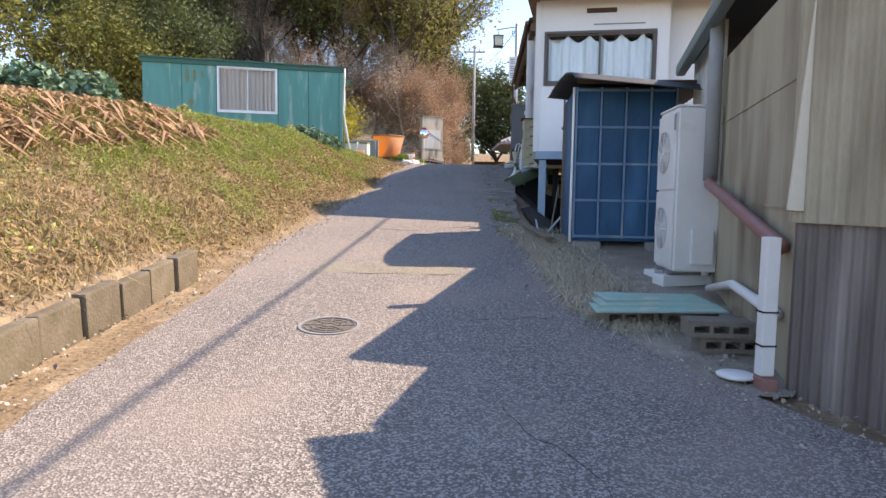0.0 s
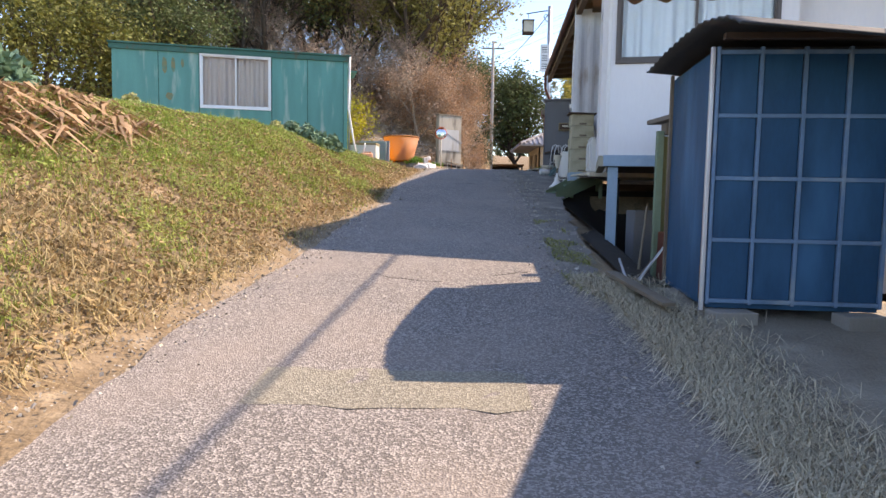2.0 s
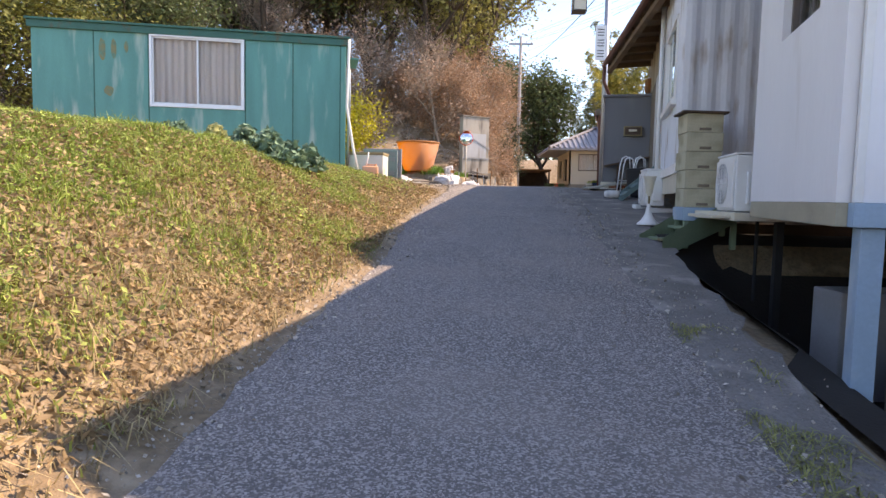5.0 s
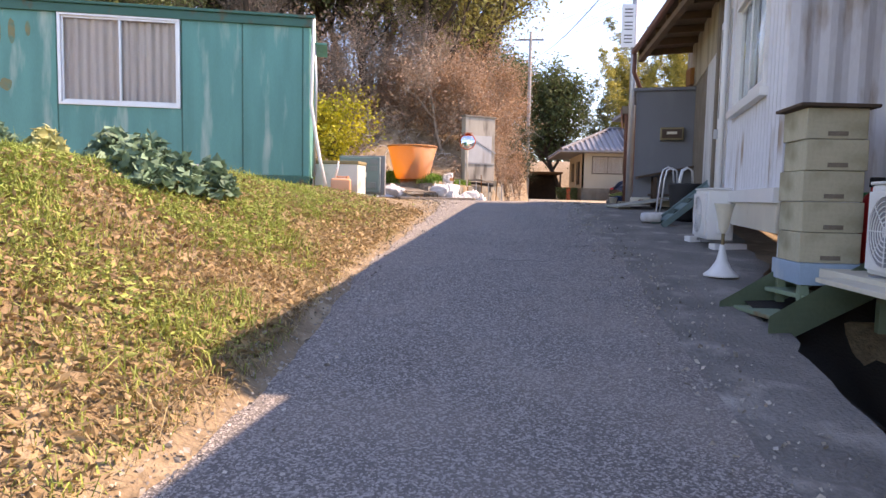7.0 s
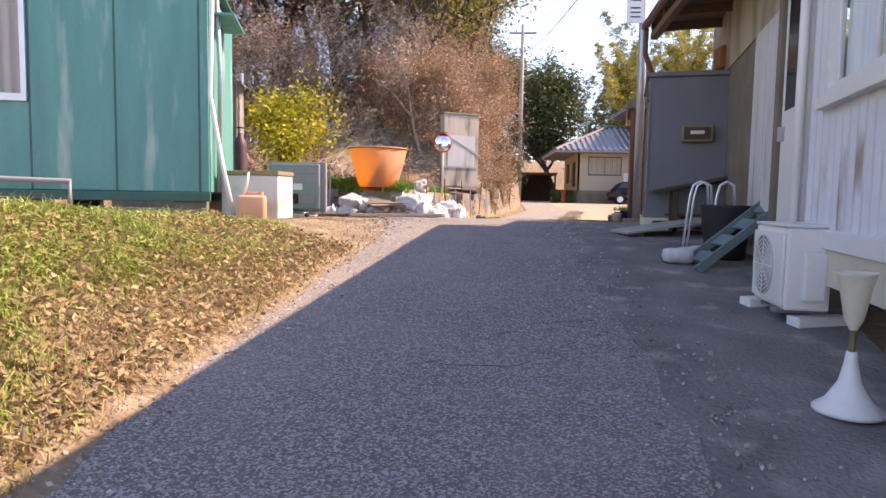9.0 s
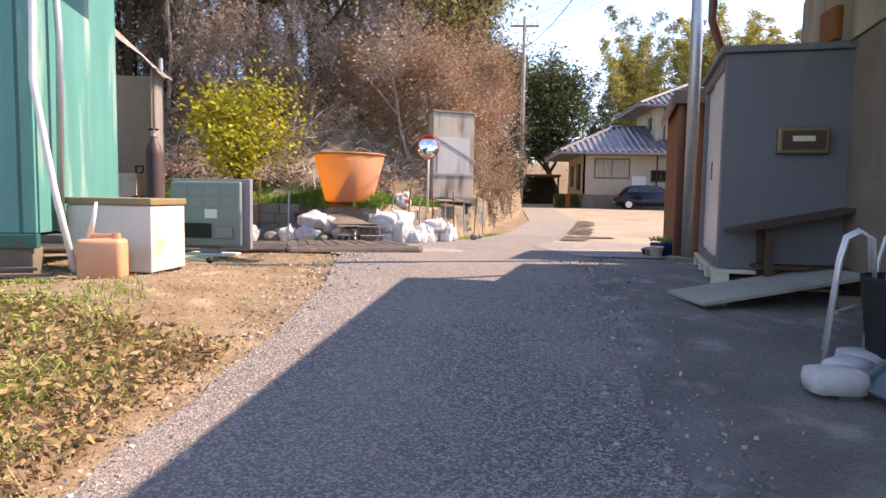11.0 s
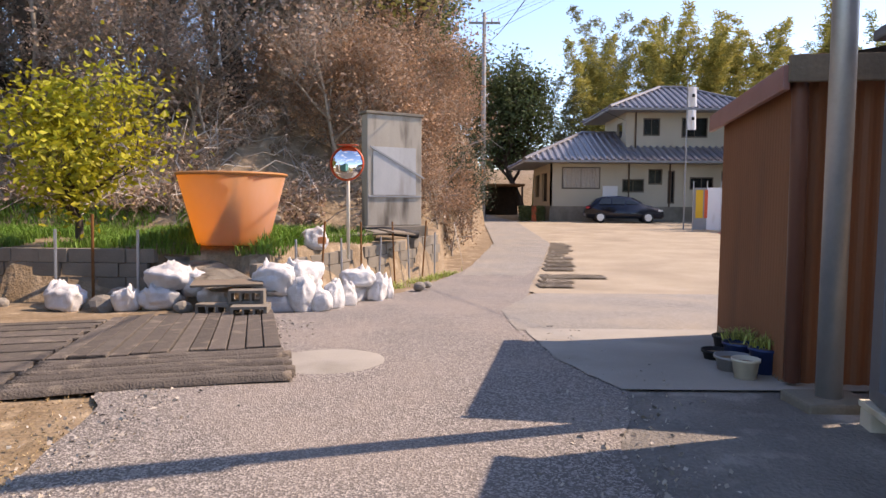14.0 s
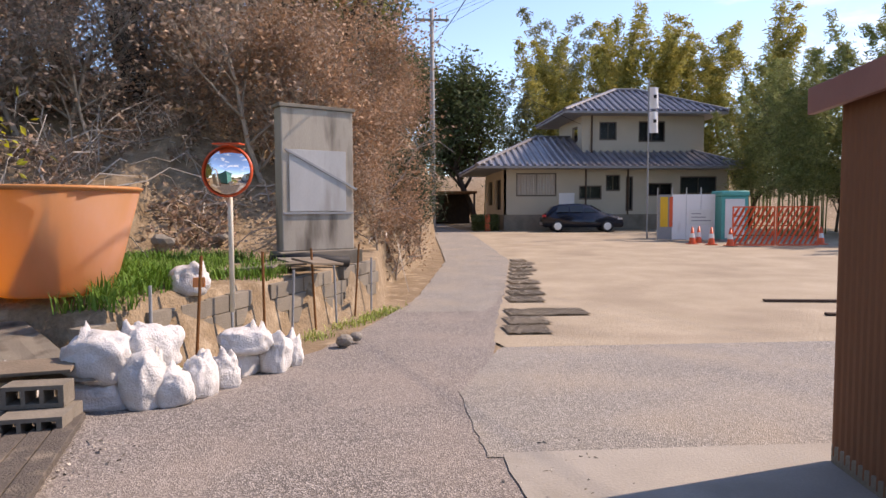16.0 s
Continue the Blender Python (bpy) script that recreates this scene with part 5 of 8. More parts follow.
for k, (x, y) in enumerate(((0.0, 0.0), (0.12, 0.25), (0.26, -0.02), (0.36, 0.26))):
    part("tube", tube([(x, y, 0), (x + 0.06, y, 0.6), (x + 0.09, y, 0.72), (x + 0.16, y, 0.76), (x + 0.23, y, 0.72), (x + 0.25, y, 0.5)], 0.013, 8), M_ALU, cr, "", True)
part("crossbar", cyl(0.011, 0.011, (0.05, 0.0, 0.3), (0.3, 0.26, 0.3), 8), M_ALU, cr)
bb = thing("tub", "black plastic tub beside chrome frame", "tub", pose(2.55, 20.5, road_z(20.5)))
part("tub_body", lathe([(0, 0), (0.18, 0), (0.24, 0.55), (0.255, 0.55), (0.25, 0.52), (0.19, 0.03)], 20), M_BLACK, bb, "", True)
for k in range(3):
    s_ = ob_from("white_bag", bx(-0.14, 0.14, -0.1, 0.1, 0, 0.14, 0.06), M_BAG, smooth=True)
    s_.matrix_world = pose(1.98 + 0.17 * k, 20.15 + 0.2 * k, road_z(20.3) + 0.01, 0, 0, 40 * k)
    tagged(s_, "crumpled white plastic bag on the ground", "bag", "small white bags")
rmp = ob_from("ramp_board", bx(0, 1.35, 0, 0.62, 0, 0.03, 0.005), mat("bleached_ply", (0.40, 0.39, 0.33), 0.85, 0.2, 2, 40, 0.15, stain=(0.24, 0.22, 0.18), stain_scale=2))
rmp.matrix_world = pose(1.83, 21.68, road_z(21.8) + 0.045, 0, -9, 9)
tagged(rmp, "grey weathered plywood ramp board on bricks", "board")
for x in (1.96, 3.0):
    b = ob_from("brick", bx(-0.1, 0.1, -0.05, 0.05, 0, 0.05 if x < 2.5 else 0.11, 0.005), M_CONC_OLD)
    b.matrix_world = pose(x, 21.9, road_z(21.9) + 0.0)
    tagged(b, "grey brick below the ramp board", "brick", "ramp bricks")
tbl = thing("side_table", "dark stained slanted wooden bench against the cabinet", "table", pose(2.38, 22.32, 2.37, 0, 0, -5))
part("top", bx(0, 1.0, 0, 0.32, 0.52, 0.56, 0.006, m=pose(0, 0, 0, 0, -12, 0)), M_WOOD_D, tbl)
for x, h_ in ((0.15, 0.54), (0.85, 0.68)):
    for y in (0.03, 0.25):
        part("leg", bx(x, x + 0.06, y, y + 0.05, 0, h_, 0.004), M_WOOD_D, tbl)
part("shelf", bx(0.1, 0.9, 0.04, 0.29, 0.22, 0.25, 0.004), M_WOOD_D, tbl)
hl = thing("hanging_lamp_box", "orange-brown box hanging under the eave", "box", pose(3.22, 22.85, 4.58))
part("box", bx(0, 0.42, 0, 0.3, 0, 0.3, 0.03), mat("orange_brown_box", (0.30, 0.11, 0.03), 0.5, 0.15), hl)
part("label_plate", bx(0.15, 0.28, -0.006, 0.0, 0.07, 0.1), M_CREAM, hl)
part("hanger", cyl(0.01, 0.01, (0.2, 0.15, 0.3), (0.2, 0.15, 0.65), 6), M_BLACK, hl)
ln = thing("street_lantern", "black square lantern on a scrolled iron bracket", "lantern", pose(2.60, 24.72, 0))
part("arm", tube([(0, 0, 7.55), (-0.2, 0.1, 7.56), (-0.72, 0.3, 7.52)], 0.018), M_BLACK, ln, "", True)
part("scroll", tube([(-0.02, 0.0, 7.2), (-0.12, 0.05, 7.25), (-0.18, 0.08, 7.38), (-0.12, 0.05, 7.47), (-0.07, 0.03, 7.4), (-0.14, 0.06, 7.33)], 0.012, 6), M_BLACK, ln, "", True)
part("hanger", cyl(0.01, 0.01, (-0.66, 0.28, 7.3), (-0.66, 0.28, 7.53), 6), M_BLACK, ln)
part("cap", bx(-0.85, -0.47, 0.09, 0.47, 7.27, 7.3, 0.006), M_BLACK, ln)
part("glass_box", bx(-0.81, -0.51, 0.13, 0.43, 6.93, 7.268), M_CREAM, ln, "frosted pale glass")
for x in (-0.83, -0.51):
    for y in (0.11, 0.43):
        part("bar", bx(x, x + 0.02, y, y + 0.02, 6.9, 7.27), M_BLACK, ln)
part("floor_plate", bx(-0.84, -0.48, 0.1, 0.46, 6.88, 6.9), M_BLACK, ln)
sg = thing("signboard", "narrow white upright sign with dark lettering", "sign", pose(2.32, 24.6, 5.62))
part("board", bx(0, 0.26, 0, 0.04, 0, 0.85, 0.005), M_WHITE, sg)
for k in range(3):
    for j in range(3):
        part("letter_bar", bx(0.05, 0.21, -0.006, -0.001, 0.08 + k * 0.26 + j * 0.07, 0.10 + k * 0.26 + j * 0.07), M_BLACK, sg)

# pots and tubs at the shed's corner
pots = ((2.55, 25.35, 0.11, 0.20, M_CREAM), (2.58, 25.75, 0.16, 0.16, M_GREYP), (2.75, 25.6, 0.13, 0.26, M_BLUEP), (2.72, 26.1, 0.15, 0.24, M_BLUEP), (2.86, 26.35, 0.12, 0.2, M_CREAM), (2.80, 26.75, 0.14, 0.22, M_BLACK), (2.62, 26.4, 0.13, 0.12, M_BLACK))
for k, (x, y, r, h_, mm) in enumerate(pots):
    x, y, r, h_ = x - 0.13, 25.3 + (y - 25.3) * 0.62, r * 0.8, h_ * 0.75
    pt = thing("plant_pot", "small planter pot with soil beside the shed", "pot", pose(x, y, road_z(y) + 0.02), "pots beside the shed")
    part("pot", lathe([(0, 0), (r * 0.75, 0), (r, h_), (r * 1.06, h_), (r * 1.06, h_ - 0.02), (r * 0.94, h_ - 0.015), (r * 0.7, 0.02)], 20), mm, pt, "", True)
    part("soil", lathe([(0, h_ - 0.03), (r * 0.9, h_ - 0.03)], 20), M_GROUND, pt)
tagged(ribbon("pavement_6", steps((3.3, 8.75, 0.15)), lambda y: interp(y, XR_Y, XR_X) - 0.08, lambda y: interp(y, (3.3, 4.5, 9), (1.85, 2.25, 3.2)), 0.022, mat("dusty_dirt", (0.36, 0.315, 0.255), 0.95, 0.4, 2.5, 50, 0.8, c2=(0.26, 0.22, 0.175), stain=(0.44, 0.385, 0.31), stain_scale=3), 8, 0.14), "dusty grey earth beside the sheds", "earth", kind="structure")
# concrete pads and repair bands
tagged(ribbon("pavement_3", steps((25.0, 27.52, 0.1)), lambda y: interp(y, (25, 26, 27.5), (1.5, 1.25, 1.2)), lambda y: 3.4, 0.036, M_CONC, 8, 0.05), "stained pale concrete pad beside the shed", "concrete pad", kind="structure")
tagged(ribbon("pavement_4", steps((27.45, 31.0, 0.1)), lambda y: interp(y, (27.4, 29, 31.0), (1.1, 1.1, 1.75)), lambda y: 12, 0.034, M_ROAD2, 20, 0.05), "smooth grey asphalt repair band", "asphalt band", kind="structure")

# rubber mats laid on the far lane
M_STRIP = mat("dusty_rubber", (0.23, 0.20, 0.17), 0.9, 0.3, 3, 50, 0.3, c2=(0.33, 0.28, 0.22), per_object=0.2)
random.seed(5)
for k in range(13):
    y = 31.9 + (0.78 * k if k < 3 else 0.4 + 0.86 * k)
    x = interp(y, (31.8, 43.5), (1.98, 4.1))
    w_ = random.uniform(0.42, 0.68) if k != 2 else 1.25
    bm = bmesh.new()
    n = 8
    rows = []
    for j in range(4):
        rows.append([bm.verts.new((x + w_ * i / n + 0.05 * noise.noise((i, j, k)), y + 0.68 * j / 3 + 0.04 * noise.noise((j, k, i)), road_z(y + 0.2 * j) + 0.045 + 0.02 * noise.noise((i * 0.7, j * 2.0, k)))) for i in range(n + 1)])
    for r, s in zip(rows, rows[1:]):
        for i in range(n):
            bm.faces.new((r[i], r[i + 1], s[i + 1], s[i]))
    bmesh.ops.solidify(bm, geom=bm.faces[:], thickness=0.012)
    tagged(ob_from("rubber_strip", bm, M_STRIP), "cracked grey rubber strip laid across the lane", "mat", "rubber strips")
for k in range(2):
    o = ob_from("timber_lath", bx(0, 2.2, -0.06, 0.06, 0, 0.04, 0.005), M_WOOD_D)
    o.matrix_world = pose(6.9 + 0.1 * k, 34.6 - 1.5 * k, road_z(34) + 0.03, 0, 0, -8)
    tagged(o, "dark timber lath lying on the yard", "lath", "laths on the yard")

# ---- left side: kerb, manhole ----
kb = thing("kerb_wall", "low weathered concrete block kerb holding the bank", "kerb", pose(0, 0, 0))
kb["kind"] = "structure"
kb.name = "trim"
y = -4.0
while y < 5.8:
    z = road_z(y + 0.2)
    o = part("kerb_block", bx(0, 0.44, -0.045 + 0.01 * math.sin(y * 9), 0.05, -0.12, 0.265 + 0.016 * math.sin(y * 5), 0.018), M_KERB, kb)
    x = interp(y, (-4, 3.5, 5.8), (-2.32, -2.33, -2.27))
    o.matrix_world = pose(x, y, z, 0, 0, 90) @ pose(0, 0, 0, 0, -5, 0)
    y += 0.452
mh = thing("manhole_cover", "round cast iron manhole cover set in the lane", "manhole cover", pose(-0.77, 4.42, road_z(4.42) + 0.026, 5.2, 0, 0))
mh.scale = (0.7, 0.7, 1)
part("rim", lathe([(0.30, 0.0), (0.30, 0.012), (0.27, 0.012), (0.27, 0.0)], 36), M_GREYP, mh)
part("lid", lathe([(0.0, 0.009), (0.262, 0.009), (0.262, 0.0)], 36), mat("cast_iron", (0.17, 0.15, 0.13), 0.7, 0.25, 6, 60, 0.3), mh)
for r in (0.06, 0.12, 0.18, 0.24):
    part("ring", tube([(r * math.cos(a * math.tau / 28), r * math.sin(a * math.tau / 28), 0.010) for a in range(29)], 0.005, 4), bpy.data.materials["cast_iron"], mh)
for k in range(8):
    a = k * math.tau / 8
    part("rib", bx(0.05, 0.25, -0.006, 0.006, 0.008, 0.014, m=pose(0, 0, 0, 0, 0, math.degrees(a))), bpy.data.materials["cast_iron"], mh)

# ---- yard on the left ----
fz = thing("chest_freezer", "old cream chest freezer with a rusty brown lid", "freezer", pose(-3.38, 22.2, 2.43, 0, 0, -4))
part("cabinet", bx(0, 0.78, 0, 0.55, 0.03, 0.60, 0.015), mat("freezer_cream", (0.62, 0.64, 0.58), 0.5, 0.1, 2, 30, 0.05, stain=(0.45, 0.33, 0.15), stain_at=(0.56, 0.8), stain_scale=3), fz)
part("lid", bx(-0.015, 0.795, -0.02, 0.56, 0.602, 0.66, 0.012), mat("browned_lid", (0.30, 0.24, 0.12), 0.6, 0.2, 4, 40, 0.05), fz)
for x in (0.08, 0.72):
    for y in (0.06, 0.45):
        part("foot", bx(x, x + 0.05, y, y + 0.05, 0, 0.03), M_BLACK, fz)
jc = thing("jerrycan", "faded orange plastic jerrycan standing on bare earth", "jerrycan", pose(-2.82, 21.8, 2.44, 0, 0, 10))
part("can", bx(-0.17, 0.17, -0.1, 0.1, 0, 0.33, 0.035), M_PEACH, jc, "", True)
part("handle", bx(-0.08, 0.08, -0.018, 0.018, 0.345, 0.37, 0.008), M_PEACH, jc)
part("neck", cyl(0.03, 0.03, (0.11, 0, 0.32), (0.11, 0, 0.375), 12), M_PEACH, jc)
part("spout", tube([(-0.1, 0, 0.33), (-0.06, 0, 0.5), (-0.04, 0, 0.62)], [0.025, 0.02, 0.012]), M_WHITE2, jc, "white plastic spout", True)
tv = thing("television", "old grey flat television seen from its back", "television", pose(-3.38, 24.12, 2.44, 0, 0, -8))
part("screen_frame", bx(0, 0.98, -0.01, 0.06, 0.07, 0.86, 0.015), M_GREYP, tv)
part("back_shell", bx(0.04, 0.9, -0.09, -0.011, 0.11, 0.83, 0.03), M_TVP, tv, "blue-grey ribbed back shell")
for i in range(4):
    for j in range(2):
        part("vent", bx(0.09 + i * 0.2, 0.25 + i * 0.2, -0.098, -0.0905, 0.55 + j * 0.13, 0.65 + j * 0.13, 0.003), M_GREYP, tv)
part("label_plate", bx(0.47, 0.62, -0.096, -0.0905, 0.42, 0.52), M_WHITE2, tv)
part("connector_bay", bx(0.2, 0.55, -0.12, -0.091, 0.2, 0.36, 0.01), M_BLACK, tv)
part("connector_bay", bx(0.62, 0.82, -0.11, -0.091, 0.2, 0.32, 0.006), M_GREYP, tv)
part("neck", bx(0.38, 0.6, -0.05, 0.03, 0.02, 0.075), M_GREYP, tv)
part("stand", bx(0.2, 0.78, -0.17, 0.15, 0, 0.022, 0.008), M_WHITE2, tv, "pale oval stand")
wb = thing("bucket", "navy blue plastic bucket on bare earth", "bucket", pose(-3.5, 23.55, 2.44))
part("bucket_body", lathe([(0, 0), (0.13, 0), (0.17, 0.28), (0.18, 0.28), (0.175, 0.25), (0.135, 0.02)], 22), M_BLUEP, wb, "", True)
part("handle", tube([(-0.17, 0, 0.26), (-0.12, -0.1, 0.17), (0, -0.17, 0.13), (0.12, -0.1, 0.17), (0.17, 0, 0.26)], 0.006, 6), M_STEEL, wb)
brm = thing("broom_head", "bright green plastic broom head lying on a board", "broom", pose(-3.42, 23.12, 2.47, 0, 0, 8))
part("head", bx(0, 0.36, 0, 0.09, 0, 0.06, 0.012), mat("bright_green_plastic", (0.03, 0.40, 0.16), 0.5, 0.1), brm)
part("stick", cyl(0.013, 0.013, (0.3, 0.05, 0.03), (0.95, -0.35, 0.02), 8), M_STEEL, brm)
part("knob", lathe([(0, -0.035), (0.03, -0.02), (0.037, 0), (0.03, 0.02), (0, 0.035)], 12), M_BLACK, brm, "", True).location = (0.96, -0.36, 0.03)
pb = ob_from("pale_board", bx(0, 0.5, 0, 1.1, 0, 0.02, 0.003), mat("pale_yellow_board", (0.5, 0.46, 0.26), 0.8, 0.2))
pb.matrix_world = pose(-3.55, 22.95, ground_z(-3.4, 23.4) + 0.015, 0, 0, -20)
tagged(pb, "pale yellow board lying on the earth", "board")

# boarded rubber mats
MAT_AT = pose(-2.2, 24.66, road_z(24.66) + 0.035, -2.5, 0, 16.4)
M_ROOT = thing("loading_mat", "worn grey timber boards on a folded rubber mat", "mat", MAT_AT)
for k in range(12):
    part("slat", bx(k * 0.139 + 0.005, k * 0.139 + 0.132, 1.02 + 0.03 * math.sin(k * 2.1), 3.42 + 0.04 * math.sin(k * 1.3), 0.012, 0.045 + 0.007 * (k % 3), 0.007), M_MATW, M_ROOT)
for k in range(8):
    bm = bmesh.new()
    n = 22
    ring = []
    for i in range(n + 1):
        x = -0.01 + (1.70 + 0.04 * math.sin(k * 2.3)) * i / n
        yo = 0.02 * noise.noise((x * 2.2, k * 0.6, 4)) + 0.05 * math.sin(x * 1.7) * (1 - k / 8)
        y0, y1 = k * 0.126 + yo, k * 0.126 + 0.118 + yo
        top = 0.048 + 0.022 * noise.noise((x * 1.8, k * 1.7, 8))
        ring.append([bm.verts.new(p) for p in ((x, y0, -0.005), (x, y0 + 0.012, top - 0.015), (x, (y0 + y1) / 2, top), (x, y1 - 0.012, top - 0.018), (x, y1, -0.005))])
    for u, v in zip(ring, ring[1:]):
        for i in range(4):
            bm.faces.new((u[i], v[i], v[i + 1], u[i + 1]))
    bm.faces.new(ring[0])
    bm.faces.new(ring[-1][::-1])
    part("fold", bm, M_MATW, M_ROOT, "wavy rubber fold", True)
M2 = thing("loading_mat", "worn grey rubber mat with ribbed rows beside another mat", "mat", MAT_AT)
for k in range(16):
    part("slat", bx(-3.75 + 0.03 * math.sin(k * 1.9), -0.04 + 0.03 * math.sin(k * 2.7), 0.02 + 0.205 * k, 0.212 + 0.205 * k, 0.004, 0.035 + 0.008 * (k % 2), 0.008), M_MATW, M2)
pc = ob_from("road_patch", lathe([(0, 0.004), (0.3, 0.004), (0.52, 0.002), (0.56, -0.004)], 40), M_CONC, smooth=True)
pc.matrix_world = pose(-0.47, 25.84, road_z(25.84) + 0.031, -2.4, 0, 0) @ Matrix.Diagonal((0.76, 0.84, 1, 1))
tagged(pc, "round smooth cement patch in the lane", "road patch")

# canvas shed behind the hut
ct = thing("canvas_shed", "canvas covered lean-to with an open front", "lean-to", pose(-4.74, 26.62, 2.45, 0, 0, 8))
part("back_wall", bx(-2.6, -0.12, 0.12, 0.16, 0, 2.45), mat("stained_ply", (0.36, 0.29, 0.21), 0.9, 0.25, 2, 30, 0.1, stain=(0.2, 0.15, 0.1), stretch=(2, 2, 0.5)), ct)
part("post", cyl(0.03, 0.03, (0, 0, 0), (0, 0, 2.7), 10), M_STEEL, ct)
part("floor_slab", bx(-2.7, 0.12, -0.45, 0.9, -0.08, 0.02), M_CONC, ct)
bm = bmesh.new()
vsr = [[bm.verts.new((0.16 - 2.4 * i / 8, -0.4 + 0.28 * j, interp(0.16 - 2.4 * i / 8, (-2.3, -1.05, 0.0, 0.16), (3.5, 3.42, 2.52, 2.36)) + 0.03 * math.sin(i * 2.1 + j))) for i in range(9)] for j in range(3)]
for r, s in zip(vsr, vsr[1:]):
    for i in range(8):
        bm.faces.new((r[i], r[i + 1], s[i + 1], s[i]))
bmesh.ops.solidify(bm, geom=bm.faces[:], thickness=0.02)
part("canvas_roof", bm, mat("pale_canvas", (0.60, 0.54, 0.48), 0.85, 0.15, 2, 40, 0.1), ct, "pale canvas roof sheet", True)
bm = bmesh.new()
rows = []
for i in range(17):
    a = i / 16
    rows.append([bm.verts.new((0.02 + 0.05 * math.sin(i * 1.7) - 0.02, -0.38 + 0.35 * a, 2.5 - 2.4 * k / 6)) for k in range(7)])
for r, s in zip(rows, rows[1:]):
    for i in range(6):
        bm.faces.new((r[i], r[i + 1], s[i + 1], s[i]))
bmesh.ops.solidify(bm, geom=bm.faces[:], thickness=0.01)
part("curtain", bm, bpy.data.materials["pale_canvas"], ct, "gathered pale canvas curtain", True)
gcyl = thing("gas_cylinder", "tall brown gas cylinder standing on the slab", "gas cylinder", pose(-4.55, 26.0, 2.47))
part("cylinder", lathe([(0, 0), (0.115, 0), (0.118, 0.02), (0.118, 1.2), (0.10, 1.32), (0.05, 1.4), (0.045, 1.46), (0, 1.46)], 22), mat("brown_cylinder", (0.11, 0.065, 0.06), 0.45, 0.2), gcyl, "", True)
part("valve", cyl(0.03, 0.02, (0, 0, 1.46), (0, 0, 1.56), 10), M_STEEL, gcyl)
part("guard", tube([(0.06 * math.cos(a * math.tau / 12), 0.06 * math.sin(a * math.tau / 12), 1.56) for a in range(13)], 0.012, 6), M_BLACK, gcyl)
sv = thing("shovel", "spade with orange shaft leaning on the back board", "shovel", pose(-4.98, 26.28, 2.47, -6, 0, 0))
part("shaft", cyl(0.016, 0.016, (0, 0, 0.3), (0, 0, 0.95), 10), M_ORANGE, sv)
part("grip", tube([(-0.06, 0, 1.05), (-0.05, 0, 0.97), (0, 0, 0.94), (0.05, 0, 0.97), (0.06, 0, 1.05), (-0.06, 0, 1.05)], 0.014, 6), M_BLACK, sv)
part("blade", bx(-0.1, 0.1, -0.006, 0.006, 0.0, 0.32, 0.004), M_STEEL, sv)
wp = ob_from("cream_board", bx(0, 0.45, 0, 0.03, 0, 0.95, 0.004), M_CREAM)
wp.matrix_world = pose(-5.6, 26.5, 2.47, -5, 0, 8)
tagged(wp, "cream board leaning at the back of the lean-to", "board")
tyre = thing("tyre", "black rubber tyre leaning against a board", "tyre", pose(-5.08, 26.5, 2.75, 80, 0, 8))
bm = bmesh.new()
prof = [(0.26 - 0.075 * math.cos(a * math.tau / 10), 0.075 * math.sin(a * math.tau / 10)) for a in range(11)]
part("tread", lathe(prof, 28, bm), M_BLACK, tyre, "", True)

# ---- block walls and terrace ----
bw = thing("block_wall", "low grey concrete block wall edging the planted terrace", "wall", pose(0, 0, 0))
bw["kind"] = "structure"
bw.name = "wall_terrace"


def wall_run(a, b, z_base, courses, ragged=0):
    fm, fl = along(a, b)
    n = int(fl / 0.4)
    for c_ in range(courses):
        for k in range(n):
            if c_ == courses - 1 and ragged and k % ragged == 1:
                continue
            off = 0.2 if c_ % 2 else 0.0
            x0 = k * 0.4 + off * 0.5
            y_ = a[1] + (b[1] - a[1]) * k / n
            o = part("block", bx(0, 0.39, 0, 0.12, 0, 0.185, 0.008), M_CONC_OLD, bw)
            o.matrix_world = fm @ pose(x0, 0.01 * math.sin(k * 3 + c_), z_base(y_) + 0.192 * c_, 0, 0, 1.2 * math.sin(k * 2.3))


wall_run((-7.2, 29.9), (-3.3, 29.72), lambda y: 2.17, 4)
wall_run((-2.0, 29.3), (0.25, 34.9), lambda y: interp(y, (29, 35), (2.2, 2.34)), 3, 5)
for k in range(9):
    a = 0.12 + 0.1 * k
    x_, y_ = -2.0 + 2.25 * a, 29.3 + 5.6 * a
    s_ = ob_from("stake", cyl(0.016, 0.016, (0, 0, 0), (0.02 * math.sin(k), 0.02, 0.85 + 0.25 * (k % 2)), 7), M_RUST if k % 2 else M_POLE)
    s_.matrix_world = pose(x_ + 0.1, y_ - 0.16, road_z(y_) + 0.02, 0, 3 * math.sin(k * 2), 0)
    tagged(s_, "thin stake driven in beside the block wall", "stake", "wall stakes")
for k, x_ in enumerate((-6.4, -5.6, -4.8, -4.3, -3.7)):
    s_ = ob_from("stake", cyl(0.02, 0.02, (0, 0, 0), (0.02, 0, 1.0 + 0.2 * (k % 2)), 7), M_RUST if k % 2 else M_STEEL)
    s_.matrix_world = pose(x_, 29.64, 2.2)
    tagged(s_, "thin stake driven in beside the block wall", "stake", "wall stakes")
bm = bmesh.new()
rows = [[bm.verts.new((-2.35 - 0.30 * j + (0.78 - 0.04 * j) * i / 6 + 0.04 * noise.noise((i, j, 3)), 28.62 + 0.34 * j + 0.05 * noise.noise((j, i, 8)), 2.52 + 0.085 * j + 0.02 * noise.noise((i * 0.8, j * 0.8, 1)))) for i in range(7)] for j in range(6)]
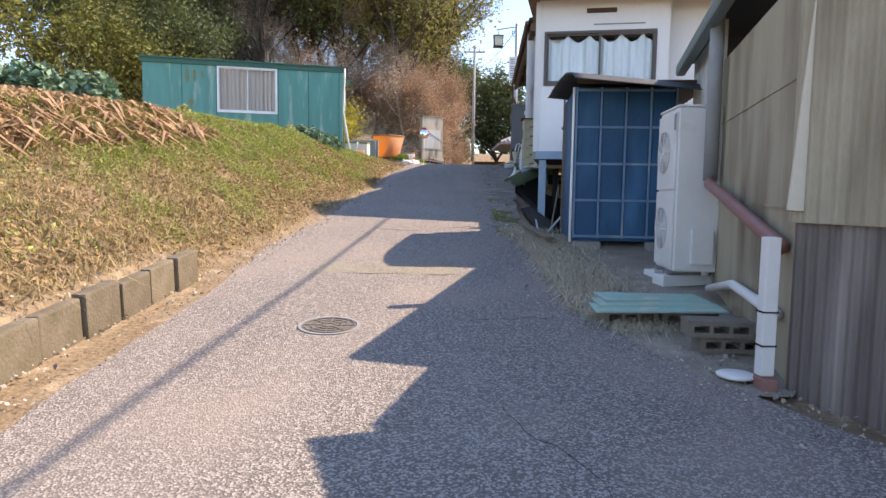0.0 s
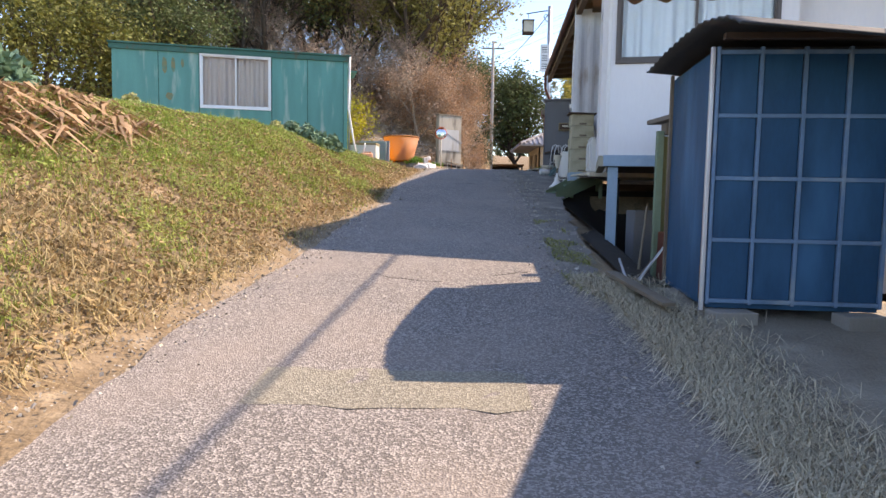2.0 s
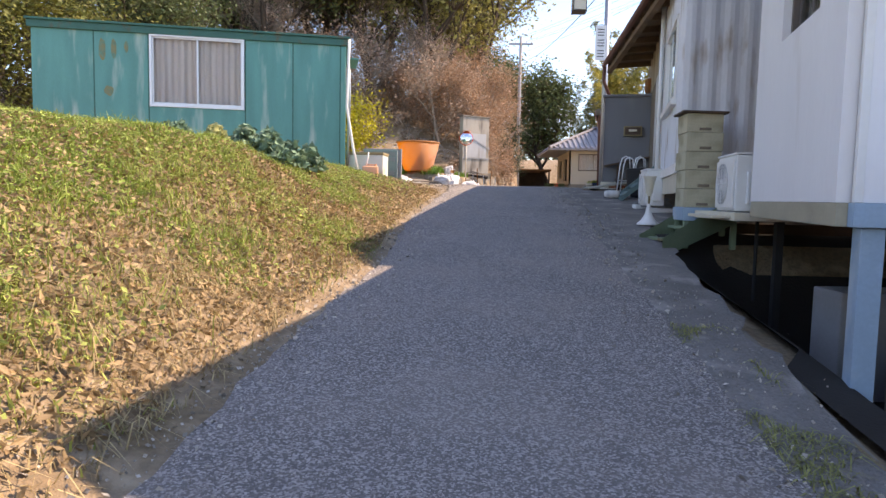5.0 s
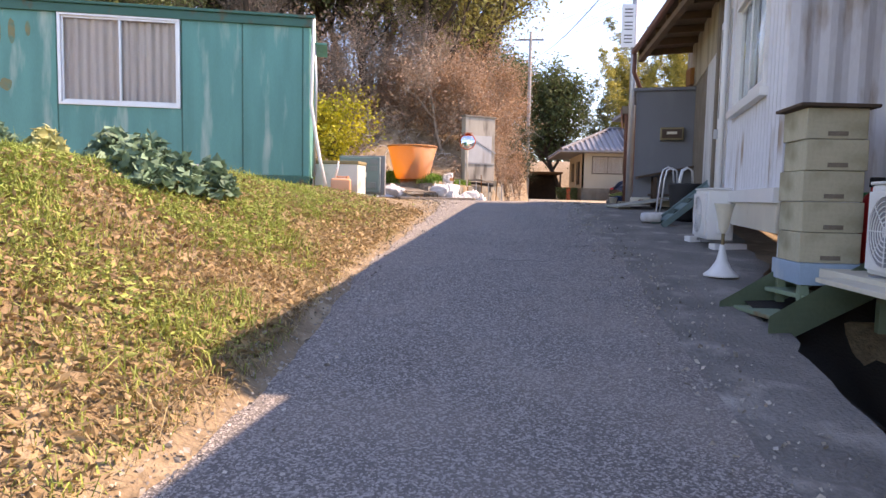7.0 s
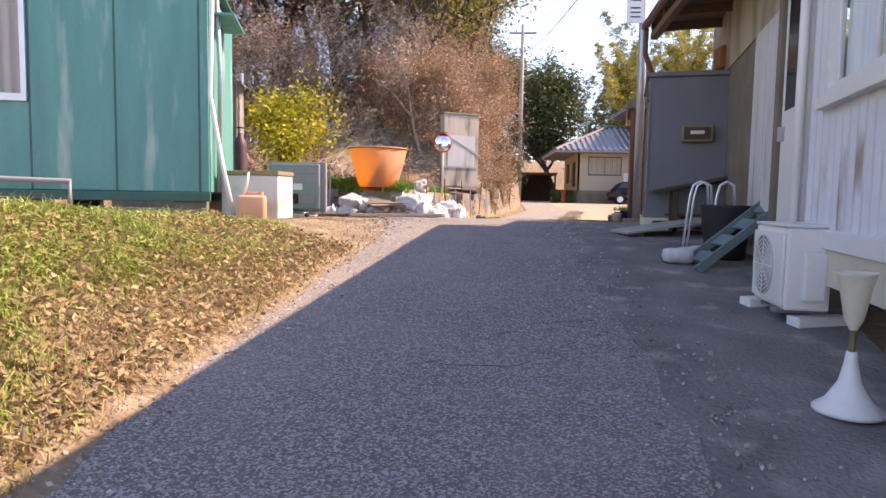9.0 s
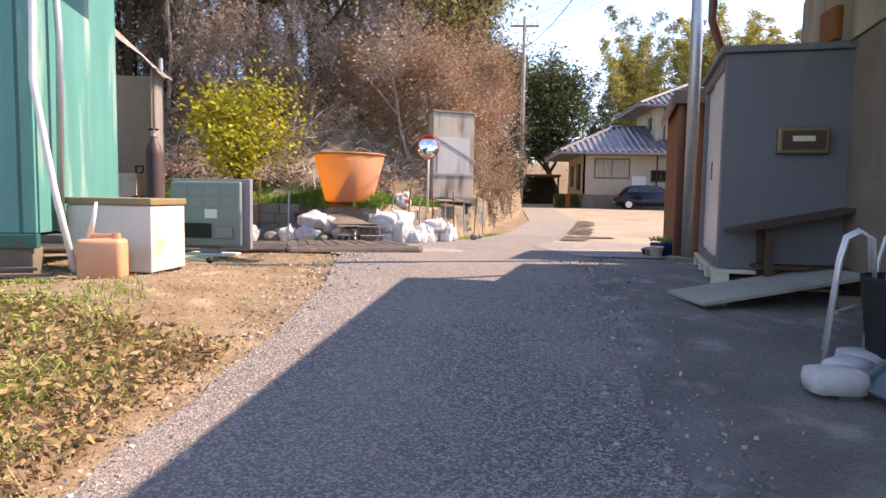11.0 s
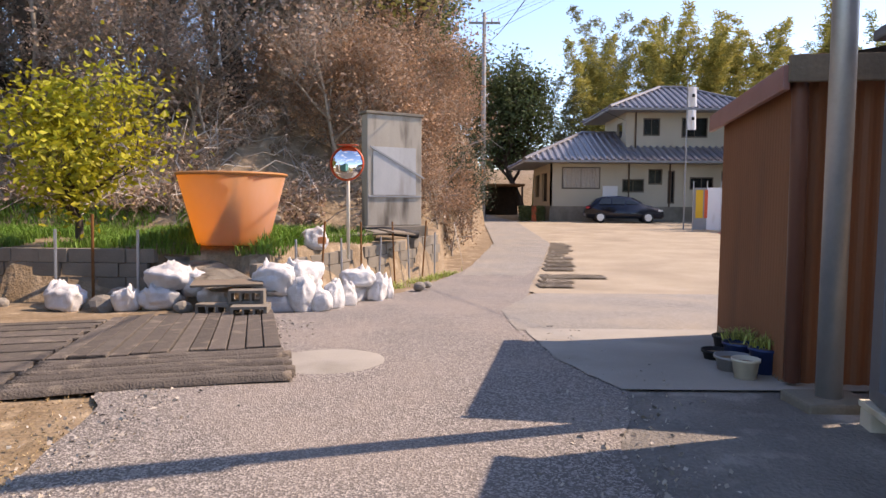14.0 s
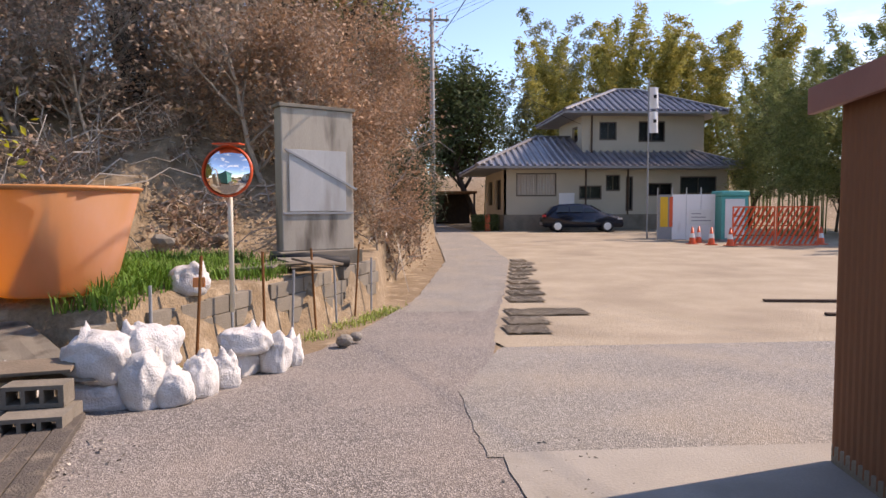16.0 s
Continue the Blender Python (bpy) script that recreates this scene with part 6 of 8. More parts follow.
for r, q in zip(rows, rows[1:]):
    for i in range(6):
        bm.faces.new((r[i], r[i + 1], q[i + 1], q[i]))
bmesh.ops.solidify(bm, geom=bm.faces[:], thickness=0.16)
tagged(ob_from("pavement_5", bm, M_SLAB), "broken pale concrete path sloping onto the terrace", "path", kind="structure")
for x, y, dz, rz in ((-1.93, 28.0, 0.0, 8), (-1.98, 28.24, 0.0, 3), (-2.4, 28.24, 0.0, -3), (-2.03, 28.24, 0.155, 6)):
    hollow_block("concrete_block", pose(x, y, road_z(y) + 0.02 + dz, 0, 0, rz), "grey hollow concrete block used as a step", "step blocks", h=0.15)
wp2 = ob_from("timber_board", bx(0, 0.8, 0, 0.34, 0, 0.025, 0.004), M_WOOD)
wp2.matrix_world = pose(-2.5, 28.36, 2.60, 4, 0, 14)
tagged(wp2, "weathered board laid on the step blocks", "board")


# sandbags
def sandbag(seed, w_, d_, h_):
    bm = bmesh.new()
    bmesh.ops.create_icosphere(bm, subdivisions=4, radius=1.0)
    for v in bm.verts:
        x, y, z = v.co
        k = 1 + 0.20 * noise.noise((x * 1.3 + seed * 7, y * 1.3, z * 1.3)) + 0.07 * noise.noise((x * 3.2 + seed * 3, y * 3.2, z * 3.2))
        pleat = abs(math.sin(math.atan2(y, x) * 4.5 + seed + 2.2 * noise.noise((x * 2, y * 2, z * 2 + seed))))
        k -= 0.17 * (1 - pleat) ** 2 * smooth01(0.55 + 0.7 * z) + 0.07 * abs(noise.noise((x * 5 + seed, y * 5, z * 4)))
        sx = math.copysign(abs(x) ** 0.72, x)
        sy = math.copysign(abs(y) ** 0.8, y)
        sz = math.copysign(abs(z) ** 0.8, z)
        zz = max(sz * k, -0.82)
        v.co = (sx * k * w_, sy * k * d_, (zz + 0.82) * h_)
    # tied mouth
    top = Vector((w_ * 0.55 * math.sin(seed * 2.7), d_ * 0.4 * math.cos(seed * 3.1), h_ * 1.75))
    for v in bm.verts:
        d = (v.co - top).length
        if d < 0.16:
            v.co += Vector((0.25 * (top.x - v.co.x) * 0.6, 0, (0.16 - d) * (0.35 + 0.4 * math.sin(v.co.x * 60 + seed))))
    me_bag = ob_from("sandbag", bm, M_BAG, smooth=True)
    return me_bag


bags = [(-1.66, 28.86, 0.0, 0.31, 0.22, 0.14, 8), (-1.64, 28.88, 0.22, 0.30, 0.23, 0.22, -8), (-1.31, 28.80, 0.0, 0.19, 0.17, 0.25, 60), (-1.34, 29.06, 0.27, 0.26, 0.21, 0.21, 35), (-1.36, 29.12, 0.0, 0.26, 0.2, 0.17, 10), (-1.12, 28.86, 0.0, 0.17, 0.14, 0.17, 10),
        (-1.0, 29.12, 0.0, 0.18, 0.15, 0.2, 80), (-0.88, 29.42, 0.0, 0.15, 0.13, 0.17, 30), (-0.86, 29.9, 0.0, 0.26, 0.18, 0.15, 60), (-0.8, 29.85, 0.22, 0.27, 0.2, 0.15, 15), (-0.58, 30.02, 0.0, 0.18, 0.16, 0.21, 75), (-0.5, 30.3, 0.0, 0.18, 0.15, 0.18, 0),
        (-3.12, 29.02, 0.0, 0.30, 0.22, 0.17, 15), (-3.05, 29.1, 0.26, 0.31, 0.22, 0.17, -12), (-2.42, 29.0, 0.0, 0.25, 0.2, 0.19, -30), (-2.72, 29.22, 0.14, 0.27, 0.2, 0.19, 30), (-3.48, 28.9, 0.0, 0.18, 0.16, 0.16, 10), (-4.28, 28.95, 0.0, 0.25, 0.2, 0.18, 0)]
for k, (x, y, dz, w_, d_, h_, rz) in enumerate(bags):
    b = sandbag(k + 1, w_ * 0.93, d_ * 0.93, h_ * 0.93)
    b.matrix_world = pose(x, y, road_z(y) + 0.005 + dz, 6 * math.sin(k * 2), 6 * math.cos(k * 3), rz)
    tagged(b, "filled white woven plastic sandbag", "sandbag", "sandbags")
bg = sandbag(31, 0.2, 0.18, 0.18)
bg.matrix_world = pose(-1.55, 30.7, 2.87, 0, 0, 20)
tagged(bg, "white printed plastic bag on the terrace", "bag")
part("print_patch", bx(0.02, 0.14, -0.19, -0.178, 0.1, 0.2, 0.01), M_ORANGE, bg, "orange printed patch")
for k, (x, y, r, z) in enumerate(((-3.78, 28.92, 0.17, 2.23), (-3.72, 29.2, 0.16, 2.3), (-2.74, 28.78, 0.11, 2.25), (0.0, 31.2, 0.1, 2.22), (0.1, 31.45, 0.08, 2.22), (-5.3, 29.3, 0.1, 2.2), (-3.4, 35.3, 0.2, 3.1), (-2.6, 36.0, 0.12, 3.2))):
    bm = bmesh.new()
    bmesh.ops.create_icosphere(bm, subdivisions=2, radius=r)
    for v in bm.verts:
        v.co *= 1 + 0.35 * noise.noise(v.co * 6 + Vector((k * 5, 0, 0)))
        v.co.z *= 0.75
    o = ob_from("stone", bm, M_STONE)
    o.location = (x, y, z + r * 0.45)
    tagged(o, "rough brown field stone on the ground", "stone", "loose stones")

# orange tub, mirror, slab
tb = thing("water_tub", "large orange fibreglass tub with pinkish blotches", "tub", pose(-2.57, 30.12, 2.84))
part("shell", lathe([(0, 0.16), (0.47, 0.15), (0.485, 0.18), (0.725, 1.10), (0.712, 1.10), (0.47, 0.2), (0, 0.2)], 64), M_ORANGE, tb, "", True)
part("rim", lathe([(0.722, 1.085), (0.748, 1.10), (0.752, 1.118), (0.72, 1.13), (0.70, 1.105)], 64), mat("faded_orange_rim", (0.55, 0.22, 0.07), 0.5, 0.15), tb, "faded brownish rim", True)
mr = thing("traffic_mirror", "round orange-rimmed convex traffic mirror on a pole", "mirror", pose(-0.94, 29.98, 2.80))
part("pole", cyl(0.024, 0.024, (0, 0, 0), (0, 0, 1.5), 12), M_CREAM, mr, "", True)
back = pose(0, -0.04, 1.30, 0, 0, -8) @ pose(0, 0, 0, 84, 0, 0)
o = part("rim", lathe([(0.226, 0.0), (0.238, 0.012), (0.238, 0.035), (0.222, 0.04)], 40), M_REDO, mr, "orange-red rim", True)
o.matrix_basis = back
o = part("mirror_face", lathe([(0.0, 0.075), (0.06, 0.072), (0.12, 0.062), (0.18, 0.044), (0.222, 0.022)], 40), M_MIRROR, mr, "convex mirror", True)
o.matrix_basis = back
o = part("back_shell", lathe([(0.0, -0.03), (0.15, -0.02), (0.235, 0.01)], 40), M_REDO, mr, "", True)
o.matrix_basis = back
o = part("hood", bx(-0.13, 0.13, -0.02, 0.12, 0.0, 0.012, 0.004), M_REDO, mr)
o.matrix_basis = pose(0, -0.1, 1.545, 0, 0, -8)
part("clamp", bx(-0.04, 0.04, -0.05, 0.03, 1.2, 1.36, 0.006), M_STEEL, mr)
sb = thing("concrete_slab", "upright streaked concrete gate slab with white panel", "concrete slab", pose(-1.16, 33.98, 2.82, 0, 0, 31) @ Matrix.Diagonal((1.02, 1, 0.955, 1)))
part("pillar", bx(0, 1.2, 0, 0.28, 0.3, 2.62, 0.02), M_SLAB, sb)
part("base", bx(-0.08, 1.3, -0.1, 0.36, -0.1, 0.298, 0.02), M_CONC_OLD, sb)
part("inset_panel", bx(0.12, 1.06, -0.012, -0.002, 0.95, 1.95, 0.003), mat("faded_grey_panel", (0.46, 0.46, 0.45), 0.8, 0.15, 2, 40, 0.1, stain=(0.25, 0.23, 0.2), stretch=(2, 2, 0.4)), sb, "faded white inset panel")
part("diagonal_brace", bx(0, 1.35, -0.03, -0.013, -0.02, 0.02, 0.003, m=pose(0.05, 0, 1.95, 0, 28, 0)), M_POLE, sb)
part("bar", bx(0.02, 1.18, -0.026, -0.003, 0.9, 0.935, 0.003), M_POLE, sb)
part("cap", bx(-0.03, 1.23, -0.03, 0.31, 2.622, 2.68, 0.01), M_CONC_OLD, sb)
for k in range(4):
    o = ob_from("scrap_board", bx(0, 0.7, 0, 0.35, 0, 0.03, 0.004), M_WOOD if k % 2 else M_CONC_OLD)
    o.matrix_world = pose(-1.7 + 0.4 * k, 32.3 + 0.3 * (k % 3), 2.95 + 0.03 * k, 3 * k, -4 + 3 * k, 20 * k)
    tagged(o, "weathered scrap board lying on the terrace", "board", "scrap boards")
blk = ob_from("rubber_hose", tube([(-1.25, 33.65, 3.0), (-0.8, 33.6, 3.04), (-0.4, 33.75, 2.98), (-0.15, 33.85, 2.95)], 0.08, 10), M_BLACK, smooth=True)
tagged(blk, "thick black rubber hose lying at the slab", "hose")

# ---- far yard: car, fence, cabin ----
car = thing("car", "dark blue compact estate car parked before the house", "car", pose(8.7, 60.0, road_z(60) + 0.02, 0, 0, -7))
bm = bmesh.new()
half = [(-0.02, 0.42), (0.0, 0.75), (0.1, 0.98), (0.32, 1.06), (0.62, 1.42), (1.0, 1.56), (1.9, 1.60), (2.6, 1.52), (3.3, 1.12), (3.6, 1.04), (4.2, 0.9), (4.45, 0.72), (4.5, 0.42), (4.4, 0.27), (0.15, 0.27)]
vl = [bm.verts.new((x, 0.0 + (0.22 * max(0, (z - 1.0)) if z > 1.0 else 0), z)) for x, z in half]
vr = [bm.verts.new((x, 1.75 - (0.22 * max(0, (z - 1.0)) if z > 1.0 else 0), z)) for x, z in half]
bm.faces.new(vl)
bm.faces.new(vr[::-1])
for i in range(len(half)):
    j = (i + 1) % len(half)
    bm.faces.new((vl[j], vl[i], vr[i], vr[j]))
bmesh.ops.recalc_face_normals(bm, faces=bm.faces)
bmesh.ops.bevel(bm, geom=bm.edges[:], offset=0.035, segments=2, affect="EDGES")
part("body", bm, M_CARP, car, "", True)
for a, b in (((0.72, 1.12), (1.45, 1.46)), ((1.52, 1.12), (2.25, 1.48)), ((2.32, 1.12), (2.95, 1.36))):
    bm = bmesh.new()
    zs_ = [(a[0], a[1]), (b[0] if b[0] < 2.9 else 3.1, a[1]), (b[0] - (0.35 if b[0] > 2.9 else 0), b[1]), (a[0] + (0.2 if a[0] < 1 else 0), b[1])]
    bm.faces.new([bm.verts.new((x, 0.22 * (z - 1.0) - 0.012, z)) for x, z in zs_])
    part("side_window", bm, M_DARKGLASS, car)
bm = bmesh.new()
bm.faces.new([bm.verts.new(p) for p in ((2.68, 0.14, 1.50), (2.68, 1.61, 1.50), (3.28, 1.7, 1.16), (3.28, 0.05, 1.16))])
part("windscreen", bm, M_DARKGLASS, car).location = (0.02, 0, 0.02)
for x in (0.85, 3.6):
    for y in (-0.02, 1.57):
        wl_ = part("wheel", lathe([(0.0, 0.0), (0.2, 0.0), (0.3, 0.0), (0.33, 0.03), (0.33, 0.17), (0.3, 0.2), (0, 0.2)], 24), M_BLACK, car, "", True)
        wl_.matrix_basis = pose(x, y, 0.33, -90, 0, 0)
        rm = part("rim", lathe([(0.0, 0.205), (0.1, 0.21), (0.2, 0.205), (0.21, 0.2)] if y > 1 else [(0.0, -0.01), (0.1, -0.012), (0.2, -0.006), (0.21, 0.0)], 20), M_ALU, wl_)
part("tail_light", bx(-0.01, 0.2, -0.006, 0.1, 0.85, 0.97, 0.01), M_RED, car)
part("headlight", bx(4.15, 4.42, -0.004, 0.12, 0.7, 0.8, 0.01), M_WHITE2, car)
part("bumper", bx(-0.03, 0.1, 0.1, 1.65, 0.4, 0.55, 0.02), M_GREYP, car)
for k in range(2):
    bp = thing("barrier_fence", "orange slatted construction barrier panel", "barrier", pose(13.35 + 1.65 * k, 47.95 - 0.15 * k, road_z(48) + 0.04, 0, 0, -6), "barrier panels")
    part("frame", holed_wall(1.6, 1.5, 0.04, [(0.05, 1.55, 0.05, 1.45)]), M_REDO, bp)
    for j in range(11):
        x0 = -0.55 + j * 0.2
        bm = bmesh.new()
        pts = []
        for q, z in ((0, 0.06), (1, 1.44)):
            pts.append((x0 + z * 0.55, z))
        a, b = pts
        ca, cb_ = min(max(a[0], 0.05), 1.55), min(max(b[0], 0.05), 1.55)
        za, zb = a[1] + (ca - a[0]) / 0.55, b[1] + (cb_ - b[0]) / 0.55
        if zb - za > 0.1:
            cyl(0.045, 0.045, (ca, 0.02, za), (cb_, 0.02, zb), 4, bm)
            part("slat", bm, M_REDO, bp)
        else:
            bm.free()
    for j in range(1, 4):
        part("rail", bx(0.05, 1.55, 0.012, 0.03, 0.37 * j, 0.37 * j + 0.04), M_RUST, bp)
tl = thing("portable_toilet", "teal and white portable toilet cabin", "portable toilet", pose(14.2, 50.5, road_z(50) + 0.03, 0, 0, -8))
part("cabin", bx(0, 1.1, 0, 1.2, 0.1, 1.9, 0.03), M_TEALP, tl)
part("roof", bx(-0.04, 1.14, -0.04, 1.24, 1.9, 2.15, 0.08), M_TEALP, tl, "rounded teal roof", True)
part("skid", bx(0, 1.1, 0, 1.2, 0, 0.1), M_GREYP, tl)
part("door", bx(0.15, 0.95, -0.02, -0.002, 0.15, 1.8, 0.01), M_WHITE2, tl, "white door")
hw_ = thing("site_hoarding", "white and grey site hoarding with posted notices", "hoarding", pose(11.9, 51.6, road_z(51) + 0.03, 0, 0, -12))
for k in range(4):
    part("panel", bx(k * 0.6, k * 0.6 + 0.58, 0, 0.04, 0.05, 2.0, 0.006), M_WHITE if k != 0 else M_GREYP, hw_)
    part("post", cyl(0.025, 0.025, (k * 0.6, 0.06, 0), (k * 0.6, 0.06, 2.3), 8), M_STEEL, hw_)
part("notice", bx(0.1, 0.42, -0.03, -0.005, 0.6, 1.9, 0.004), M_YELLOW, hw_, "yellow notice board")
part("notice", bx(0.48, 0.62, -0.03, -0.005, 0.6, 1.9, 0.004), M_REDO, hw_, "orange notice strip")
part("notice", bx(1.3, 2.3, -0.03, -0.005, 0.7, 1.35, 0.004), M_WHITE2, hw_, "white notice board")
for k in range(3):
    part("letter_bar", bx(1.4, 2.2 - 0.2 * k, -0.036, -0.031, 0.85 + 0.15 * k, 0.89 + 0.15 * k), M_GREYP, hw_)
fp = thing("flagpole", "thin pole with two white banners", "flagpole", pose(12.05, 53.2, road_z(53)))
part("pole", cyl(0.04, 0.03, (0, 0, 0), (0, 0, 7.3), 10), M_POLE, fp)
for z in (5.95, 4.85):
    bm = bmesh.new()
    rr = [[bm.verts.new((0.05 + 0.42 * i / 5, 0.08 * math.sin(i * 1.3 + j * 0.5), z + j * 0.24)) for i in range(6)] for j in range(5)]
    for r, s in zip(rr, rr[1:]):
        for i in range(5):
            bm.faces.new((r[i], r[i + 1], s[i + 1], s[i]))
    ban = part("banner", bm, M_WHITE, fp, "white cloth banner with dark mark", True)
    part("mark", bx(0.18, 0.32, -0.13, -0.12, z + 0.45, z + 0.6), M_BLACK, ban)
for k in range(5):
    cn = thing("traffic_cone", "orange traffic cone with white band", "traffic cone", pose((12.4, 12.9, 13.25, 13.0, 17.2)[k], (49.3, 48.7, 47.9, 50.0, 48.4)[k], road_z(48.6) + 0.03), "traffic cones")
    part("base_plate", bx(-0.18, 0.18, -0.18, 0.18, 0, 0.03, 0.005), M_REDO, cn)
    part("cone", lathe([(0.14, 0.03), (0.03, 0.7), (0, 0.7)], 18), M_REDO, cn, "", True)
    part("band", lathe([(0.108, 0.26), (0.078, 0.44)], 18), M_WHITE2, cn, "white reflective band", True)
rb2 = ob_from("bollard", bx(-0.15, 0.15, -0.1, 0.1, 0, 1.0, 0.04), M_REDO)
rb2.matrix_world = pose(5.9, 62.2, 2.42)
tagged(rb2, "red box standing before the house hedge", "post box")

# ---- utility pole and cables ----
up_ = thing("utility_pole", "grey utility pole with crossarm and insulators", "utility pole", pose(2.6, 61.0, 2.3))
part("pole", cyl(0.17, 0.11, (0, 0, 0), (0, 0, 12.6), 14), M_POLE, up_, "", True)
part("crossarm", bx(-0.95, 0.95, -0.06, 0.06, 11.95, 12.07, 0.01), M_POLE, up_)
for x in (-0.85, -0.45, 0.45, 0.85):
    part("insulator", cyl(0.05, 0.04, (x, 0, 12.07), (x, 0, 12.28), 8), M_WHITE2, up_)


def cable(a, b, sag, r=0.012):
    pts = [Vector(a).lerp(Vector(b), k / 16) - Vector((0, 0, sag * 4 * (k / 16) * (1 - k / 16))) for k in range(17)]
    tagged(ob_from("power_cable", tube(pts, r, 5), M_BLACK), "thin black overhead power cable", "cable", "overhead cables")


for k, x in enumerate((-0.85, -0.45, 0.45, 0.85)):
    cable((2.6 + x, 61, 14.55), (26 + x, 20 + k, 19), 1.2, 0.008)
cable((2.6, 61, 13.6), (14, 18, 12.2), 0.8, 0.009)
cable((2.6, 61, 13.0), (2.6, 24.75, 7.5), 0.5, 0.014)
cable((2.6, 61, 13.3), (12, 64.2, 9.0), 0.3, 0.012)
cable((1.7, 61, 14.55), (-12, 100, 15), 0.8, 0.014)

cable((2.0, -14, 4.5), (5.5, 18, 7.6), 0.25, 0.02)
# faded yellow band and cracks in the lane
bm = bmesh.new()
rows = [[bm.verts.new((-1.25 + 1.4 * i / 8 + 0.05 * noise.noise((i, j, 2)), 6.25 + 0.5 * j / 3 + 0.08 * noise.noise((i * 0.8, j, 5)), road_z(6.25 + 0.5 * j / 3) + 0.031)) for i in range(9)] for j in range(4)]
for r, s in zip(rows, rows[1:]):
    for i in range(8):
        bm.faces.new((r[i], r[i + 1], s[i + 1], s[i]))
tagged(ob_from("road_marking", bm, asphalt("worn_yellow_band", (0.205, 0.185, 0.15), (0.35, 0.32, 0.26), (0.31, 0.27, 0.20))), "worn pale yellow band across the lane", "road marking", kind="structure")
for k, (x0, y0, dx, dy, n) in enumerate(((-0.95, 9.0, 0.1, -0.05, 9), (0.1, 9.0, 0.07, 0.03, 8), (0.3, 3.1, 0.05, -0.12, 10), (0.2, 4.6, 0.11, 0.02, 9), (-0.3, 17.2, 0.12, 0.0, 8), (0.5, 18.0, 0.1, 0.02, 7), (1.7, 22.0, 0.05, -0.13, 9))):
    pts = []
    x, y = x0, y0
    for i in range(n):
        pts.append((x, y, road_z(y) + 0.029))
        x += 0.7 * dx + 0.10 * noise.noise((i * 1.37, k * 1.7, 1.3))
        y += 0.7 * dy + 0.12 * noise.noise((i * 1.37, k * 1.7, 6.4))
    tagged(ob_from("crack", tube(pts, [0.0035 * (0.5 + abs(noise.noise((i, k, 9)))) for i in range(n)], 4), M_BLACK), "thin dark crack in the asphalt", "crack", "asphalt cracks")
# black sheet over the ground that paints in the shade below the raised buildings
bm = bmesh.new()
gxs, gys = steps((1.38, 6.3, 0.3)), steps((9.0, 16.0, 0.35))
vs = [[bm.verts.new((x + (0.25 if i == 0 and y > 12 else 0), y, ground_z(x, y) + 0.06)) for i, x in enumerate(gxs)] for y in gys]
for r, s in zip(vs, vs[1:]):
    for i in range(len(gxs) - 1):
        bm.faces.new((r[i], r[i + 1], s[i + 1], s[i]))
tagged(ob_from("floor_undercroft", bm, mat("shade_black", (0.035, 0.03, 0.026), 0.95, 0.3, 2, 40, 0.4), smooth=True), "black sheet standing in for the shade below the raised buildings", "soil", kind="structure")


# ---- vegetation ----
RNG = np.random.default_rng(11)


def mesh_from(name, verts, faces, material, parent=None, label=""):
    me = bpy.data.meshes.new(name)
    me.from_pydata(verts.tolist() if hasattr(verts, "tolist") else verts, [], faces.tolist() if hasattr(faces, "tolist") else faces)
    me.materials.append(material)
    ob = new(name, me)
    if parent:
        ob.parent = parent
    if label:
        ob["label"] = label
    return ob


def unit(v):
    return v / np.maximum(np.linalg.norm(v, axis=1, keepdims=True), 1e-9)


def leaf_mesh(pts, size, up=0.4, slim=0.5):
    """Leaves: small folded diamonds at the points, turned at random."""
    n = len(pts)
    a = RNG.normal(size=(n, 3))
    a[:, 2] = a[:, 2] * 0.6 - up * 0.3
    a = unit(a)
    b = unit(np.cross(a, RNG.normal(size=(n, 3))))
    s = (size * RNG.uniform(0.6, 1.35, (n, 1)))
    fold = unit(np.cross(a, b)) * s * 0.12
    v = np.stack([pts - a * s, pts + b * s * slim + fold, pts + a * s, pts - b * s * slim + fold], 1).reshape(-1, 3)
    i = np.arange(n)[:, None] * 4
    return v, np.concatenate([i, i + 1, i + 2, i + 3], 1)


def blade_mesh(base, height, width, lean=0.5, bend=0.5):
    """Bent grass blades or stalks standing on the points: a quad and a tip."""
    n = len(base)
    ang = RNG.uniform(0, math.tau, n)
    d = np.stack([np.cos(ang), np.sin(ang), np.zeros(n)], 1)
    side = np.stack([-np.sin(ang), np.cos(ang), np.zeros(n)], 1)
    h = np.asarray(height).reshape(-1, 1) * RNG.uniform(0.5, 1.3, (n, 1))
    le = RNG.uniform(0.1, 1, (n, 1)) * lean
    up = np.array([[0, 0, 1.0]])
    mid = base + up * h * 0.55 + d * h * le * 0.4
    tip = base + up * h * (1 - bend * le) + d * h * le * (0.9 + bend)
    w = np.asarray(width).reshape(-1, 1) * RNG.uniform(0.7, 1.3, (n, 1))
    v = np.stack([base - side * w, base + side * w, mid + side * w * 0.8, mid - side * w * 0.8, tip], 1).reshape(-1, 3)
    i = np.arange(n)[:, None] * 5
    q = np.concatenate([i, i + 1, i + 2, i + 3], 1).tolist()
    t = np.concatenate([i + 3, i + 2, i + 4], 1).tolist()
    return v, q + t


def gz_many(xy):
    return np.array([ground_z(float(x), float(y)) for x, y in xy])


def stand_on(xy):
    return np.column_stack([xy, gz_many(xy)])


